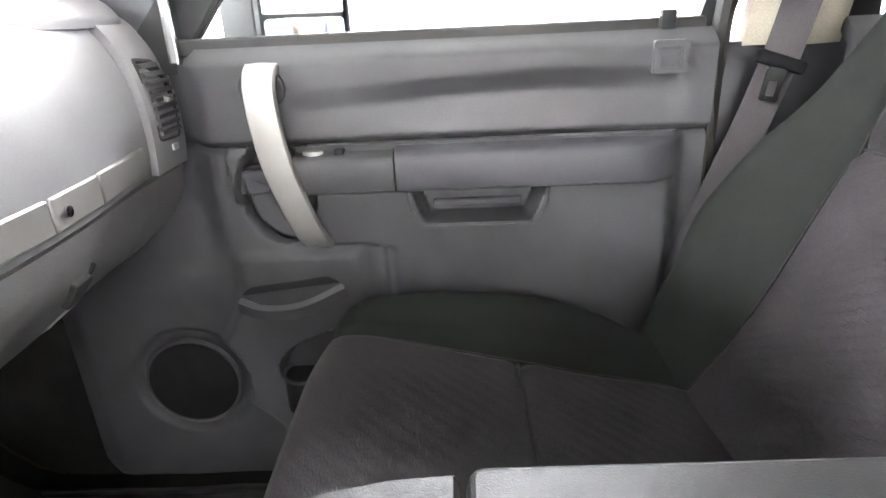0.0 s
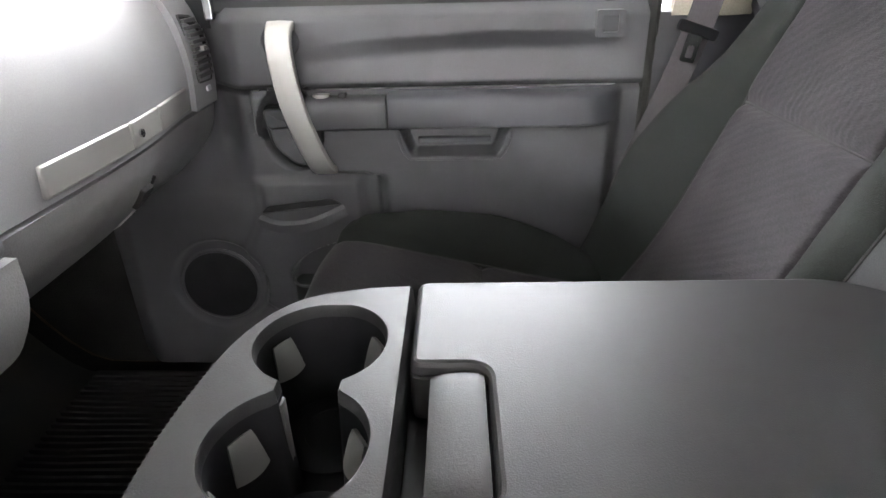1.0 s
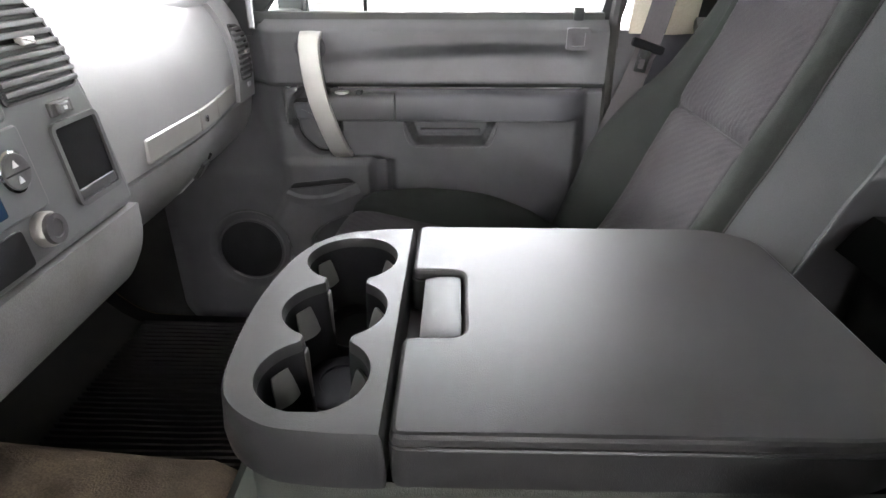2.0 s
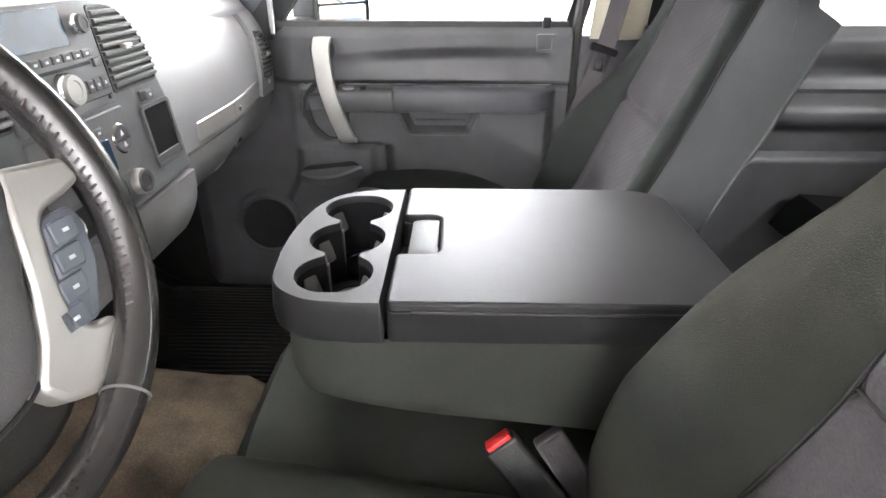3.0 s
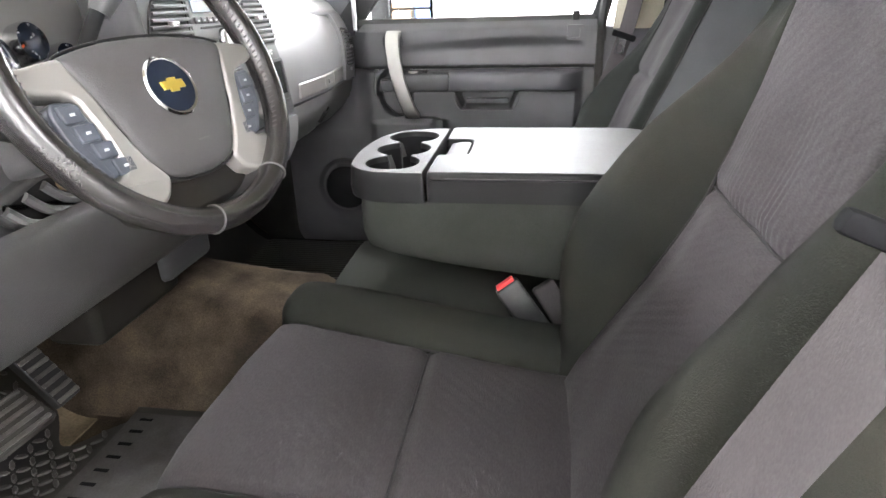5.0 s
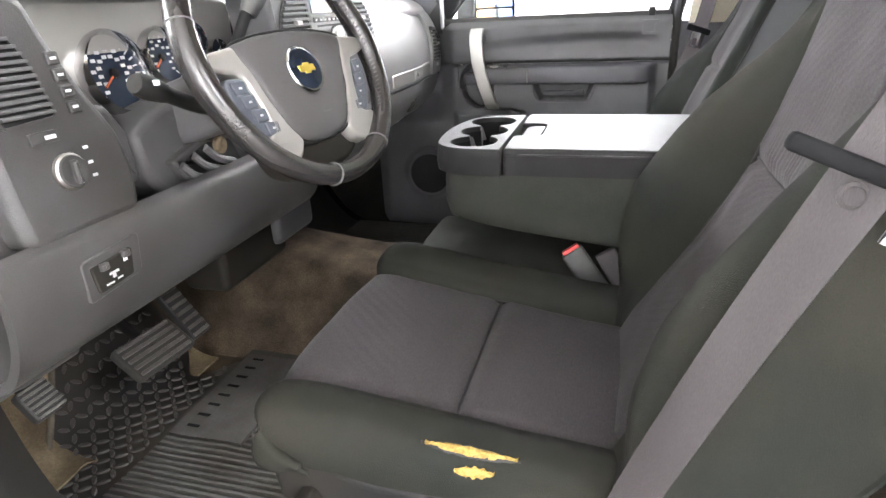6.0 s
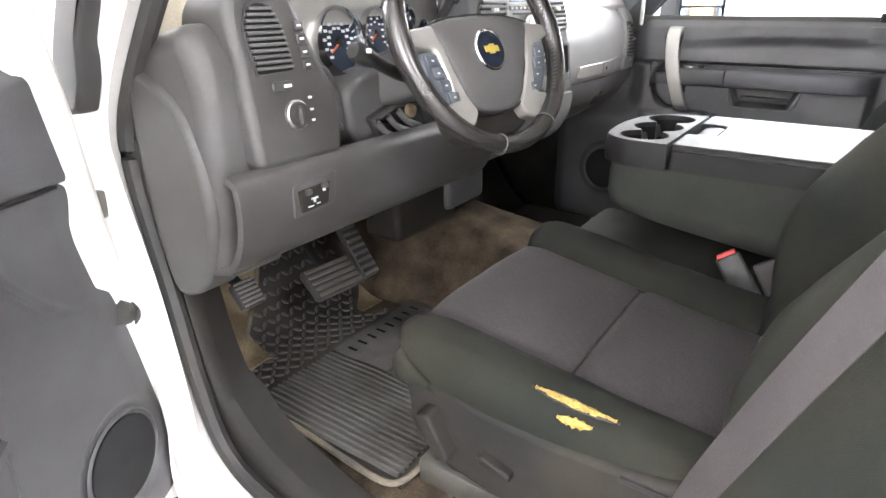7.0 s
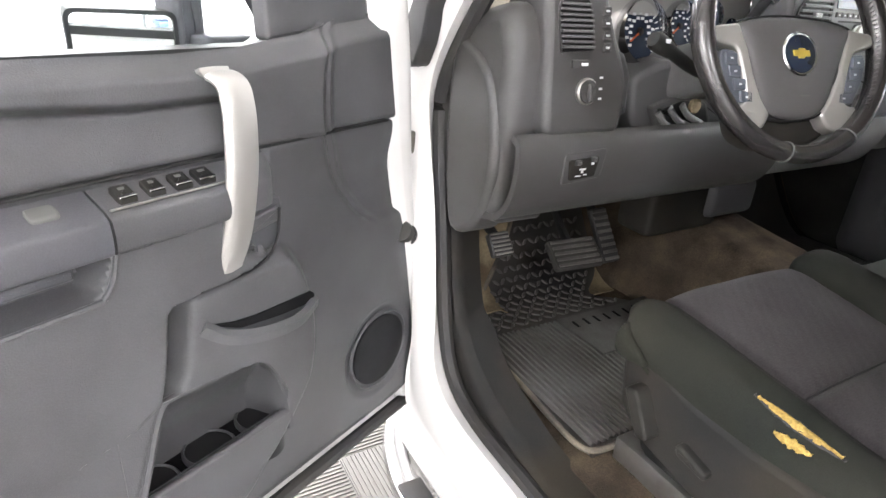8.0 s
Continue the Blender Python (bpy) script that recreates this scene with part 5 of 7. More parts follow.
M_BADGE = WHEEL @ Matrix.Translation((-0.002, -0.024, 0.0065))
part("badge_ring", lathe([(0.0, 0.0), (0.0345, 0.0), (0.0355, 0.002), (0.0335, 0.0042), (0.031, 0.0028), (0.0, 0.0026)], M_BADGE, 40), M_CHROME, whl, "chrome badge ring")
part("badge_field", lathe([(0, 0.002), (0.0305, 0.002), (0.0305, 0.0034), (0, 0.0042)], M_BADGE, 36), M_BLUE, whl, "dark blue badge field")
cross = [(p * 0.74, q * 0.80) for p, q in [(-0.021, -0.006), (-0.009, -0.006), (-0.009, -0.010), (0.007, -0.010), (0.008, -0.006), (0.023, -0.006), (0.021, 0.006), (0.009, 0.006), (0.009, 0.010), (-0.007, 0.010), (-0.008, 0.006), (-0.023, 0.006)]]
part("badge_cross", moved(plate(cross, TOP, 0.002, 0.0062, 0.0008), M_BADGE), M_GOLD, whl, "plain gold badge shape")
part("hub_scuff", plate(rect(0.003, 0.022, -0.0895, -0.0875), on_wheel, 0.003, 0.0077, 0.0003), M_GRIP, whl, "short pale scuff")

# ---- dashboard ----
dash = thing("dashboard", "grey moulded truck dashboard with silver trim strip", "dashboard")


def profile_sheet(prof, y0, y1, ny=24, n=40, bow=0.0, thick=0.012, fn=None):
    pr = smooth_line(prof, n + 1)

    def f(u, v):
        p = pr[min(n, round(u * n))]
        y = y0 + (y1 - y0) * v
        dx = bow * math.sin(math.pi * v)
        e = fn(y, p[1]) if fn else 0.0
        return (p[0] + dx + e, y, p[1])

    return sheet(f, n, ny, thick)


def glove_back(y):
    return -0.020 * step((y - 0.42) / 0.30) ** 1.5


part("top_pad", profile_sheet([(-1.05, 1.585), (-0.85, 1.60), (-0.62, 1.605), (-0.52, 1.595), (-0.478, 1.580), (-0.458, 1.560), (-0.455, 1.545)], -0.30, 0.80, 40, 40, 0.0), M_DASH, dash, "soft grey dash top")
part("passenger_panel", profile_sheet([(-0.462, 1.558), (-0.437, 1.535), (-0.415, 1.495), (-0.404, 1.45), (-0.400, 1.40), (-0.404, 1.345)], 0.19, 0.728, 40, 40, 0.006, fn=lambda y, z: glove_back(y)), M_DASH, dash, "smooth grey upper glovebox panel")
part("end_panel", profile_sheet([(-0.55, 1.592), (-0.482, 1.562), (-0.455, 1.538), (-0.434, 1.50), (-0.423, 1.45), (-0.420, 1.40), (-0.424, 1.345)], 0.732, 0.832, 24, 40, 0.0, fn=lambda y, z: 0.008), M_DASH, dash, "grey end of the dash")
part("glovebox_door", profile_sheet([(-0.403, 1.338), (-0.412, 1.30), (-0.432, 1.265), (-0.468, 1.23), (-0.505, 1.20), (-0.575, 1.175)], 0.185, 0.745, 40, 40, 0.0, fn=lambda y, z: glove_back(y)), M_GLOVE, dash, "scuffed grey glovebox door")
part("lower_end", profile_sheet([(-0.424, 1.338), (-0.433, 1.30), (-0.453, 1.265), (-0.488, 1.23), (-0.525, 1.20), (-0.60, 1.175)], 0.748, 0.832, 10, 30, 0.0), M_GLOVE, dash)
for ya, yb in ((0.277, 0.462), (0.465, 0.562), (0.565, 0.708)):
    part("trim_strip", plate(rect(ya, yb, 1.354, 1.391, 0.004), lambda a, b, d: (d + 0.006 * math.sin(math.pi * (a - 0.19) / 0.538) + glove_back(a), a, b), -0.405, -0.3965, 0.003), M_SILVER, dash, "satin silver trim strip")
# centre stack
STX = -0.372
stack = rounded([(-0.315, 1.335), (0.185, 1.335), (0.178, 1.45), (0.150, 1.54), (0.105, 1.60), (0.04, 1.625), (-0.315, 1.625)], [0.01, 0.02, 0.06, 0.06, 0.05, 0.03, 0.01], 6)
part("center_panel", plate(stack, lambda a, b, d: (d - 0.12 * (b - 1.33), a, b), -0.46, STX, 0.012), M_STACK, dash, "grey centre stack bezel")
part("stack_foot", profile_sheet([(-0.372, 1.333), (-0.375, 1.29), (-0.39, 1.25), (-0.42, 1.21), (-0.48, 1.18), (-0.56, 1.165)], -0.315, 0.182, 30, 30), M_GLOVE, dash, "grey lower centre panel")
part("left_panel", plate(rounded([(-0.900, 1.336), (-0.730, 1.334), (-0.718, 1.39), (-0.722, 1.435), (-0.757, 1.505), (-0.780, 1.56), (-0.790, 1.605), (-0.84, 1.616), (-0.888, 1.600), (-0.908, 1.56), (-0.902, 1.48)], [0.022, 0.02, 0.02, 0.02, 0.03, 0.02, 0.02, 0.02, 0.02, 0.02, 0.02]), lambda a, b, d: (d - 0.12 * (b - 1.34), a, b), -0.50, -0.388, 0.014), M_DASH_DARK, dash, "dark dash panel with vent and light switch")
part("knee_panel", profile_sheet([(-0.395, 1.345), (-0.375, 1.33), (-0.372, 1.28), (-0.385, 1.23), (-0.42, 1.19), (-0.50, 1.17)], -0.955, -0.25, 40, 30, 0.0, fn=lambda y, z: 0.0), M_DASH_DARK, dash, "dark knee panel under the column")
part("cluster_hood", profile_sheet([(-0.80, 1.60), (-0.65, 1.635), (-0.52, 1.64), (-0.44, 1.625), (-0.432, 1.605)], -0.735, -0.29, 30, 30), M_TRIM, dash, "grey hood over the gauges")
part("cluster_face", plate(rounded([(-0.735, 1.385), (-0.29, 1.385), (-0.29, 1.605), (-0.735, 1.605)], 0.03), FACE, -0.60, -0.502, 0.01), M_SILVER, dash, "silver cluster surround")
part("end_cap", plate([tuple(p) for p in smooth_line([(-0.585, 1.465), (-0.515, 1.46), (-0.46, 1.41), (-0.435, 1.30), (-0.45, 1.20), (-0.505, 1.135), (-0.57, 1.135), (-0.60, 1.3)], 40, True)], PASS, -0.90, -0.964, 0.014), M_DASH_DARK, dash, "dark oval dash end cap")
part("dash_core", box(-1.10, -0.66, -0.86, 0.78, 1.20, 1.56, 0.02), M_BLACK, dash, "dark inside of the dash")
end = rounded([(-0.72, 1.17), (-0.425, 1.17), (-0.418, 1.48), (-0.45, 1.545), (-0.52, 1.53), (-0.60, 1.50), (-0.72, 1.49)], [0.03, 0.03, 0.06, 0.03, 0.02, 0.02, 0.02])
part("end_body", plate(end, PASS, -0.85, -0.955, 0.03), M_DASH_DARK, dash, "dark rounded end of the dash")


# ---- dashboard fittings ----
def on_stack(a, b, d):
    return (STX - 0.12 * (b - 1.33) + d, a, b)


def on_left(a, b, d):
    return (-0.388 - 0.12 * (b - 1.34) + d, a, b)


def on_end(a, b, d):
    return (-0.4135 + d - 0.012 * max(0.0, (b - 1.45) / 0.05) ** 1.5, a, b)


def knob(at, a, b, r, depth, parent, name, mat, label, ring=None):
    o = Vector(at(a, b, 0))
    m = basis(o, (0, 1, 0), (-0.119, 0, 0.993), (0.993, 0, 0.119))
    k = part(name, lathe([(0, -0.01), (r, -0.01), (r, depth * 0.7), (r * 0.93, depth), (r * 0.6, depth), (r * 0.55, depth * 0.92), (0, depth * 0.92)], m, 28), mat, parent, label)
    if ring:
        part("knob_ring", lathe([(r * 0.95, 0), (r * 1.12, 0), (r * 1.12, depth * 0.5), (r * 0.98, depth * 0.75), (r * 0.95, depth * 0.5)] + [(r * 0.95, 0)], m, 28), ring, k, "bright knob ring")
    return k


def vent(at, parent, outline, slats, a0, a1, b0, b1, tilt=0.0, label="louvred air vent", tab=True):
    """A black sheet for the well's shade, a rim, and proud slats that follow the outline's sides."""
    v = part("vent", plate(outline, at, -0.012, 0.0008, 0.0005), M_BLACK, parent, label)
    part("vent_rim", ring_plate(inset(outline, -0.003), outline, at, -0.006, 0.003), M_DASH_DARK, v)

    def span(z):
        xs = []
        n = len(outline)
        for i in range(n):
            p, q = outline[i - 1], outline[i]
            if (p[1] - z) * (q[1] - z) < 0:
                xs.append(p[0] + (q[0] - p[0]) * (z - p[1]) / (q[1] - p[1]))
        return (min(xs), max(xs)) if len(xs) > 1 else (a0, a1)

    for i in range(slats):
        z = b0 + (b1 - b0) * (i + 0.6) / slats
        lo, hi = span(z)
        h = (b1 - b0) / slats * 0.26
        sec = [(lo, z - h), (hi, z - h + tilt), (hi, z + h + tilt), (lo, z + h)]
        part("slat", plate(sec, at, 0.001, 0.0075, 0.001), M_TRIM, v)
    mid = (b0 + b1) / 2
    lo, hi = span(mid)
    c = (lo + hi) / 2
    if tab:
        part("vent_tab", plate(rect(c - 0.008, c + 0.012, mid - 0.004, mid + 0.004, 0.001), at, 0.004, 0.013, 0.002), M_SILVER, v, "bright vent tab")
    return v


# centre vents
ov = rounded([(0.028, 1.497), (0.148, 1.497), (0.146, 1.535), (0.120, 1.580), (0.085, 1.604), (0.028, 1.606)], [0.006, 0.012, 0.03, 0.03, 0.03, 0.006])
vent(on_stack, dash, ov, 10, 0.03, 0.145, 1.499, 1.603)
ov2 = [(-0.155 - a, b) for a, b in ov][::-1]
vent(on_stack, dash, ov2, 10, -0.30, -0.18, 1.499, 1.603)
# end vents
vent(on_end, dash, rounded([(0.752, 1.392), (0.812, 1.390), (0.815, 1.44), (0.811, 1.475), (0.798, 1.497), (0.750, 1.502)], [0.006, 0.006, 0.01, 0.02, 0.02, 0.006]), 9, 0.752, 0.812, 1.394, 1.498)
vent(on_left, dash, rounded([(-0.874, 1.471), (-0.809, 1.474), (-0.818, 1.53), (-0.832, 1.560), (-0.850, 1.567), (-0.873, 1.561), (-0.884, 1.535)], [0.004, 0.004, 0.01, 0.015, 0.012, 0.01, 0.01]), 11, -0.874, -0.812, 1.475, 1.562, tab=False)
part("vent_icon", plate(rect(0.784, 0.802, 1.370, 1.380, 0.002), on_end, 0.0, 0.003, 0.001), M_WHITE_MARK, dash)

# radio
rad = part("radio", plate(rounded([(-0.178, 1.484), (0.022, 1.484), (0.022, 1.618), (-0.178, 1.618)], 0.008), on_stack, -0.01, 0.004, 0.003), M_STACK, dash, "grey radio with dark display and knobs")
part("display", plate(rect(-0.165, -0.035, 1.566, 1.611, 0.003), on_stack, 0.003, 0.0055, 0.001), M_SCREEN, rad, "glossy blue-dark display")
knob(on_stack, -0.012, 1.588, 0.012, 0.018, rad, "tuner_knob", M_DASH_DARK, "dark tuner knob", M_CHROME)
knob(on_stack, -0.078, 1.517, 0.019, 0.020, rad, "volume_knob", M_SILVER, "silver-faced volume knob", M_CHROME)
for i in range(8):
    y = -0.165 + 0.0205 * i
    part("preset_button", plate(rect(y, y + 0.018, 1.549, 1.559, 0.0015), on_stack, 0.003, 0.0075, 0.0015), M_TRIM, rad)
    part("button_mark", plate(rect(y + 0.006, y + 0.012, 1.552, 1.555), on_stack, 0.0074, 0.0079, 0.0002), M_WHITE_MARK, rad)
part("disc_slot", plate(rect(-0.15, -0.008, 1.5395, 1.5435, 0.001), on_stack, 0.003, 0.0048, 0.0005), M_BLACK, rad, "black disc slot")
part("eject_button", plate(rect(-0.004, 0.015, 1.535, 1.546, 0.0015), on_stack, 0.003, 0.0075, 0.0015), M_TRIM, rad)
for i in range(4):
    for y0 in (-0.168, -0.052):
        y = y0 + 0.0165 * i
        part("radio_button", plate(rect(y, y + 0.0145, 1.506, 1.522, 0.002), on_stack, 0.003, 0.008, 0.002), M_TRIM, rad)
        part("button_mark", plate(rect(y + 0.005, y + 0.0095, 1.512, 1.516), on_stack, 0.0079, 0.0084, 0.0002), M_WHITE_MARK, rad)
part("radio_seam", plate(rect(-0.172, 0.016, 1.4965, 1.498), on_stack, 0.003, 0.0046, 0.0003), M_BLACK, rad)
part("aux_socket", plate(circle(0.008, 1.494, 0.003, n=12), on_stack, 0.003, 0.0052, 0.0005), M_BLACK, rad)

# climate panel
hv = part("climate_panel", plate(rounded([(-0.178, 1.392), (0.03, 1.392), (0.03, 1.478), (-0.178, 1.478)], 0.006), on_stack, -0.01, 0.003, 0.002), M_STACK, dash, "grey climate control panel")
part("climate_display", plate(rect(-0.105, -0.030, 1.402, 1.446, 0.003), on_stack, 0.002, 0.0045, 0.001), M_SCREEN, hv, "small dark display")
for y in (-0.10, -0.078, -0.056):
    part("climate_button", plate(rect(y, y + 0.019, 1.452, 1.463, 0.0015), on_stack, 0.002, 0.0065, 0.0015), M_TRIM, hv)
    part("button_mark", plate(rect(y + 0.006, y + 0.012, 1.456, 1.459), on_stack, 0.0064, 0.0069, 0.0002), M_WHITE_MARK, hv)
for cy in (0.002, -0.142):
    k = knob(on_stack, cy, 1.437, 0.019, 0.006, hv, "climate_dial", M_TRIM, "grey round rocker", M_CHROME)
    part("dial_split", plate(rect(cy - 0.017, cy + 0.017, 1.4355, 1.4372), on_stack, 0.005, 0.0068, 0.0003), M_BLACK, k)
    for dz in (0.008, -0.008):
        part("dial_mark", plate([(cy - 0.004, 1.437 + dz - 0.003), (cy + 0.004, 1.437 + dz - 0.003), (cy, 1.437 + dz + 0.004)], on_stack, 0.0055, 0.0068, 0.0002), M_WHITE_MARK, k)
# small switch, cubby, knobs, sockets
sw = part("dash_switch", plate(rect(0.085, 0.125, 1.470, 1.486, 0.003), on_stack, -0.002, 0.004, 0.002), M_DASH_DARK, dash, "small dash switch")
part("switch_key", plate(rect(0.095, 0.115, 1.472, 1.484, 0.002), on_stack, 0.003, 0.008, 0.002), M_TRIM, sw)
part("switch_mark", plate(rect(0.102, 0.108, 1.476, 1.480), on_stack, 0.0079, 0.0085, 0.0002), M_WHITE_MARK, sw)
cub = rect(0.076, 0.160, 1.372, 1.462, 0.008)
# no recess here: a flat black sheet carries the cubby's inner shade
part("cubby", plate(inset(cub, 0.004), on_stack, -0.004, 0.0012, 0.0005), M_WELL, dash, "flat black sheet for the shaded cubby opening")
part("cubby_rim", ring_plate(inset(cub, -0.003), inset(cub, 0.003), on_stack, -0.004, 0.004), M_TRIM, dash)
part("cubby_lip", plate(rect(0.081, 0.155, 1.376, 1.388, 0.002), on_stack, 0.0, 0.003, 0.001), M_TRIM, dash)
knob(on_stack, 0.008, 1.372, 0.017, 0.016, dash, "mode_knob", M_DASH_DARK, "dark round selector knob", M_STEEL)
tray = rounded([(-0.20, 1.345), (-0.02, 1.345), (-0.02, 1.385), (-0.20, 1.385)], 0.006)
part("socket_panel", plate(tray, on_stack, -0.006, 0.001, 0.001), M_BLACK, dash, "black socket panel")
for cy in (-0.155, -0.095):
    sk = part("power_socket", lathe([(0.0, 0), (0.016, 0), (0.017, 0.006), (0.014, 0.008), (0.0125, 0.004), (0.0, 0.003)], basis(on_stack(cy, 1.366, 0), (0, 1, 0), (-0.119, 0, 0.993), (0.993, 0, 0.119)), 26), M_CHROME, dash, "chrome-rimmed power socket")
    part("socket_cap", lathe([(0.0, 0), (0.0115, 0), (0.0115, 0.005), (0.0, 0.0055)], basis(on_stack(cy, 1.366, 0), (0, 1, 0), (-0.119, 0, 0.993), (0.993, 0, 0.119)), 20), M_TAN, sk)

# button on the trim strip, glovebox handle recess and paper label
part("strip_button", lathe([(0, 0), (0.006, 0), (0.006, 0.003), (0, 0.004)], basis((-0.3905, 0.485, 1.372), (0, 1, 0), (0, 0, 1), (1, 0, 0)), 16), M_CHROME, dash, "round glovebox button")


def on_glove(a, b, d):
    x = warp([(1.175, -0.575), (1.20, -0.505), (1.23, -0.468), (1.265, -0.432), (1.30, -0.412), (1.345, -0.402)], b)
    return (x + d * 0.75 + glove_back(a), a, b - d * 0.65)


part("glovebox_pull", plate(rounded([(0.500, 1.285), (0.540, 1.282), (0.538, 1.250), (0.504, 1.254)], 0.004), on_glove, -0.003, 0.009, 0.002), M_DASH_DARK, dash, "moulded glovebox pull")
part("pull_edge", plate(rounded([(0.540, 1.292), (0.546, 1.292), (0.545, 1.252), (0.539, 1.255)], 0.001), on_glove, -0.003, 0.006, 0.001), M_BLACK, dash)
part("paper_label", plate([(0.527, 1.218), (0.592, 1.222), (0.588, 1.194), (0.522, 1.190)], on_glove, -0.001, 0.0045, 0.0003), M_PAPER, dash, "pale paper label with unreadable print")
part("glovebox_joint", plate(rect(0.1815, 0.1865, 1.20, 1.34), on_glove, 0.0, 0.004, 0.001), M_BLACK, dash)

# driver's side: light switch, buttons, lower switch
ls = knob(on_left, -0.817, 1.410, 0.0195, 0.010, dash, "light_switch", M_DASH_DARK, "round headlamp switch", M_STEEL)
part("light_grip", plate(rect(-0.821, -0.813, 1.396, 1.424, 0.002), on_left, 0.009, 0.016, 0.003), M_DASH_DARK, ls)
for z in (1.392, 1.408, 1.426):
    part("light_mark", plate(rect(-0.788, -0.781, z + 0.004, z + 0.0075, 0.001), on_left, 0.0, 0.0012, 0.0003), M_WHITE_MARK, dash)
part("dimmer", plate(rect(-0.852, -0.816, 1.447, 1.460, 0.002), on_left, -0.002, 0.004, 0.001), M_DASH_DARK, dash)
part("dimmer_mark", plate(rect(-0.834, -0.820, 1.451, 1.4555, 0.001), on_left, 0.003, 0.0055, 0.0005), M_WHITE_MARK, dash)
for i in range(4):
    z = 1.472 + 0.0185 * i
    b = part("panel_button", plate(rect(-0.788 - 0.002 * i, -0.771 - 0.002 * i, z, z + 0.0145, 0.002), on_left, -0.002, 0.004, 0.002), M_DASH_DARK, dash)
    part("button_mark", plate(rect(-0.784 - 0.002 * i, -0.776 - 0.002 * i, z + 0.006, z + 0.009), on_left, 0.0038, 0.0046, 0.0002), M_WHITE_MARK, b)


def on_knee(a, b, d):
    return (-0.372 + d - 0.1 * max(0, 1.275 - b), a, b)


bz = part("brake_module", plate(rounded([(-0.862, 1.258), (-0.776, 1.266), (-0.768, 1.318), (-0.862, 1.312)], 0.008), on_knee, -0.004, 0.0025, 0.002), M_DASH_DARK, dash, "brake controller in the knee panel")
part("module_face", plate(rounded([(-0.848, 1.266), (-0.793, 1.270), (-0.787, 1.305), (-0.853, 1.302)], 0.004), on_knee, 0.001, 0.006, 0.002), M_SHIELD, bz, "dark controller face")
for y, z in ((-0.842, 1.2935), (-0.807, 1.297)):
    part("module_key", plate(rect(y, y + 0.012, z, z + 0.009, 0.002), on_knee, 0.004, 0.011, 0.002), M_DASH_DARK, bz)
for y, z, w, h in ((-0.830, 1.284, 0.014, 0.003), (-0.826, 1.279, 0.005, 0.008), (-0.838, 1.273, 0.012, 0.002), (-0.820, 1.2745, 0.008, 0.002), (-0.805, 1.292, 0.006, 0.005)):
    part("module_mark", plate(rect(y, y + w, z, z + h), on_knee, 0.0055, 0.0066, 0.0002), M_WHITE_MARK, bz)

# gauges
def gauge(cy, cz, r, ticks):
    m = basis((-0.500, cy, cz), (0, 1, 0), (-0.2, 0, 0.98), (0.98, 0, 0.2))
    g = part("gauge", lathe([(0, 0), (r, 0), (r, 0.004), (0, 0.004)], m, 40), M_DARKGAUGE, dash, "blue-black gauge with white marks")
    part("gauge_ring", lathe([(r * 0.97, 0), (r * 1.1, 0.0), (r * 1.1, 0.014), (r * 1.02, 0.022), (r * 0.97, 0.012), (r * 0.97, 0)], m, 40), M_CHROME, g, "chrome gauge ring")
    for i in range(ticks):
        a = radians(225 - 270 * i / (ticks - 1))
        mm = m @ Matrix.Translation((r * 0.84 * math.cos(a), r * 0.84 * math.sin(a), 0.0042)) @ Matrix.Rotation(a, 4, "Z")
        part("tick", moved(box(-r * 0.09, r * 0.07, -0.0011, 0.0011, 0, 0.0006), mm), M_WHITE_MARK, g)
        if i % 2 == 0 or ticks > 10:
            mm = m @ Matrix.Translation((r * (0.62 if i % 2 == 0 else 0.44) * math.cos(a), r * (0.62 if i % 2 == 0 else 0.44) * math.sin(a), 0.0042))
            k = r / 0.056
            part("numeral_bar", moved(box(-0.0042 * k, 0.0042 * k, -0.0024 * k, 0.0024 * k, 0, 0.0006), mm), M_WHITE_MARK, g)
    a = radians(215)
    part("needle", moved(box(-r * 0.1, r * 0.55, -0.0014, 0.0014, 0.006, 0.0075), m @ Matrix.Rotation(a, 4, "Z")), M_ORANGE, g, "orange needle")
    part("needle_cap", lathe([(0, 0.004), (r * 0.14, 0.004), (r * 0.12, 0.009), (0, 0.0095)], m, 20), M_BLACK, g)
    return g


gauge(-0.613, 1.499, 0.056, 21)
gauge(-0.508, 1.512, 0.043, 15)
for cy, cz in ((-0.43, 1.535), (-0.43, 1.475), (-0.37, 1.505)):
    gauge(cy, cz, 0.024, 5)

# column, stalks
colm = thing("steering_column", "grey plastic steering column shroud with levers", "steering column")
C0 = Vector((-0.50, -0.515, 1.415))
C1 = WC - WN * 0.055
axis = (C1 - C0).normalized()
up = Vector((0, 1, 0)).cross(axis).normalized() * -1
loops = []
for i in range(9):
    t = i / 8
    c = C0.lerp(C1, t)
    w, h = 0.078 - 0.018 * t, 0.058 - 0.010 * t
    sec = rounded([(-w, -h), (w, -h), (w, h * 0.8), (-w, h * 0.8)], min(w, h) * 0.55, 5)
    loops.append([c + Vector((0, 1, 0)) * a + up * b for a, b in sec])
part("shroud", loft(loops), M_TRIM, colm, "grey column shroud")
part("hub_boot", lathe([(0, -0.05), (0.05, -0.05), (0.055, -0.02), (0.05, 0.0), (0, 0.0)], basis(WC - WN * 0.03, WA, WB, WN), 28), M_BLACK, colm)
face = rounded([(-0.682, 1.425), (-0.62, 1.452), (-0.535, 1.464), (-0.44, 1.41), (-0.375, 1.33), (-0.44, 1.309), (-0.565, 1.302), (-0.635, 1.316), (-0.668, 1.35)], 0.02)
part("column_face", plate(face, FACE, -0.50, -0.425, 0.012), M_TRIM, colm, "grey panel round the column")
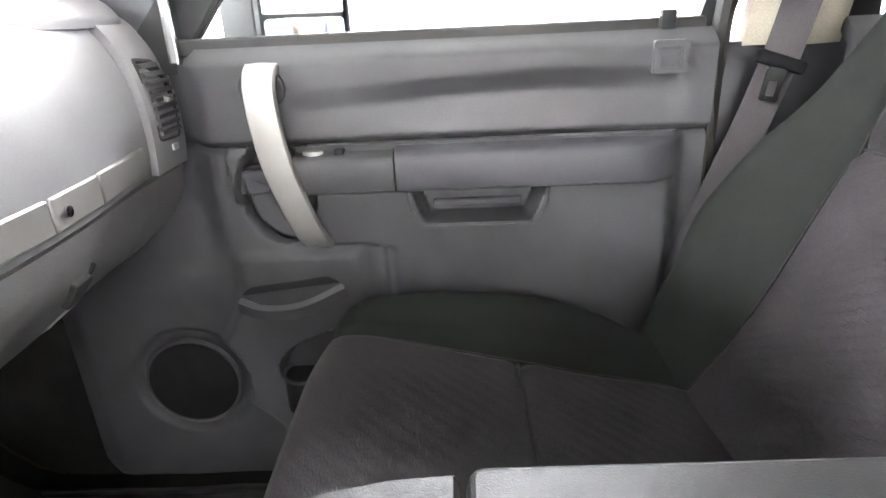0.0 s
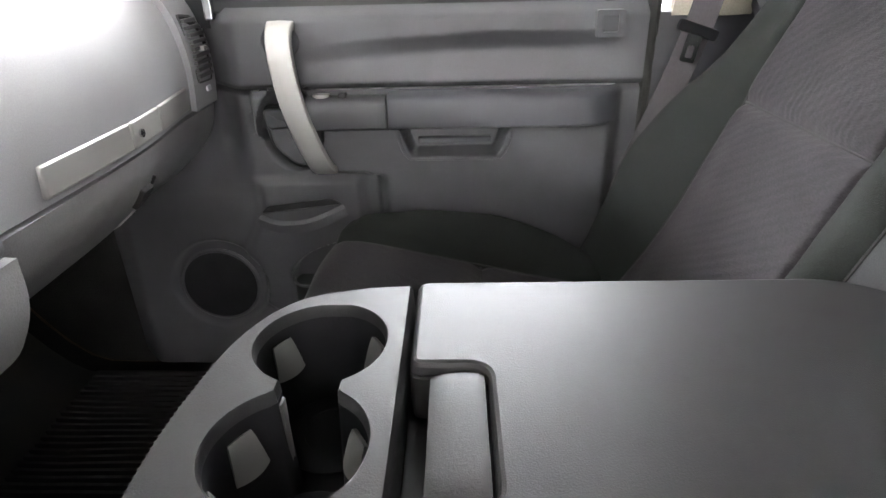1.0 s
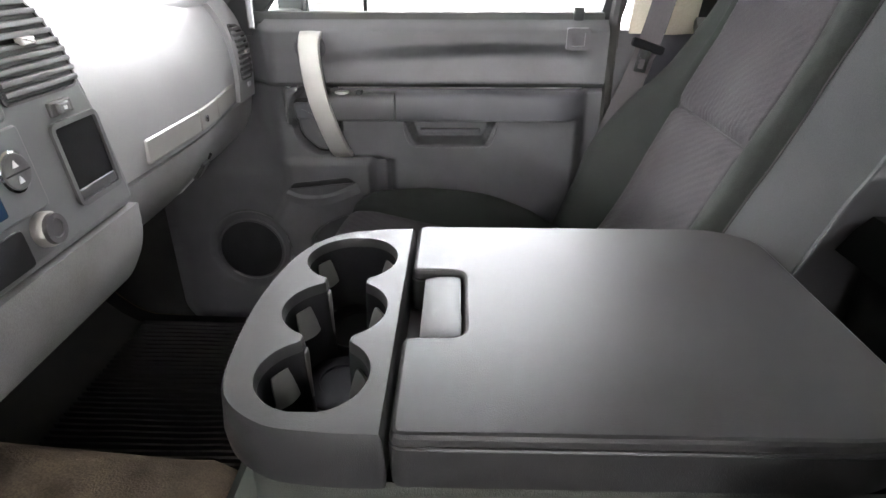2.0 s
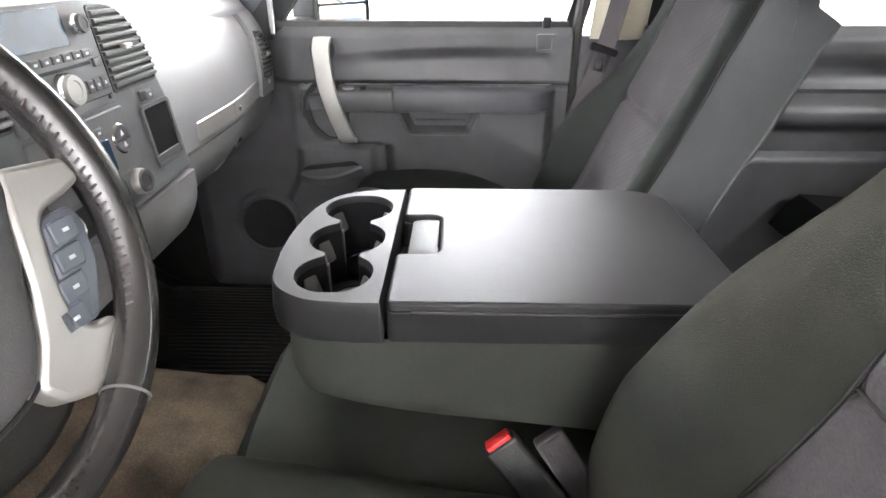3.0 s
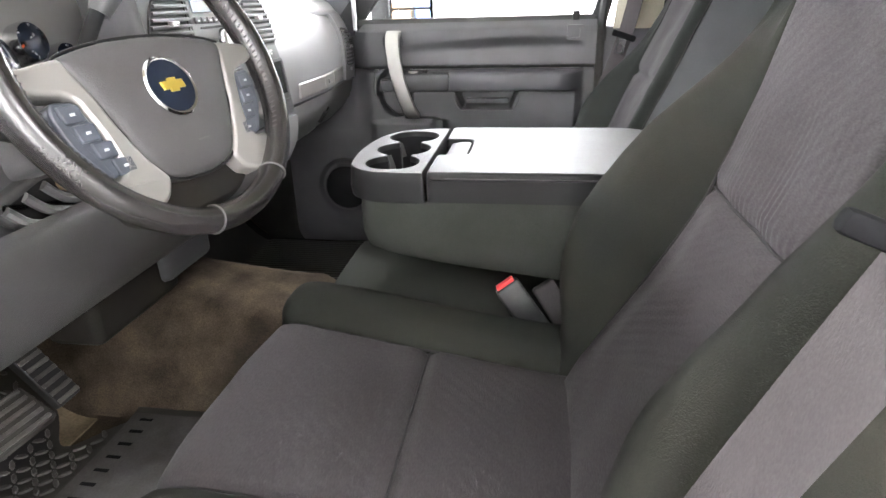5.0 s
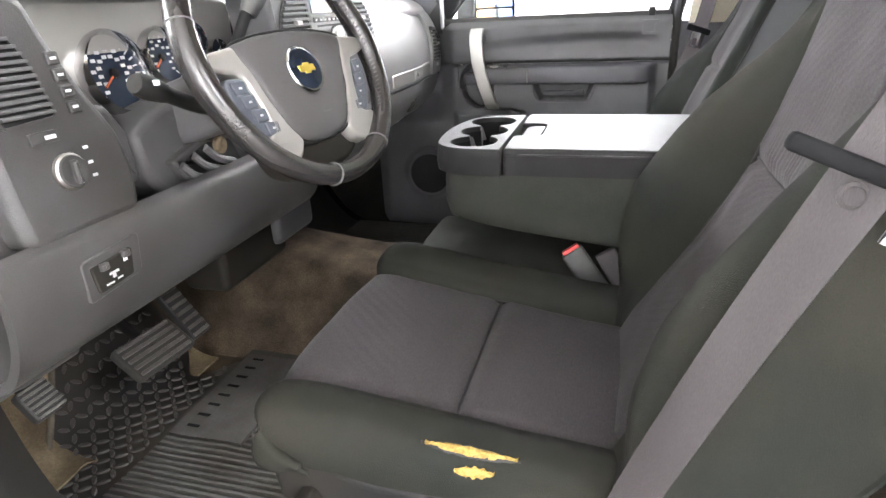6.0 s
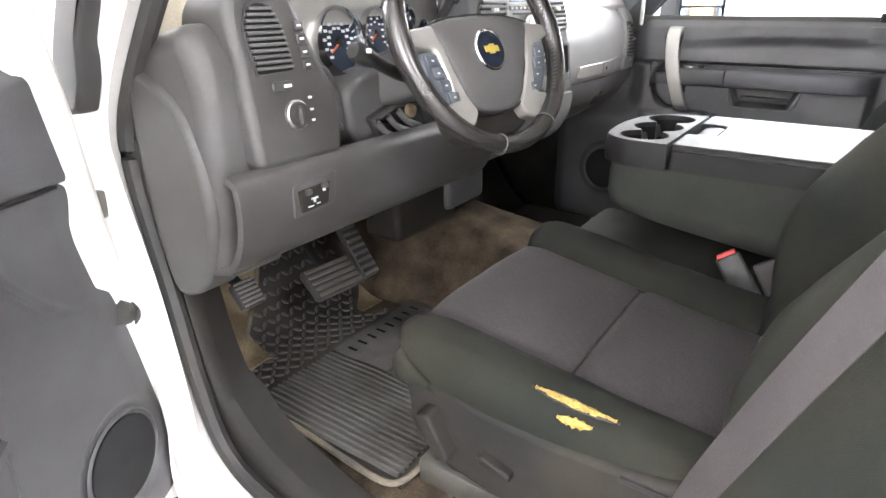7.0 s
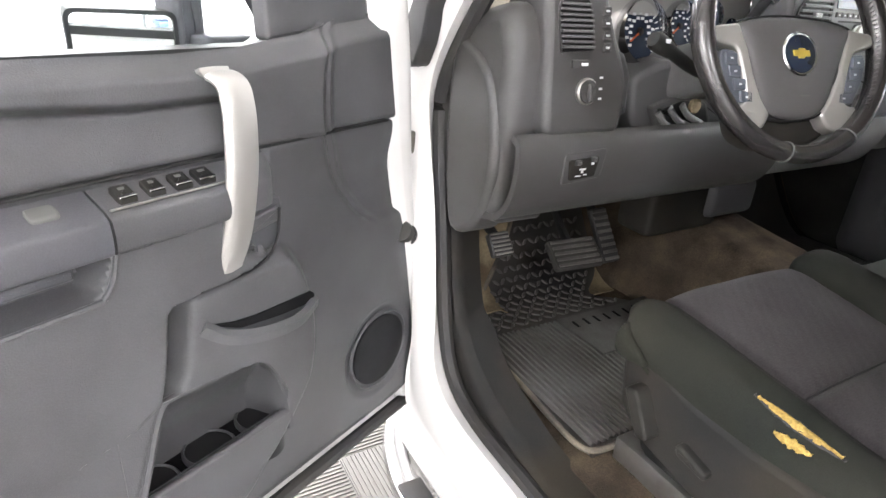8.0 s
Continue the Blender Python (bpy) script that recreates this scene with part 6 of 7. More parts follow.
part("cluster_foot", plate(rounded([(-0.735, 1.36), (-0.668, 1.355), (-0.672, 1.425), (-0.70, 1.47), (-0.75, 1.47)], 0.012), FACE, -0.52, -0.436, 0.01), M_TRIM, dash, "grey filler beside the column")
tray = rounded([(-0.634, 1.374), (-0.560, 1.396), (-0.487, 1.390), (-0.452, 1.326), (-0.565, 1.316), (-0.606, 1.333)], [0.008, 0.01, 0.012, 0.02, 0.03, 0.02], 5)
part("column_tray", plate(tray, FACE, -0.45, -0.408, 0.006), M_DASH_DARK, colm, "dark tilt tray under the column")
# flat black sheet on the tray's face, standing for shade in its hollow
part("tray_hollow", plate(inset(tray, 0.010), FACE, -0.43, -0.4072, 0.0005), M_BLACK, colm, "black sheet for the shaded hollow of the tray")
part("ignition", lathe([(0, 0), (0.013, 0), (0.014, 0.010), (0.010, 0.013), (0, 0.011)], basis((-0.409, -0.527, 1.376), (0, 1, 0), (0, 0, 1), (1, 0, 0)), 20), M_TAN, colm, "worn metal ignition barrel")
for dy, dz in ((0.0, 0.0), (0.030, 0.008), (0.060, 0.014)):
    part("tray_ridge", tube([(-0.406, -0.622 + dy, 1.366 + dz), (-0.402, -0.598 + dy, 1.343 + dz), (-0.405, -0.555 + dy, 1.327 + dz)], 0.0065, 8, 14), M_TRIM, colm)
# black strip in place of the shade under the column
part("tray_gap", sweep([Vector(p) for p in smooth_line([(-0.402, -0.625, 1.326), (-0.392, -0.56, 1.309), (-0.390, -0.49, 1.311), (-0.396, -0.42, 1.330)], 20)], [(-0.004, -0.006), (0.004, -0.006), (0.004, 0.006), (-0.004, 0.006)]), M_BLACK, colm, "black strip for the shaded gap under the column")
part("gap_lip", tube([(-0.394, -0.635, 1.318), (-0.380, -0.56, 1.295), (-0.378, -0.48, 1.297), (-0.388, -0.40, 1.318)], 0.0055, 8, 20), M_TAN, colm, "dusty lip of the knee panel")
stalk = part("signal_stalk", sweep([(-0.365, -0.565, 1.44), (-0.36, -0.62, 1.455), (-0.352, -0.68, 1.478), (-0.348, -0.722, 1.494)], circle(0, 0, 0.011, n=12), n=14), M_SHIELD, colm, "dark turn signal stalk")
part("stalk_knob", lathe([(0, -0.022), (0.013, -0.022), (0.0155, 0.0), (0.0155, 0.018), (0.012, 0.026), (0, 0.027)], Matrix.Translation((-0.349, -0.712, 1.49)) @ Vector((0, -0.9, 0.36)).to_track_quat("Z", "Y").to_matrix().to_4x4(), 20), M_SHIELD, stalk, "dark stalk end with pale print")
part("stalk_mark", box(-0.343, -0.329, -0.722, -0.716, 1.495, 1.501), M_WHITE_MARK, stalk)
shift = part("gear_lever", sweep([(-0.40, -0.50, 1.46), (-0.395, -0.46, 1.51), (-0.385, -0.42, 1.57), (-0.37, -0.385, 1.62)], circle(0, 0, 0.010, n=12), n=14), M_BLACK, colm, "dark gear lever")
part("lever_grip", lathe([(0, -0.05), (0.014, -0.05), (0.019, -0.02), (0.021, 0.03), (0.017, 0.055), (0, 0.06)], Matrix.Translation((-0.372, -0.39, 1.612)) @ Vector((0.25, 0.5, 0.83)).to_track_quat("Z", "Y").to_matrix().to_4x4(), 20), M_TRIM, shift, "grey gear lever grip")
part("grip_mark", box(-0.357, -0.353, -0.40, -0.385, 1.60, 1.606), M_WHITE_MARK, shift)

# ---- pedals and mats ----
def pedal(name, corners, parent_label, arm, mat, ribs, size=0.8, thick=0.016):
    """A pedal pad across four corners, given as (front-left, front-right, rear-right, rear-left)."""
    th = thing(name, parent_label, "pedal", "pedals")
    o = sum((Vector(c) for c in corners), Vector()) / 4
    ax = ((Vector(corners[1]) - Vector(corners[0])) + (Vector(corners[2]) - Vector(corners[3]))).normalized()
    ay = ((Vector(corners[0]) - Vector(corners[3])) + (Vector(corners[1]) - Vector(corners[2]))).normalized()
    az = ax.cross(ay).normalized()
    ay = az.cross(ax)
    w = ((Vector(corners[1]) - Vector(corners[0])).length + (Vector(corners[2]) - Vector(corners[3])).length) / 2
    h = ((Vector(corners[0]) - Vector(corners[3])).length + (Vector(corners[1]) - Vector(corners[2])).length) / 2
    w, h = w * size, h * size
    m = basis(o, ax, ay, az)
    part("pad", moved(plate(rect(-w / 2, w / 2, -h / 2, h / 2, 0.008), TOP, -thick, 0.0, 0.004), m), M_RUBBER, th, "worn black rubber pad")
    for i in range(ribs):
        b = -h / 2 + h * (i + 0.5) / ribs
        part("rib", moved(box(-w * 0.44, w * 0.44, b - h * 0.16 / ribs * 1.4, b + h * 0.16 / ribs * 1.4, -0.001, 0.004, 0.001, 1), m), mat, th)
    part("arm", sweep([o - az * 0.01] + [Vector(p) for p in arm], rounded([(-0.012, -0.006), (0.012, -0.006), (0.012, 0.006), (-0.012, 0.006)], 0.003, 2), up=(0, 1, 0.1), n=12), M_BLACK, th, "black steel pedal arm")
    return th


M_PEDAL = material("worn_pedal_rubber", (0.13, 0.125, 0.115), 0.5, dark=(0.07, 0.066, 0.06), scale=18, grain=0.3, grain_scale=250)
pedal("brake_pedal", [(-0.690, -0.590, 0.985), (-0.668, -0.440, 0.990), (-0.600, -0.470, 0.940), (-0.622, -0.620, 0.935)], "wide worn rubber brake pedal", [(-0.76, -0.50, 1.00), (-0.90, -0.50, 1.18)], M_PEDAL, 5, 0.92)
pedal("accelerator_pedal", [(-0.745, -0.415, 1.035), (-0.745, -0.355, 1.035), (-0.648, -0.350, 0.902), (-0.648, -0.410, 0.902)], "narrow worn accelerator pedal", [(-0.79, -0.38, 1.04), (-0.92, -0.38, 1.18)], M_PEDAL, 8, 0.92)
pedal("parking_pedal", [(-0.600, -0.845, 1.082), (-0.600, -0.785, 1.082), (-0.560, -0.785, 1.032), (-0.560, -0.845, 1.032)], "small ribbed parking brake pedal", [(-0.64, -0.81, 1.07), (-0.75, -0.82, 1.10), (-0.85, -0.82, 1.18)], M_PEDAL, 6, 0.85)
# insulation showing behind the pedals
def ins(u, v):
    x, y = -1.10 + 0.37 * u, -0.855 + 0.59 * v
    lump = 0.5 + 0.5 * noise.noise(Vector((x * 9, y * 9, 4)))
    free = max(step((-0.925 - x) / 0.05), step((-0.635 - y) / 0.06))
    return (x, y, floor_z(x, y) + 0.006 + 0.045 * lump * free)


structure("trim_insulation", sheet(ins, 40, 60, 0.004), M_TAN, "dusty tan insulation round the pedals", "insulation")
part("console_duct", box(-0.72, -0.60, -0.335, -0.06, 0.985, 1.2, 0.02, 3), M_SILL, dash, "grey duct under the dash")
part("lower_duct", box(-0.74, -0.58, -0.13, 0.06, 1.02, 1.12, 0.02, 3), M_PANEL, dash, "pale grey floor duct")

mat = thing("driver_floor_mat", "black rubber floor mat with ribs and tread plate", "floor mat", "floor mats")


def mat_z(x, y):
    return floor_z(x, y) + 0.012


def mat_sheet(x0, x1, y0, y1, nx, ny, lift=0.0, slant=0.0):
    return sheet(lambda u, v: (x0 + (x1 - x0) * u + slant * v, y0 + (y1 - y0) * v, mat_z(x0 + (x1 - x0) * u + slant * v, y0 + (y1 - y0) * v) + lift), nx, ny, 0.008)


MY0, MY1 = -0.808, -0.238
MX = -0.645      # joint between the tread plate and the ribs


def tread_left(x):
    """The tread plate's edge towards the door."""
    return warp([(-1.05, -0.40), (-0.91, -0.55), (-0.79, -0.715), (-0.70, -0.792), (MX, -0.808)], x)


def tread_plate(u, v):
    x = -0.97 + (MX - 0.002 + 0.97) * u
    y0 = tread_left(x)
    y1 = -0.26 - 0.10 * math.exp(-((x + 0.73) / 0.06) ** 2)
    return (x, y0 + (y1 - y0) * v, mat_z(x, y0 + (y1 - y0) * v))


M_TREAD = material("worn_tread_rubber", (0.115, 0.112, 0.108), 0.5, dark=(0.06, 0.055, 0.048), scale=7, detail=8, grain=0.3, grain_scale=300, rough_var=0.1)
M_HEEL = material("worn_heel_rubber", (0.095, 0.092, 0.088), 0.6, dark=(0.06, 0.055, 0.048), scale=22, detail=8, grain=0.5, grain_scale=260, rough_var=0.12)
M_DUST = material("dusty_rubber_edge", (0.2, 0.17, 0.125), 0.8, dark=(0.06, 0.055, 0.048), scale=9, grain=0.4, grain_scale=250)
part("mat_front", sheet(tread_plate, 30, 30, 0.008), M_MAT, mat, "tread plate part of the mat")
part("mat_rear", mat_sheet(MX, -0.228, MY0, MY1, 20, 20), M_MAT, mat, "ribbed part of the mat")
# tread bars: pointed, worn pale on top
bar = loft([[(a * (1 - k), b * (1 - 0.6 * k), z) for a, b in rounded([(-0.0135, 0), (-0.006, -0.0044), (0.006, -0.0044), (0.0135, 0), (0.006, 0.0044), (-0.006, 0.0044)], 0.002, 2)] for k, z in ((0.0, -0.002), (0.1, 0.0022), (0.35, 0.0036))])
me = bpy.data.meshes.new("tread")
bar.to_mesh(me)
bar.free()
me.materials.append(M_TREAD)
for i in range(15):
    for j in range(26):
        x, y = -0.958 + i * 0.0220, MY0 + 0.016 + j * 0.0226
        if y > -0.275 - 0.10 * math.exp(-((x + 0.73) / 0.06) ** 2) or y < tread_left(x) + 0.012 or x > MX - 0.012:
            continue
        e = 0.004
        slope = math.atan2(mat_z(x + e, y) - mat_z(x - e, y), 2 * e)
        ob = new("tread", me)
        ob.parent = mat
        turn = radians(45 if (i + j) % 2 else -45)
        ob.matrix_basis = Matrix.Translation((x, y, mat_z(x, y) + 0.001)) @ Matrix.Rotation(-slope, 4, "Y") @ Matrix.Rotation(turn, 4, "Z")
for j in range(33):
    y = MY0 + 0.016 + j * 0.0148
    x1 = -0.245
    x0 = MX + 0.006 if y < -0.565 else -0.462
    path = [(x0 + (x1 - x0) * i / 8, y, mat_z(x0 + (x1 - x0) * i / 8, y) + 0.0045) for i in range(9)]
    part("rib", sweep(path, [(-0.0044, -0.005), (0.0044, -0.005), (0.0030, 0.005), (-0.0030, 0.005)]), M_TREAD, mat)
part("heel_pad", mat_sheet(MX + 0.002, -0.470, -0.556, -0.255, 8, 10, 0.007), M_HEEL, mat, "raised heel pad")
for i in range(8):
    y = -0.525 + i * 0.036
    # raised dark bars stand for the shade in the slots
    part("heel_slot", moved(box(-0.015, 0.015, -0.0045, 0.0045, 0, 0.0016, 0.0007, 1), Matrix.Translation((MX + 0.040, y, mat_z(MX + 0.04, y) + 0.006))), M_WELL, mat, "dark bar for a shaded slot in the heel pad")
edge = [(x, tread_left(x)) for x in (-0.97, -0.91, -0.85, -0.79, -0.74, -0.70)] + [(MX, MY0 - 0.002), (-0.54, MY0 + 0.004), (-0.44, MY0), (-0.33, MY0 - 0.010), (-0.26, MY0 - 0.010), (-0.232, MY0 + 0.012), (-0.226, MY0 + 0.08), (-0.226, -0.5), (-0.226, MY1)]
path = smooth_line([(x, y, mat_z(x, y) + 0.003) for x, y in edge], 80)
part("mat_rim", sweep(path, circle(0, 0, 0.0065, n=8)), M_DUST, mat, "dusty raised mat rim")

pm = thing("passenger_floor_mat", "black ribbed rubber floor mat in the passenger footwell", "floor mat", "floor mats")
part("mat_base", sheet(lambda u, v: (-0.98 + 0.66 * u, 0.24 + 0.50 * v, mat_z(-0.98 + 0.66 * u, 0.24 + 0.50 * v)), 20, 12, 0.008), M_RUBBER, pm)
for j in range(30):
    y = 0.255 + j * 0.0165
    path = [(-0.76 + 0.43 * i / 6, y, mat_z(-0.76 + 0.43 * i / 6, y) + 0.004) for i in range(7)]
    part("rib", sweep(path, [(-0.0045, -0.004), (0.0045, -0.004), (0.003, 0.005), (-0.003, 0.005)]), M_RUBBER, pm)
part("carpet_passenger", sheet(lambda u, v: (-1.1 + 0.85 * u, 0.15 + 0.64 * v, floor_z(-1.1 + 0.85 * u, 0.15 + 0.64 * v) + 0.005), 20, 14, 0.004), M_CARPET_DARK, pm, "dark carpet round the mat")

# ---- seat fittings ----
# torn cloth with foam
def tear(s0, s1, t0, t1, wob, lift, mat, name, label):
    def f(u, v):
        s = s0 + (s1 - s0) * u
        w = math.sin(math.pi * u) ** 0.7 * (1 + wob * noise.noise(Vector((u * 9, 1, 2))))
        t = (t0 + t1) / 2 + (t1 - t0) * (v - 0.5) * w + 0.012 * (u - 0.5)
        return CF(s, t, lift + 0.003 * math.sin(math.pi * v) + 0.0015 * noise.noise(Vector((u * 20, v * 6, 1))))
    return part(name, moved(sheet(f, 40, 8, 0.003), MC_D), mat, SEAT_D, label)


tear(0.735, 0.845, 0.203, 0.226, 0.1, 0.001, M_FOAM, "foam_tear", "yellow foam in a long tear")
tear(0.730, 0.849, 0.198, 0.231, 0.1, -0.0005, M_BLACK, "tear_edge", "frayed dark edge of the tear")
tear(0.775, 0.822, 0.155, 0.183, 0.35, 0.001, M_FOAM, "foam_hole", "yellow foam in a worn hole")

# power seat switches
def on_shield(a, b, d):
    return MC_D @ Vector((a, -0.277 - d, b))


for poly, nm, lb, dep in ((rounded([(-0.158, 0.99), (-0.132, 0.997), (-0.092, 0.925), (-0.116, 0.916)], 0.01), "tilt_lever", "dark seat adjuster lever", 0.03),
                          (rounded([(-0.055, 0.947), (-0.045, 0.951), (0.004, 0.938), (0.002, 0.923), (-0.05, 0.931)], 0.006), "slide_switch", "dark seat slide switch", 0.016),
                          (rounded([(0.04, 0.905), (0.16, 0.90), (0.16, 0.887), (0.04, 0.888)], 0.004), "shield_rib", "", 0.006)):
    part(nm, plate(poly, on_shield, -0.004, dep, 0.005), M_SHIELD, SEAT_D, lb)
part("belt_slot", plate(rect(0.15, 0.22, 1.002, 1.010, 0.003), on_shield, -0.004, 0.004, 0.001), M_BLACK, SEAT_D, "dark belt slot")

# buckles between the seats
M_BUCKLE = material("scuffed_buckle_plastic", (0.036, 0.038, 0.036), 0.5, dark=(0.014, 0.014, 0.014), scale=30, detail=8, grain=0.3, grain_scale=400, rough_var=0.1)
def buckle(name, base, top, w, d, mat, label, red):
    th = thing(name, label, "buckle", "seat belt buckles")
    b, t = Vector(base), Vector(top)
    ax = (t - b).normalized()
    side = Vector((0.25, -0.97, 0)).normalized()
    side = (side - ax * side.dot(ax)).normalized()
    fw = ax.cross(side).normalized()
    m = basis(b, fw, side, ax)
    L = (t - b).length
    part("buckle_body", moved(box(-w / 2, w / 2, -d / 2, d / 2, L * 0.22, L - 0.002, 0.006, 3), m), mat, th)
    part("buckle_stem", moved(box(-w * 0.36, w * 0.36, -d * 0.3, d * 0.3, 0, L * 0.45, 0.004, 2), m), M_BLACK, th, "black buckle stem")
    if red:
        part("release_button", moved(box(-w * 0.38, w * 0.38, -d * 0.36, d * 0.36, L - 0.006, L + 0.004, 0.002, 2), m), M_RED, th, "red release button")
    return th


buckle("driver_buckle", (0.250, -0.222, 0.950), (0.146, -0.212, 1.097), 0.047, 0.026, M_BUCKLE, "black belt buckle with red release button", True)
buckle("center_buckle", (0.300, -0.205, 0.95), (0.212, -0.19, 1.09), 0.044, 0.022, M_BELT, "taupe webbing belt buckle stalk", False)

# belt guide and stop button on the driver's belt
gd = part("belt_tongue", box(-0.047, 0.047, -0.006, 0.006, -0.007, 0.007, 0.0045, 2, Matrix.Translation((0.376, -0.885, 1.455)) @ Matrix.Rotation(radians(22), 4, "Y")), M_WELL, belt_d, "black belt tongue bar")
part("tongue_rivet", lathe([(0, 0), (0.003, 0), (0.003, 0.002), (0, 0.002)], Matrix.Translation((0.40, -0.895, 1.446)) @ Matrix.Rotation(radians(90), 4, "X"), 10), M_STEEL, gd)
part("tongue_plate", box(-0.014, 0.014, -0.002, 0.002, -0.035, 0.0, 0.001, 1, Matrix.Translation((0.428, -0.885, 1.425)) @ Matrix.Rotation(radians(22), 4, "Y")), M_CHROME, gd, "chromed latch plate")
part("belt_button", lathe([(0, 0), (0.0105, 0), (0.0105, 0.003), (0.008, 0.0045), (0.007, 0.0035), (0, 0.0035)], Matrix.Translation((0.382, -0.8785, 1.431)) @ Matrix.Rotation(radians(90), 4, "X"), 20), M_BELT, belt_d, "round stop button")
gp = part("belt_tongue", box(-0.036, 0.036, -0.007, 0.007, -0.009, 0.009, 0.005, 2, Matrix.Translation((0.452, 0.752, 1.462)) @ Matrix.Rotation(radians(18), 4, "Y")), M_WELL, belt_p, "black belt tongue bar")
part("tongue_plate", moved(ring_plate(rect(-0.013, 0.013, -0.045, 0.0, 0.004), rect(-0.006, 0.006, -0.038, -0.018, 0.002), lambda a, b, d: (a, d, b), -0.0015, 0.0015), Matrix.Translation((0.447, 0.748, 1.455)) @ Matrix.Rotation(radians(10), 4, "Y")), M_CHROME, gp, "chromed latch plate")

# ---- mirrors ----
def side_mirror(name, at_p, out, facing, w, h, arm_from, label, arms=True, rim=0.01, low=0.084):
    th = thing(name, label, "mirror", "door mirrors")
    o = Vector(at_p)
    f = Vector(facing).normalized()
    sx = Vector((0, 0, 1)).cross(f).normalized()
    m = basis(o, sx, (0, 0, 1), f)
    part("housing", moved(plate(rect(-w / 2, w / 2, -h / 2, h / 2, 0.014), TOP, -0.10, 0.0, 0.012), m), M_BLACK, th, "black mirror housing")
    part("mirror_rim", moved(ring_plate(rect(-w / 2, w / 2, -h / 2, h / 2, 0.014), rect(-w / 2 + rim, w / 2 - rim, -h / 2 + rim, h / 2 - rim, 0.012), TOP, -0.005, 0.008), m), M_BLACK, th)
    part("mirror_glass", moved(plate(rect(-w / 2 + rim, w / 2 - rim, -h / 2 + low + 0.006, h / 2 - rim, 0.012), TOP, -0.002, 0.003, 0.001), m), M_MIRROR, th, "flat mirror glass")
    part("wide_glass", moved(plate(rect(-w / 2 + 0.01, w / 2 - 0.01, -h / 2 + 0.01, -h / 2 + low, 0.012), TOP, -0.002, 0.003, 0.001), m), M_MIRROR, th, "small convex mirror glass")
    for dz in (-0.04, 0.06) if arms else ():
        part("mirror_arm", sweep([Vector(arm_from) + Vector((0, 0, dz)), (Vector(arm_from) + o) / 2 + Vector((0, 0, dz + 0.01)), o - f * 0.05 + Vector((0, 0, dz))], circle(0, 0, 0.022, n=10), n=8), M_BLACK, th, "black mirror arm")
    return th


mq = side_mirror("passenger_mirror", (-0.25, 1.04, 1.585), 1, (0.80, -0.60, 0.0), 0.205, 0.31, (-0.46, 0.90, 1.55), "black folding towing mirror outside the passenger window", False, 0.006, 0.117)
part("mirror_post", plate(rect(-0.374, -0.322, 1.43, 1.74, 0.01), at_passenger, -0.26, -0.20, 0.01), M_DASH_DARK, mq, "dark upright of the towing mirror")
part("mirror_foot", plate(rounded([(-0.46, 1.45), (-0.325, 1.45), (-0.318, 1.519), (-0.452, 1.516)], 0.01), at_passenger, -0.22, -0.12, 0.01), M_DASH_DARK, mq, "dark foot of the towing mirror")


mp = Vector(on_leaf(0.41, 1.378, -0.17))
md = side_mirror("driver_mirror", mp, -1, (0.97, 0.05, 0.0), 0.135, 0.24, on_leaf(0.243, 1.44, -0.10), "black folding towing mirror on the open door", False, 0.005)
part("mirror_post", plate(rect(0.302, 0.348, 1.36, 1.667, 0.01), on_leaf, -0.19, -0.14, 0.01), M_PANEL_DARK, md, "dark upright of the towing mirror")
part("mirror_foot", plate(rect(0.164, 0.332, 1.412, 1.468, 0.01), on_leaf, -0.16, -0.09, 0.01), M_PANEL_DARK, md, "dark foot of the towing mirror")

# ---- door shell edges, hinges, check strap ----
hinge = thing("hinge_assembly", "white steel door hinge with two bolts", "hinge", "door hinges")
part("hinge_leaf", box(-0.022, 0.022, -0.02, 0.02, -0.035, 0.035, 0.005, 2, Matrix.Translation((-0.652, -1.005, 0.945))), M_WHITE, hinge)
part("hinge_pin", tube([(-0.63, -1.028, 0.90), (-0.63, -1.028, 0.99)], 0.009, 10), M_STEEL, hinge, "steel hinge pin")
for dz in (-0.02, 0.02):
    part("bolt", lathe([(0, 0), (0.008, 0), (0.008, 0.006), (0.005, 0.008), (0, 0.008)], Matrix.Translation((-0.655, -1.024, 0.945 + dz)) @ Matrix.Rotation(radians(90), 4, "X"), 6), M_STEEL, hinge, "hex bolt")
copy_thing(hinge, Matrix.Translation((-0.045, 0.0, 0.43)))
gasket = thing("pillar_gasket", "black rubber gasket at the foot of the front pillar", "gasket")
part("gasket_wedge", plate(rounded([(-0.672, 1.440), (-0.648, 1.414), (-0.610, 1.422), (-0.582, 1.465), (-0.566, 1.52), (-0.515, 1.590), (-0.590, 1.590), (-0.648, 1.505)], 0.010), PASS, -1.000, -1.030, 0.008), M_RUBBER, gasket)
check = thing("door_check_strap", "pale steel door check strap with its bracket", "door check")
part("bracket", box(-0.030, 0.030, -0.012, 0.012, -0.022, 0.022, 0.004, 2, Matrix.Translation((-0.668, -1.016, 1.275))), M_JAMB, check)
part("strap", box(-0.055, 0.055, -0.006, 0.006, -0.011, 0.011, 0.003, 2, Matrix.Translation((-0.640, -1.028, 1.272)) @ Matrix.Rotation(radians(-30), 4, "Z")), M_STEEL, check, "steel check strap")
latch = thing("wiring_boot", "black rubber wiring boot between door and pillar", "boot")
part("boot", sweep([(-0.67, -0.985, 1.10), (-0.645, -1.012, 1.095), (-0.615, -1.03, 1.10), (-0.595, -1.05, 1.115)], circle(0, 0, 0.021, n=12), n=12), M_RUBBER, latch)
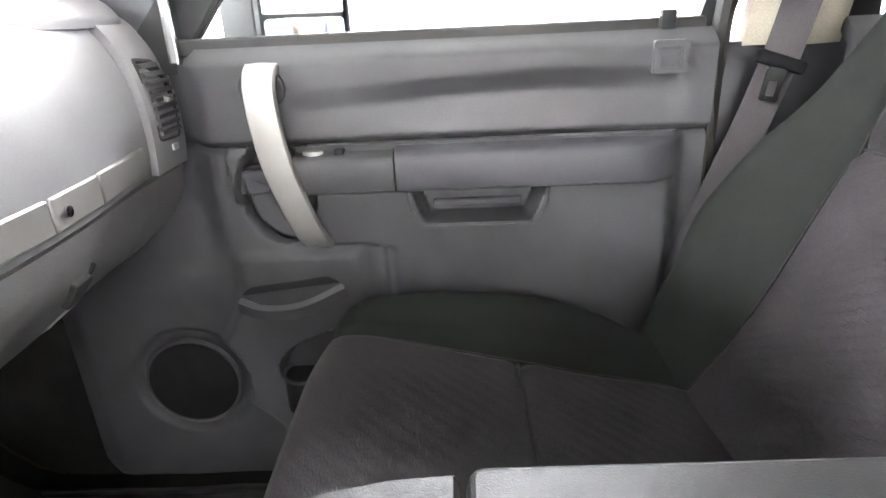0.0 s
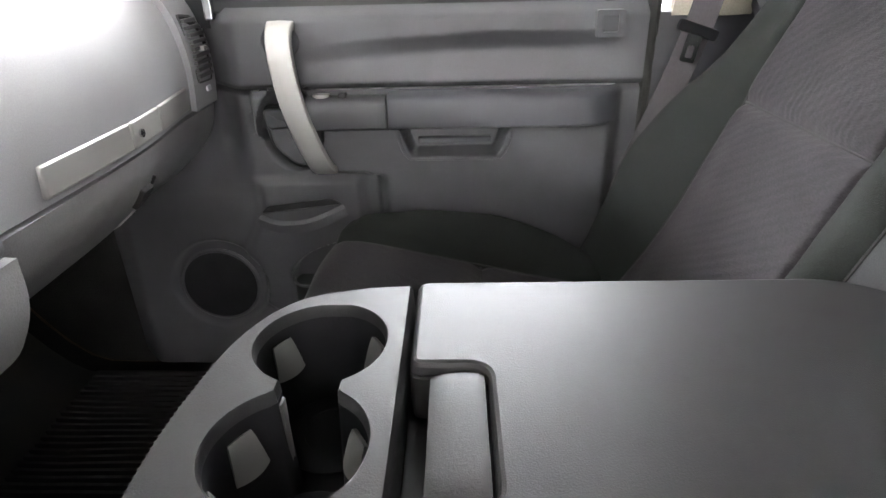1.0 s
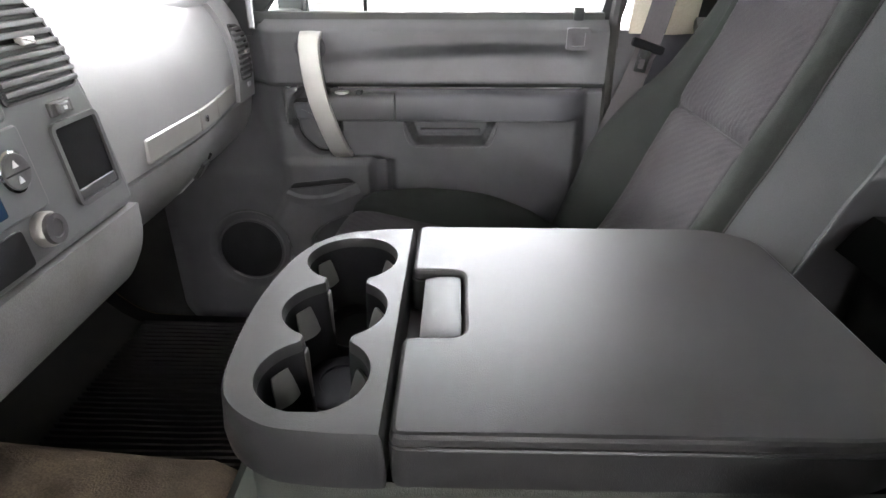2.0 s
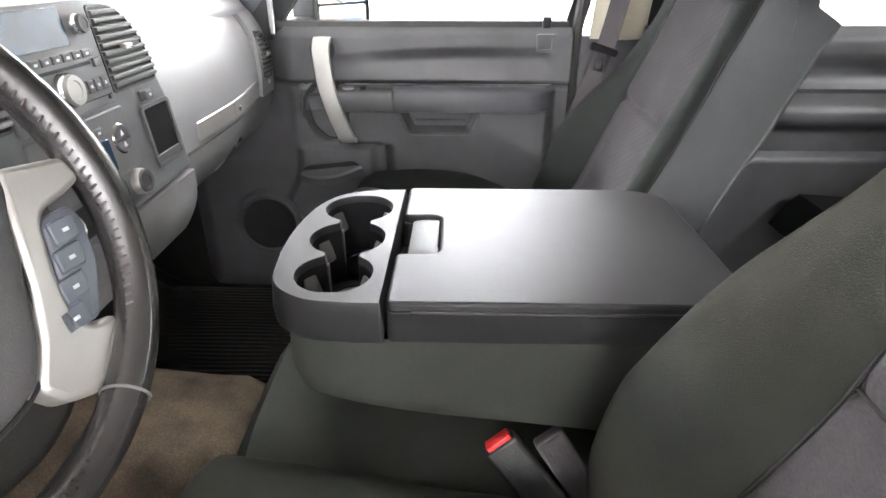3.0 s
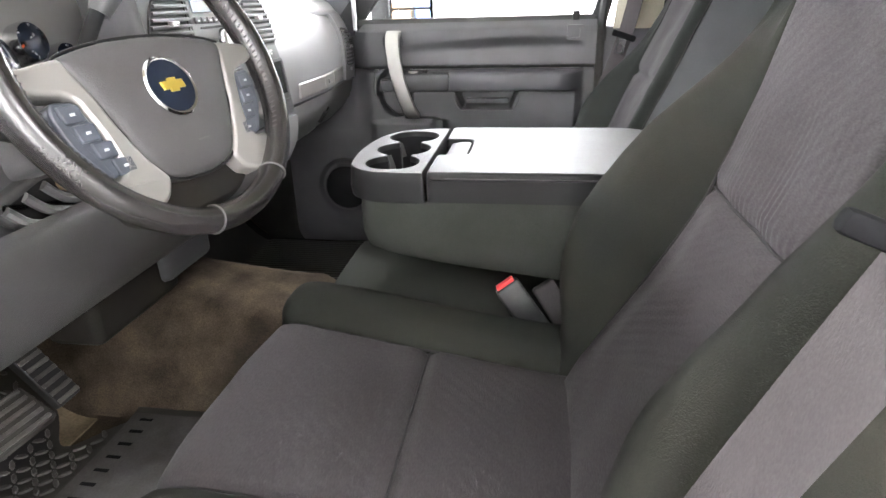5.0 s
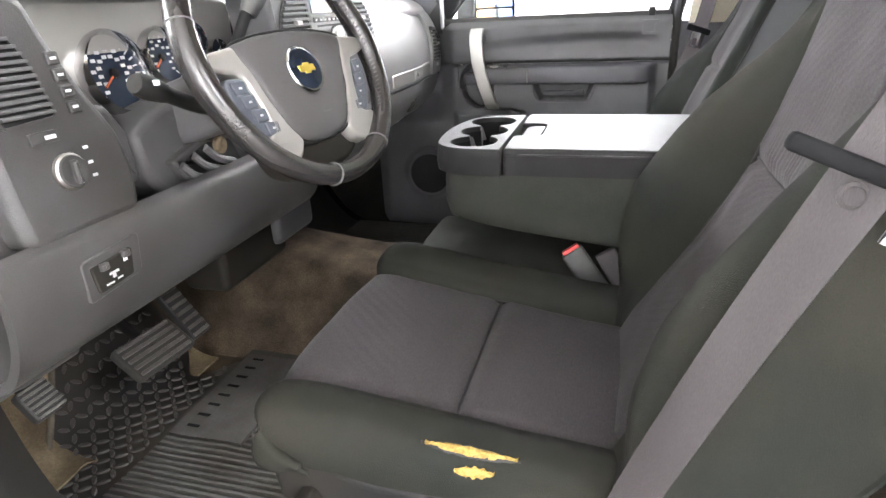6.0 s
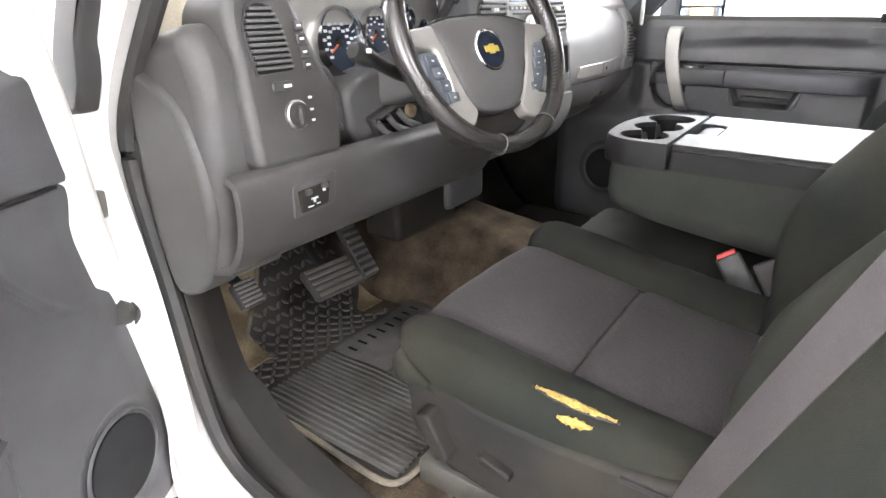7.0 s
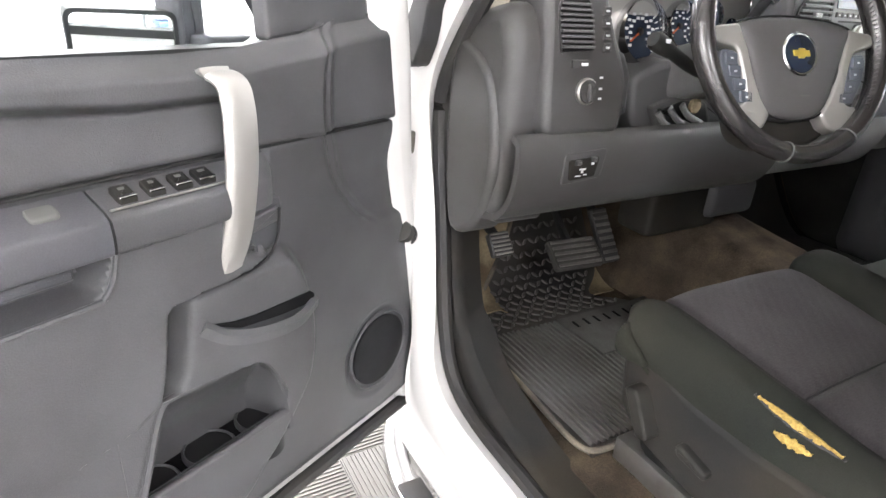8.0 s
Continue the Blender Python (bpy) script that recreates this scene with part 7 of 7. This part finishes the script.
for k in range(4):
    part("boot_ring", lathe([(0.018, -0.003), (0.0245, -0.003), (0.0245, 0.003), (0.018, 0.003)], Matrix.Translation((-0.655 + 0.014 * k, -1.004 - 0.009 * k, 1.097)) @ Vector((0.8, -0.6, 0)).to_track_quat("Z", "Y").to_matrix().to_4x4(), 16), M_RUBBER, latch)

# ---- rear of the cab ----
rs = thing("rear_bench", "dark cloth rear bench behind the front seats", "car seat")
part("bench_cushion", sheet(lambda u, v: (0.95 + 0.5 * u, -0.80 + 1.52 * v, 1.10 - 0.03 * u - 0.09 * step((0.15 - u) / 0.15) ** 2), 16, 24, 0.08), M_BOLSTER, rs, "dark seat cloth")
part("bench_back", sheet(lambda u, v: (1.42 + 0.14 * u, -0.80 + 1.52 * v, 1.05 + 0.55 * u), 14, 24, 0.08), M_FABRIC, rs, "grey seat cloth")
part("bench_base", box(1.0, 1.45, -0.78, 0.70, 0.70, 1.04, 0.03), M_BLACK, rs)

rd = thing("door_rear_passenger", "closed grey rear passenger door", "door")
rd["kind"] = "structure"


def rear_trim(u, v):
    x, z = 0.56 + 0.98 * u, 0.70 + 0.815 * v
    d = 0.03 - 0.03 * step((z - 1.485) / 0.03)
    d += 0.035 * math.exp(-((z - 1.30) / 0.035) ** 4) * step((x - 0.62) / 0.05)
    d -= 0.02 * math.exp(-((z - 1.40) / 0.03) ** 4)
    d += 0.02 * step((1.20 - z) / 0.02)
    d -= 0.012 * math.exp(-((z - 1.355) / 0.006) ** 2)
    return (x, 0.80 - d, z)


part("trim_panel", sheet(rear_trim, 30, 70, 0.02), M_PANEL, rd, "grey moulded rear door trim")
part("shell", box(0.56, 1.55, 0.83, 0.94, 0.62, 1.47, 0.02), M_WHITE, rd, "white painted door shell")
part("window_frame", ring_plate(rounded([(0.56, 1.47), (1.56, 1.47), (1.50, 1.86), (0.60, 1.92)], 0.03), rounded([(0.62, 1.50), (1.49, 1.50), (1.44, 1.81), (0.66, 1.86)], 0.03), PASS, 0.83, 0.86), M_BLACK, rd, "black window frame")
pane = part("window_pane", plate(rounded([(0.62, 1.50), (1.49, 1.50), (1.44, 1.81), (0.66, 1.86)], 0.03), PASS, 0.845, 0.849, 0.001), M_TINT, rd, "tinted window glass")
rdd = thing("door_rear_driver", "closed white rear driver's door", "door")
rdd["kind"] = "structure"
part("shell", box(0.70, 1.60, -0.98, -0.88, 0.62, 1.47, 0.02), M_WHITE, rdd)
part("window_frame", ring_plate(rounded([(0.70, 1.47), (1.56, 1.47), (1.50, 1.86), (0.72, 1.92)], 0.03), rounded([(0.76, 1.50), (1.49, 1.50), (1.44, 1.81), (0.78, 1.86)], 0.03), PASS, -0.94, -0.91), M_BLACK, rdd)

# ---- side step and floor tiles ----
stp = thing("side_step", "bright bent tube side step with dark tread pad", "side step")
part("tube", sweep([(-0.93, -0.80, 0.50), (-0.86, -0.88, 0.47), (-0.78, -0.95, 0.43), (-0.69, -0.985, 0.41), (-0.58, -1.0, 0.40), (-0.35, -1.0, 0.40), (0.2, -1.0, 0.40), (0.9, -1.0, 0.40)], circle(0, 0, 0.034, n=18), n=50), M_CHROME, stp, "polished tube")
part("tread_pad", box(-0.60, 0.4, -1.03, -0.965, 0.425, 0.438, 0.005), M_RUBBER, stp, "black tread pad")

TP = 0.305
flt = tagged(new("floor_tiles"), "light grey ribbed interlocking workshop floor tiles", "floor tiles", kind="structure")
tile_meshes = []
for turn in (0, 90):
    bms = [box(-TP / 2 + 0.001, TP / 2 - 0.001, -TP / 2 + 0.001, TP / 2 - 0.001, -0.012, -0.004)]
    for i in range(17):
        y = -TP / 2 + 0.012 + i * (TP - 0.024) / 16
        bms.append(box(-TP / 2 + 0.006, TP / 2 - 0.006, y - 0.0045, y + 0.0045, -0.004, 0.0))
    bm = join(*bms)
    moved(bm, Matrix.Rotation(radians(turn), 4, "Z"))
    me = bpy.data.meshes.new("tile")
    bm.to_mesh(me)
    bm.free()
    me.materials.append(M_TILE)
    tile_meshes.append(me)
for i in range(-6, 6):
    for j in range(-8, 4):
        ob = new("tile", tile_meshes[(i + j) % 2])
        ob.parent = flt
        ob.matrix_basis = Matrix.Translation((-1.004 + (i + 0.5) * TP, -0.62 + (j + 0.5) * TP, GROUND + 0.012))

structure("window_rear", plate(rect(-0.78, 0.72, 1.48, 1.95, 0.02), FACE, 1.60, 1.605, 0.001), M_TINT, "tinted rear window glass", "window")
part("window_pane", plate(rounded([(0.76, 1.50), (1.49, 1.50), (1.44, 1.81), (0.78, 1.86)], 0.03), PASS, -0.925, -0.921, 0.001), M_TINT, rdd, "tinted window glass")
rear_glass = [ob for ob in bpy.data.objects if ob.type == "MESH" and ob.data.materials and ob.data.materials[0] == M_TINT]
for ob in rear_glass:
    ob.visible_shadow = False

# ---- storage rack behind the truck, seen in the door mirror ----
M_BIN_BLUE = material("blue_bin_plastic", (0.13, 0.2, 0.42), 0.5, scale=4)
M_BIN_ORANGE = material("orange_bin_plastic", (0.45, 0.25, 0.12), 0.5, scale=4)
rack = thing("storage_rack", "steel storage rack against the workshop wall", "rack")
for px in (6.35, 6.75):
    for py in (-0.2, 2.6):
        part("post", box(px - 0.02, px + 0.02, py - 0.02, py + 0.02, GROUND, 2.4, 0.004), M_STEEL, rack)
SHELVES = (0.55, 1.15, 1.75, 2.35)
for z in SHELVES:
    part("shelf", box(6.33, 6.77, -0.22, 2.62, z - 0.02, z, 0.004), M_STEEL, rack)
blue = thing("storage_bin", "blue plastic storage bin on the rack", "bin", "storage bins")
part("body", loft([[(a, b, z) for a, b in rect(-0.17 - e, 0.17 + e, -0.15 - e, 0.15 + e, 0.03)] for e, z in ((-0.02, 0.0), (0.0, 0.36), (0.012, 0.36), (0.012, 0.38))]), M_BIN_BLUE, blue)
part("rim", ring_plate(rect(-0.185, 0.185, -0.165, 0.165, 0.03), rect(-0.16, 0.16, -0.14, 0.14, 0.03), TOP, 0.37, 0.395), M_BIN_BLUE, blue)
orange = thing("storage_bin_orange", "orange plastic storage bin on the rack", "bin", "storage bins")
part("body", loft([[(a, b, z) for a, b in rect(-0.17 - e, 0.17 + e, -0.15 - e, 0.15 + e, 0.03)] for e, z in ((-0.02, 0.0), (0.0, 0.36), (0.012, 0.36), (0.012, 0.38))]), M_BIN_ORANGE, orange)
part("rim", ring_plate(rect(-0.185, 0.185, -0.165, 0.165, 0.03), rect(-0.16, 0.16, -0.14, 0.14, 0.03), TOP, 0.37, 0.395), M_BIN_ORANGE, orange)
spots = [(6.55, 0.05 + 0.36 * i, z) for z in SHELVES[:3] for i in range(7)]
for k, s in enumerate(spots[2:]):
    copy_thing(blue if k % 5 in (0, 1, 3) else orange, Matrix.Translation(s))
blue.matrix_world = Matrix.Translation(spots[0]) @ blue.matrix_world
orange.matrix_world = Matrix.Translation(spots[1]) @ orange.matrix_world
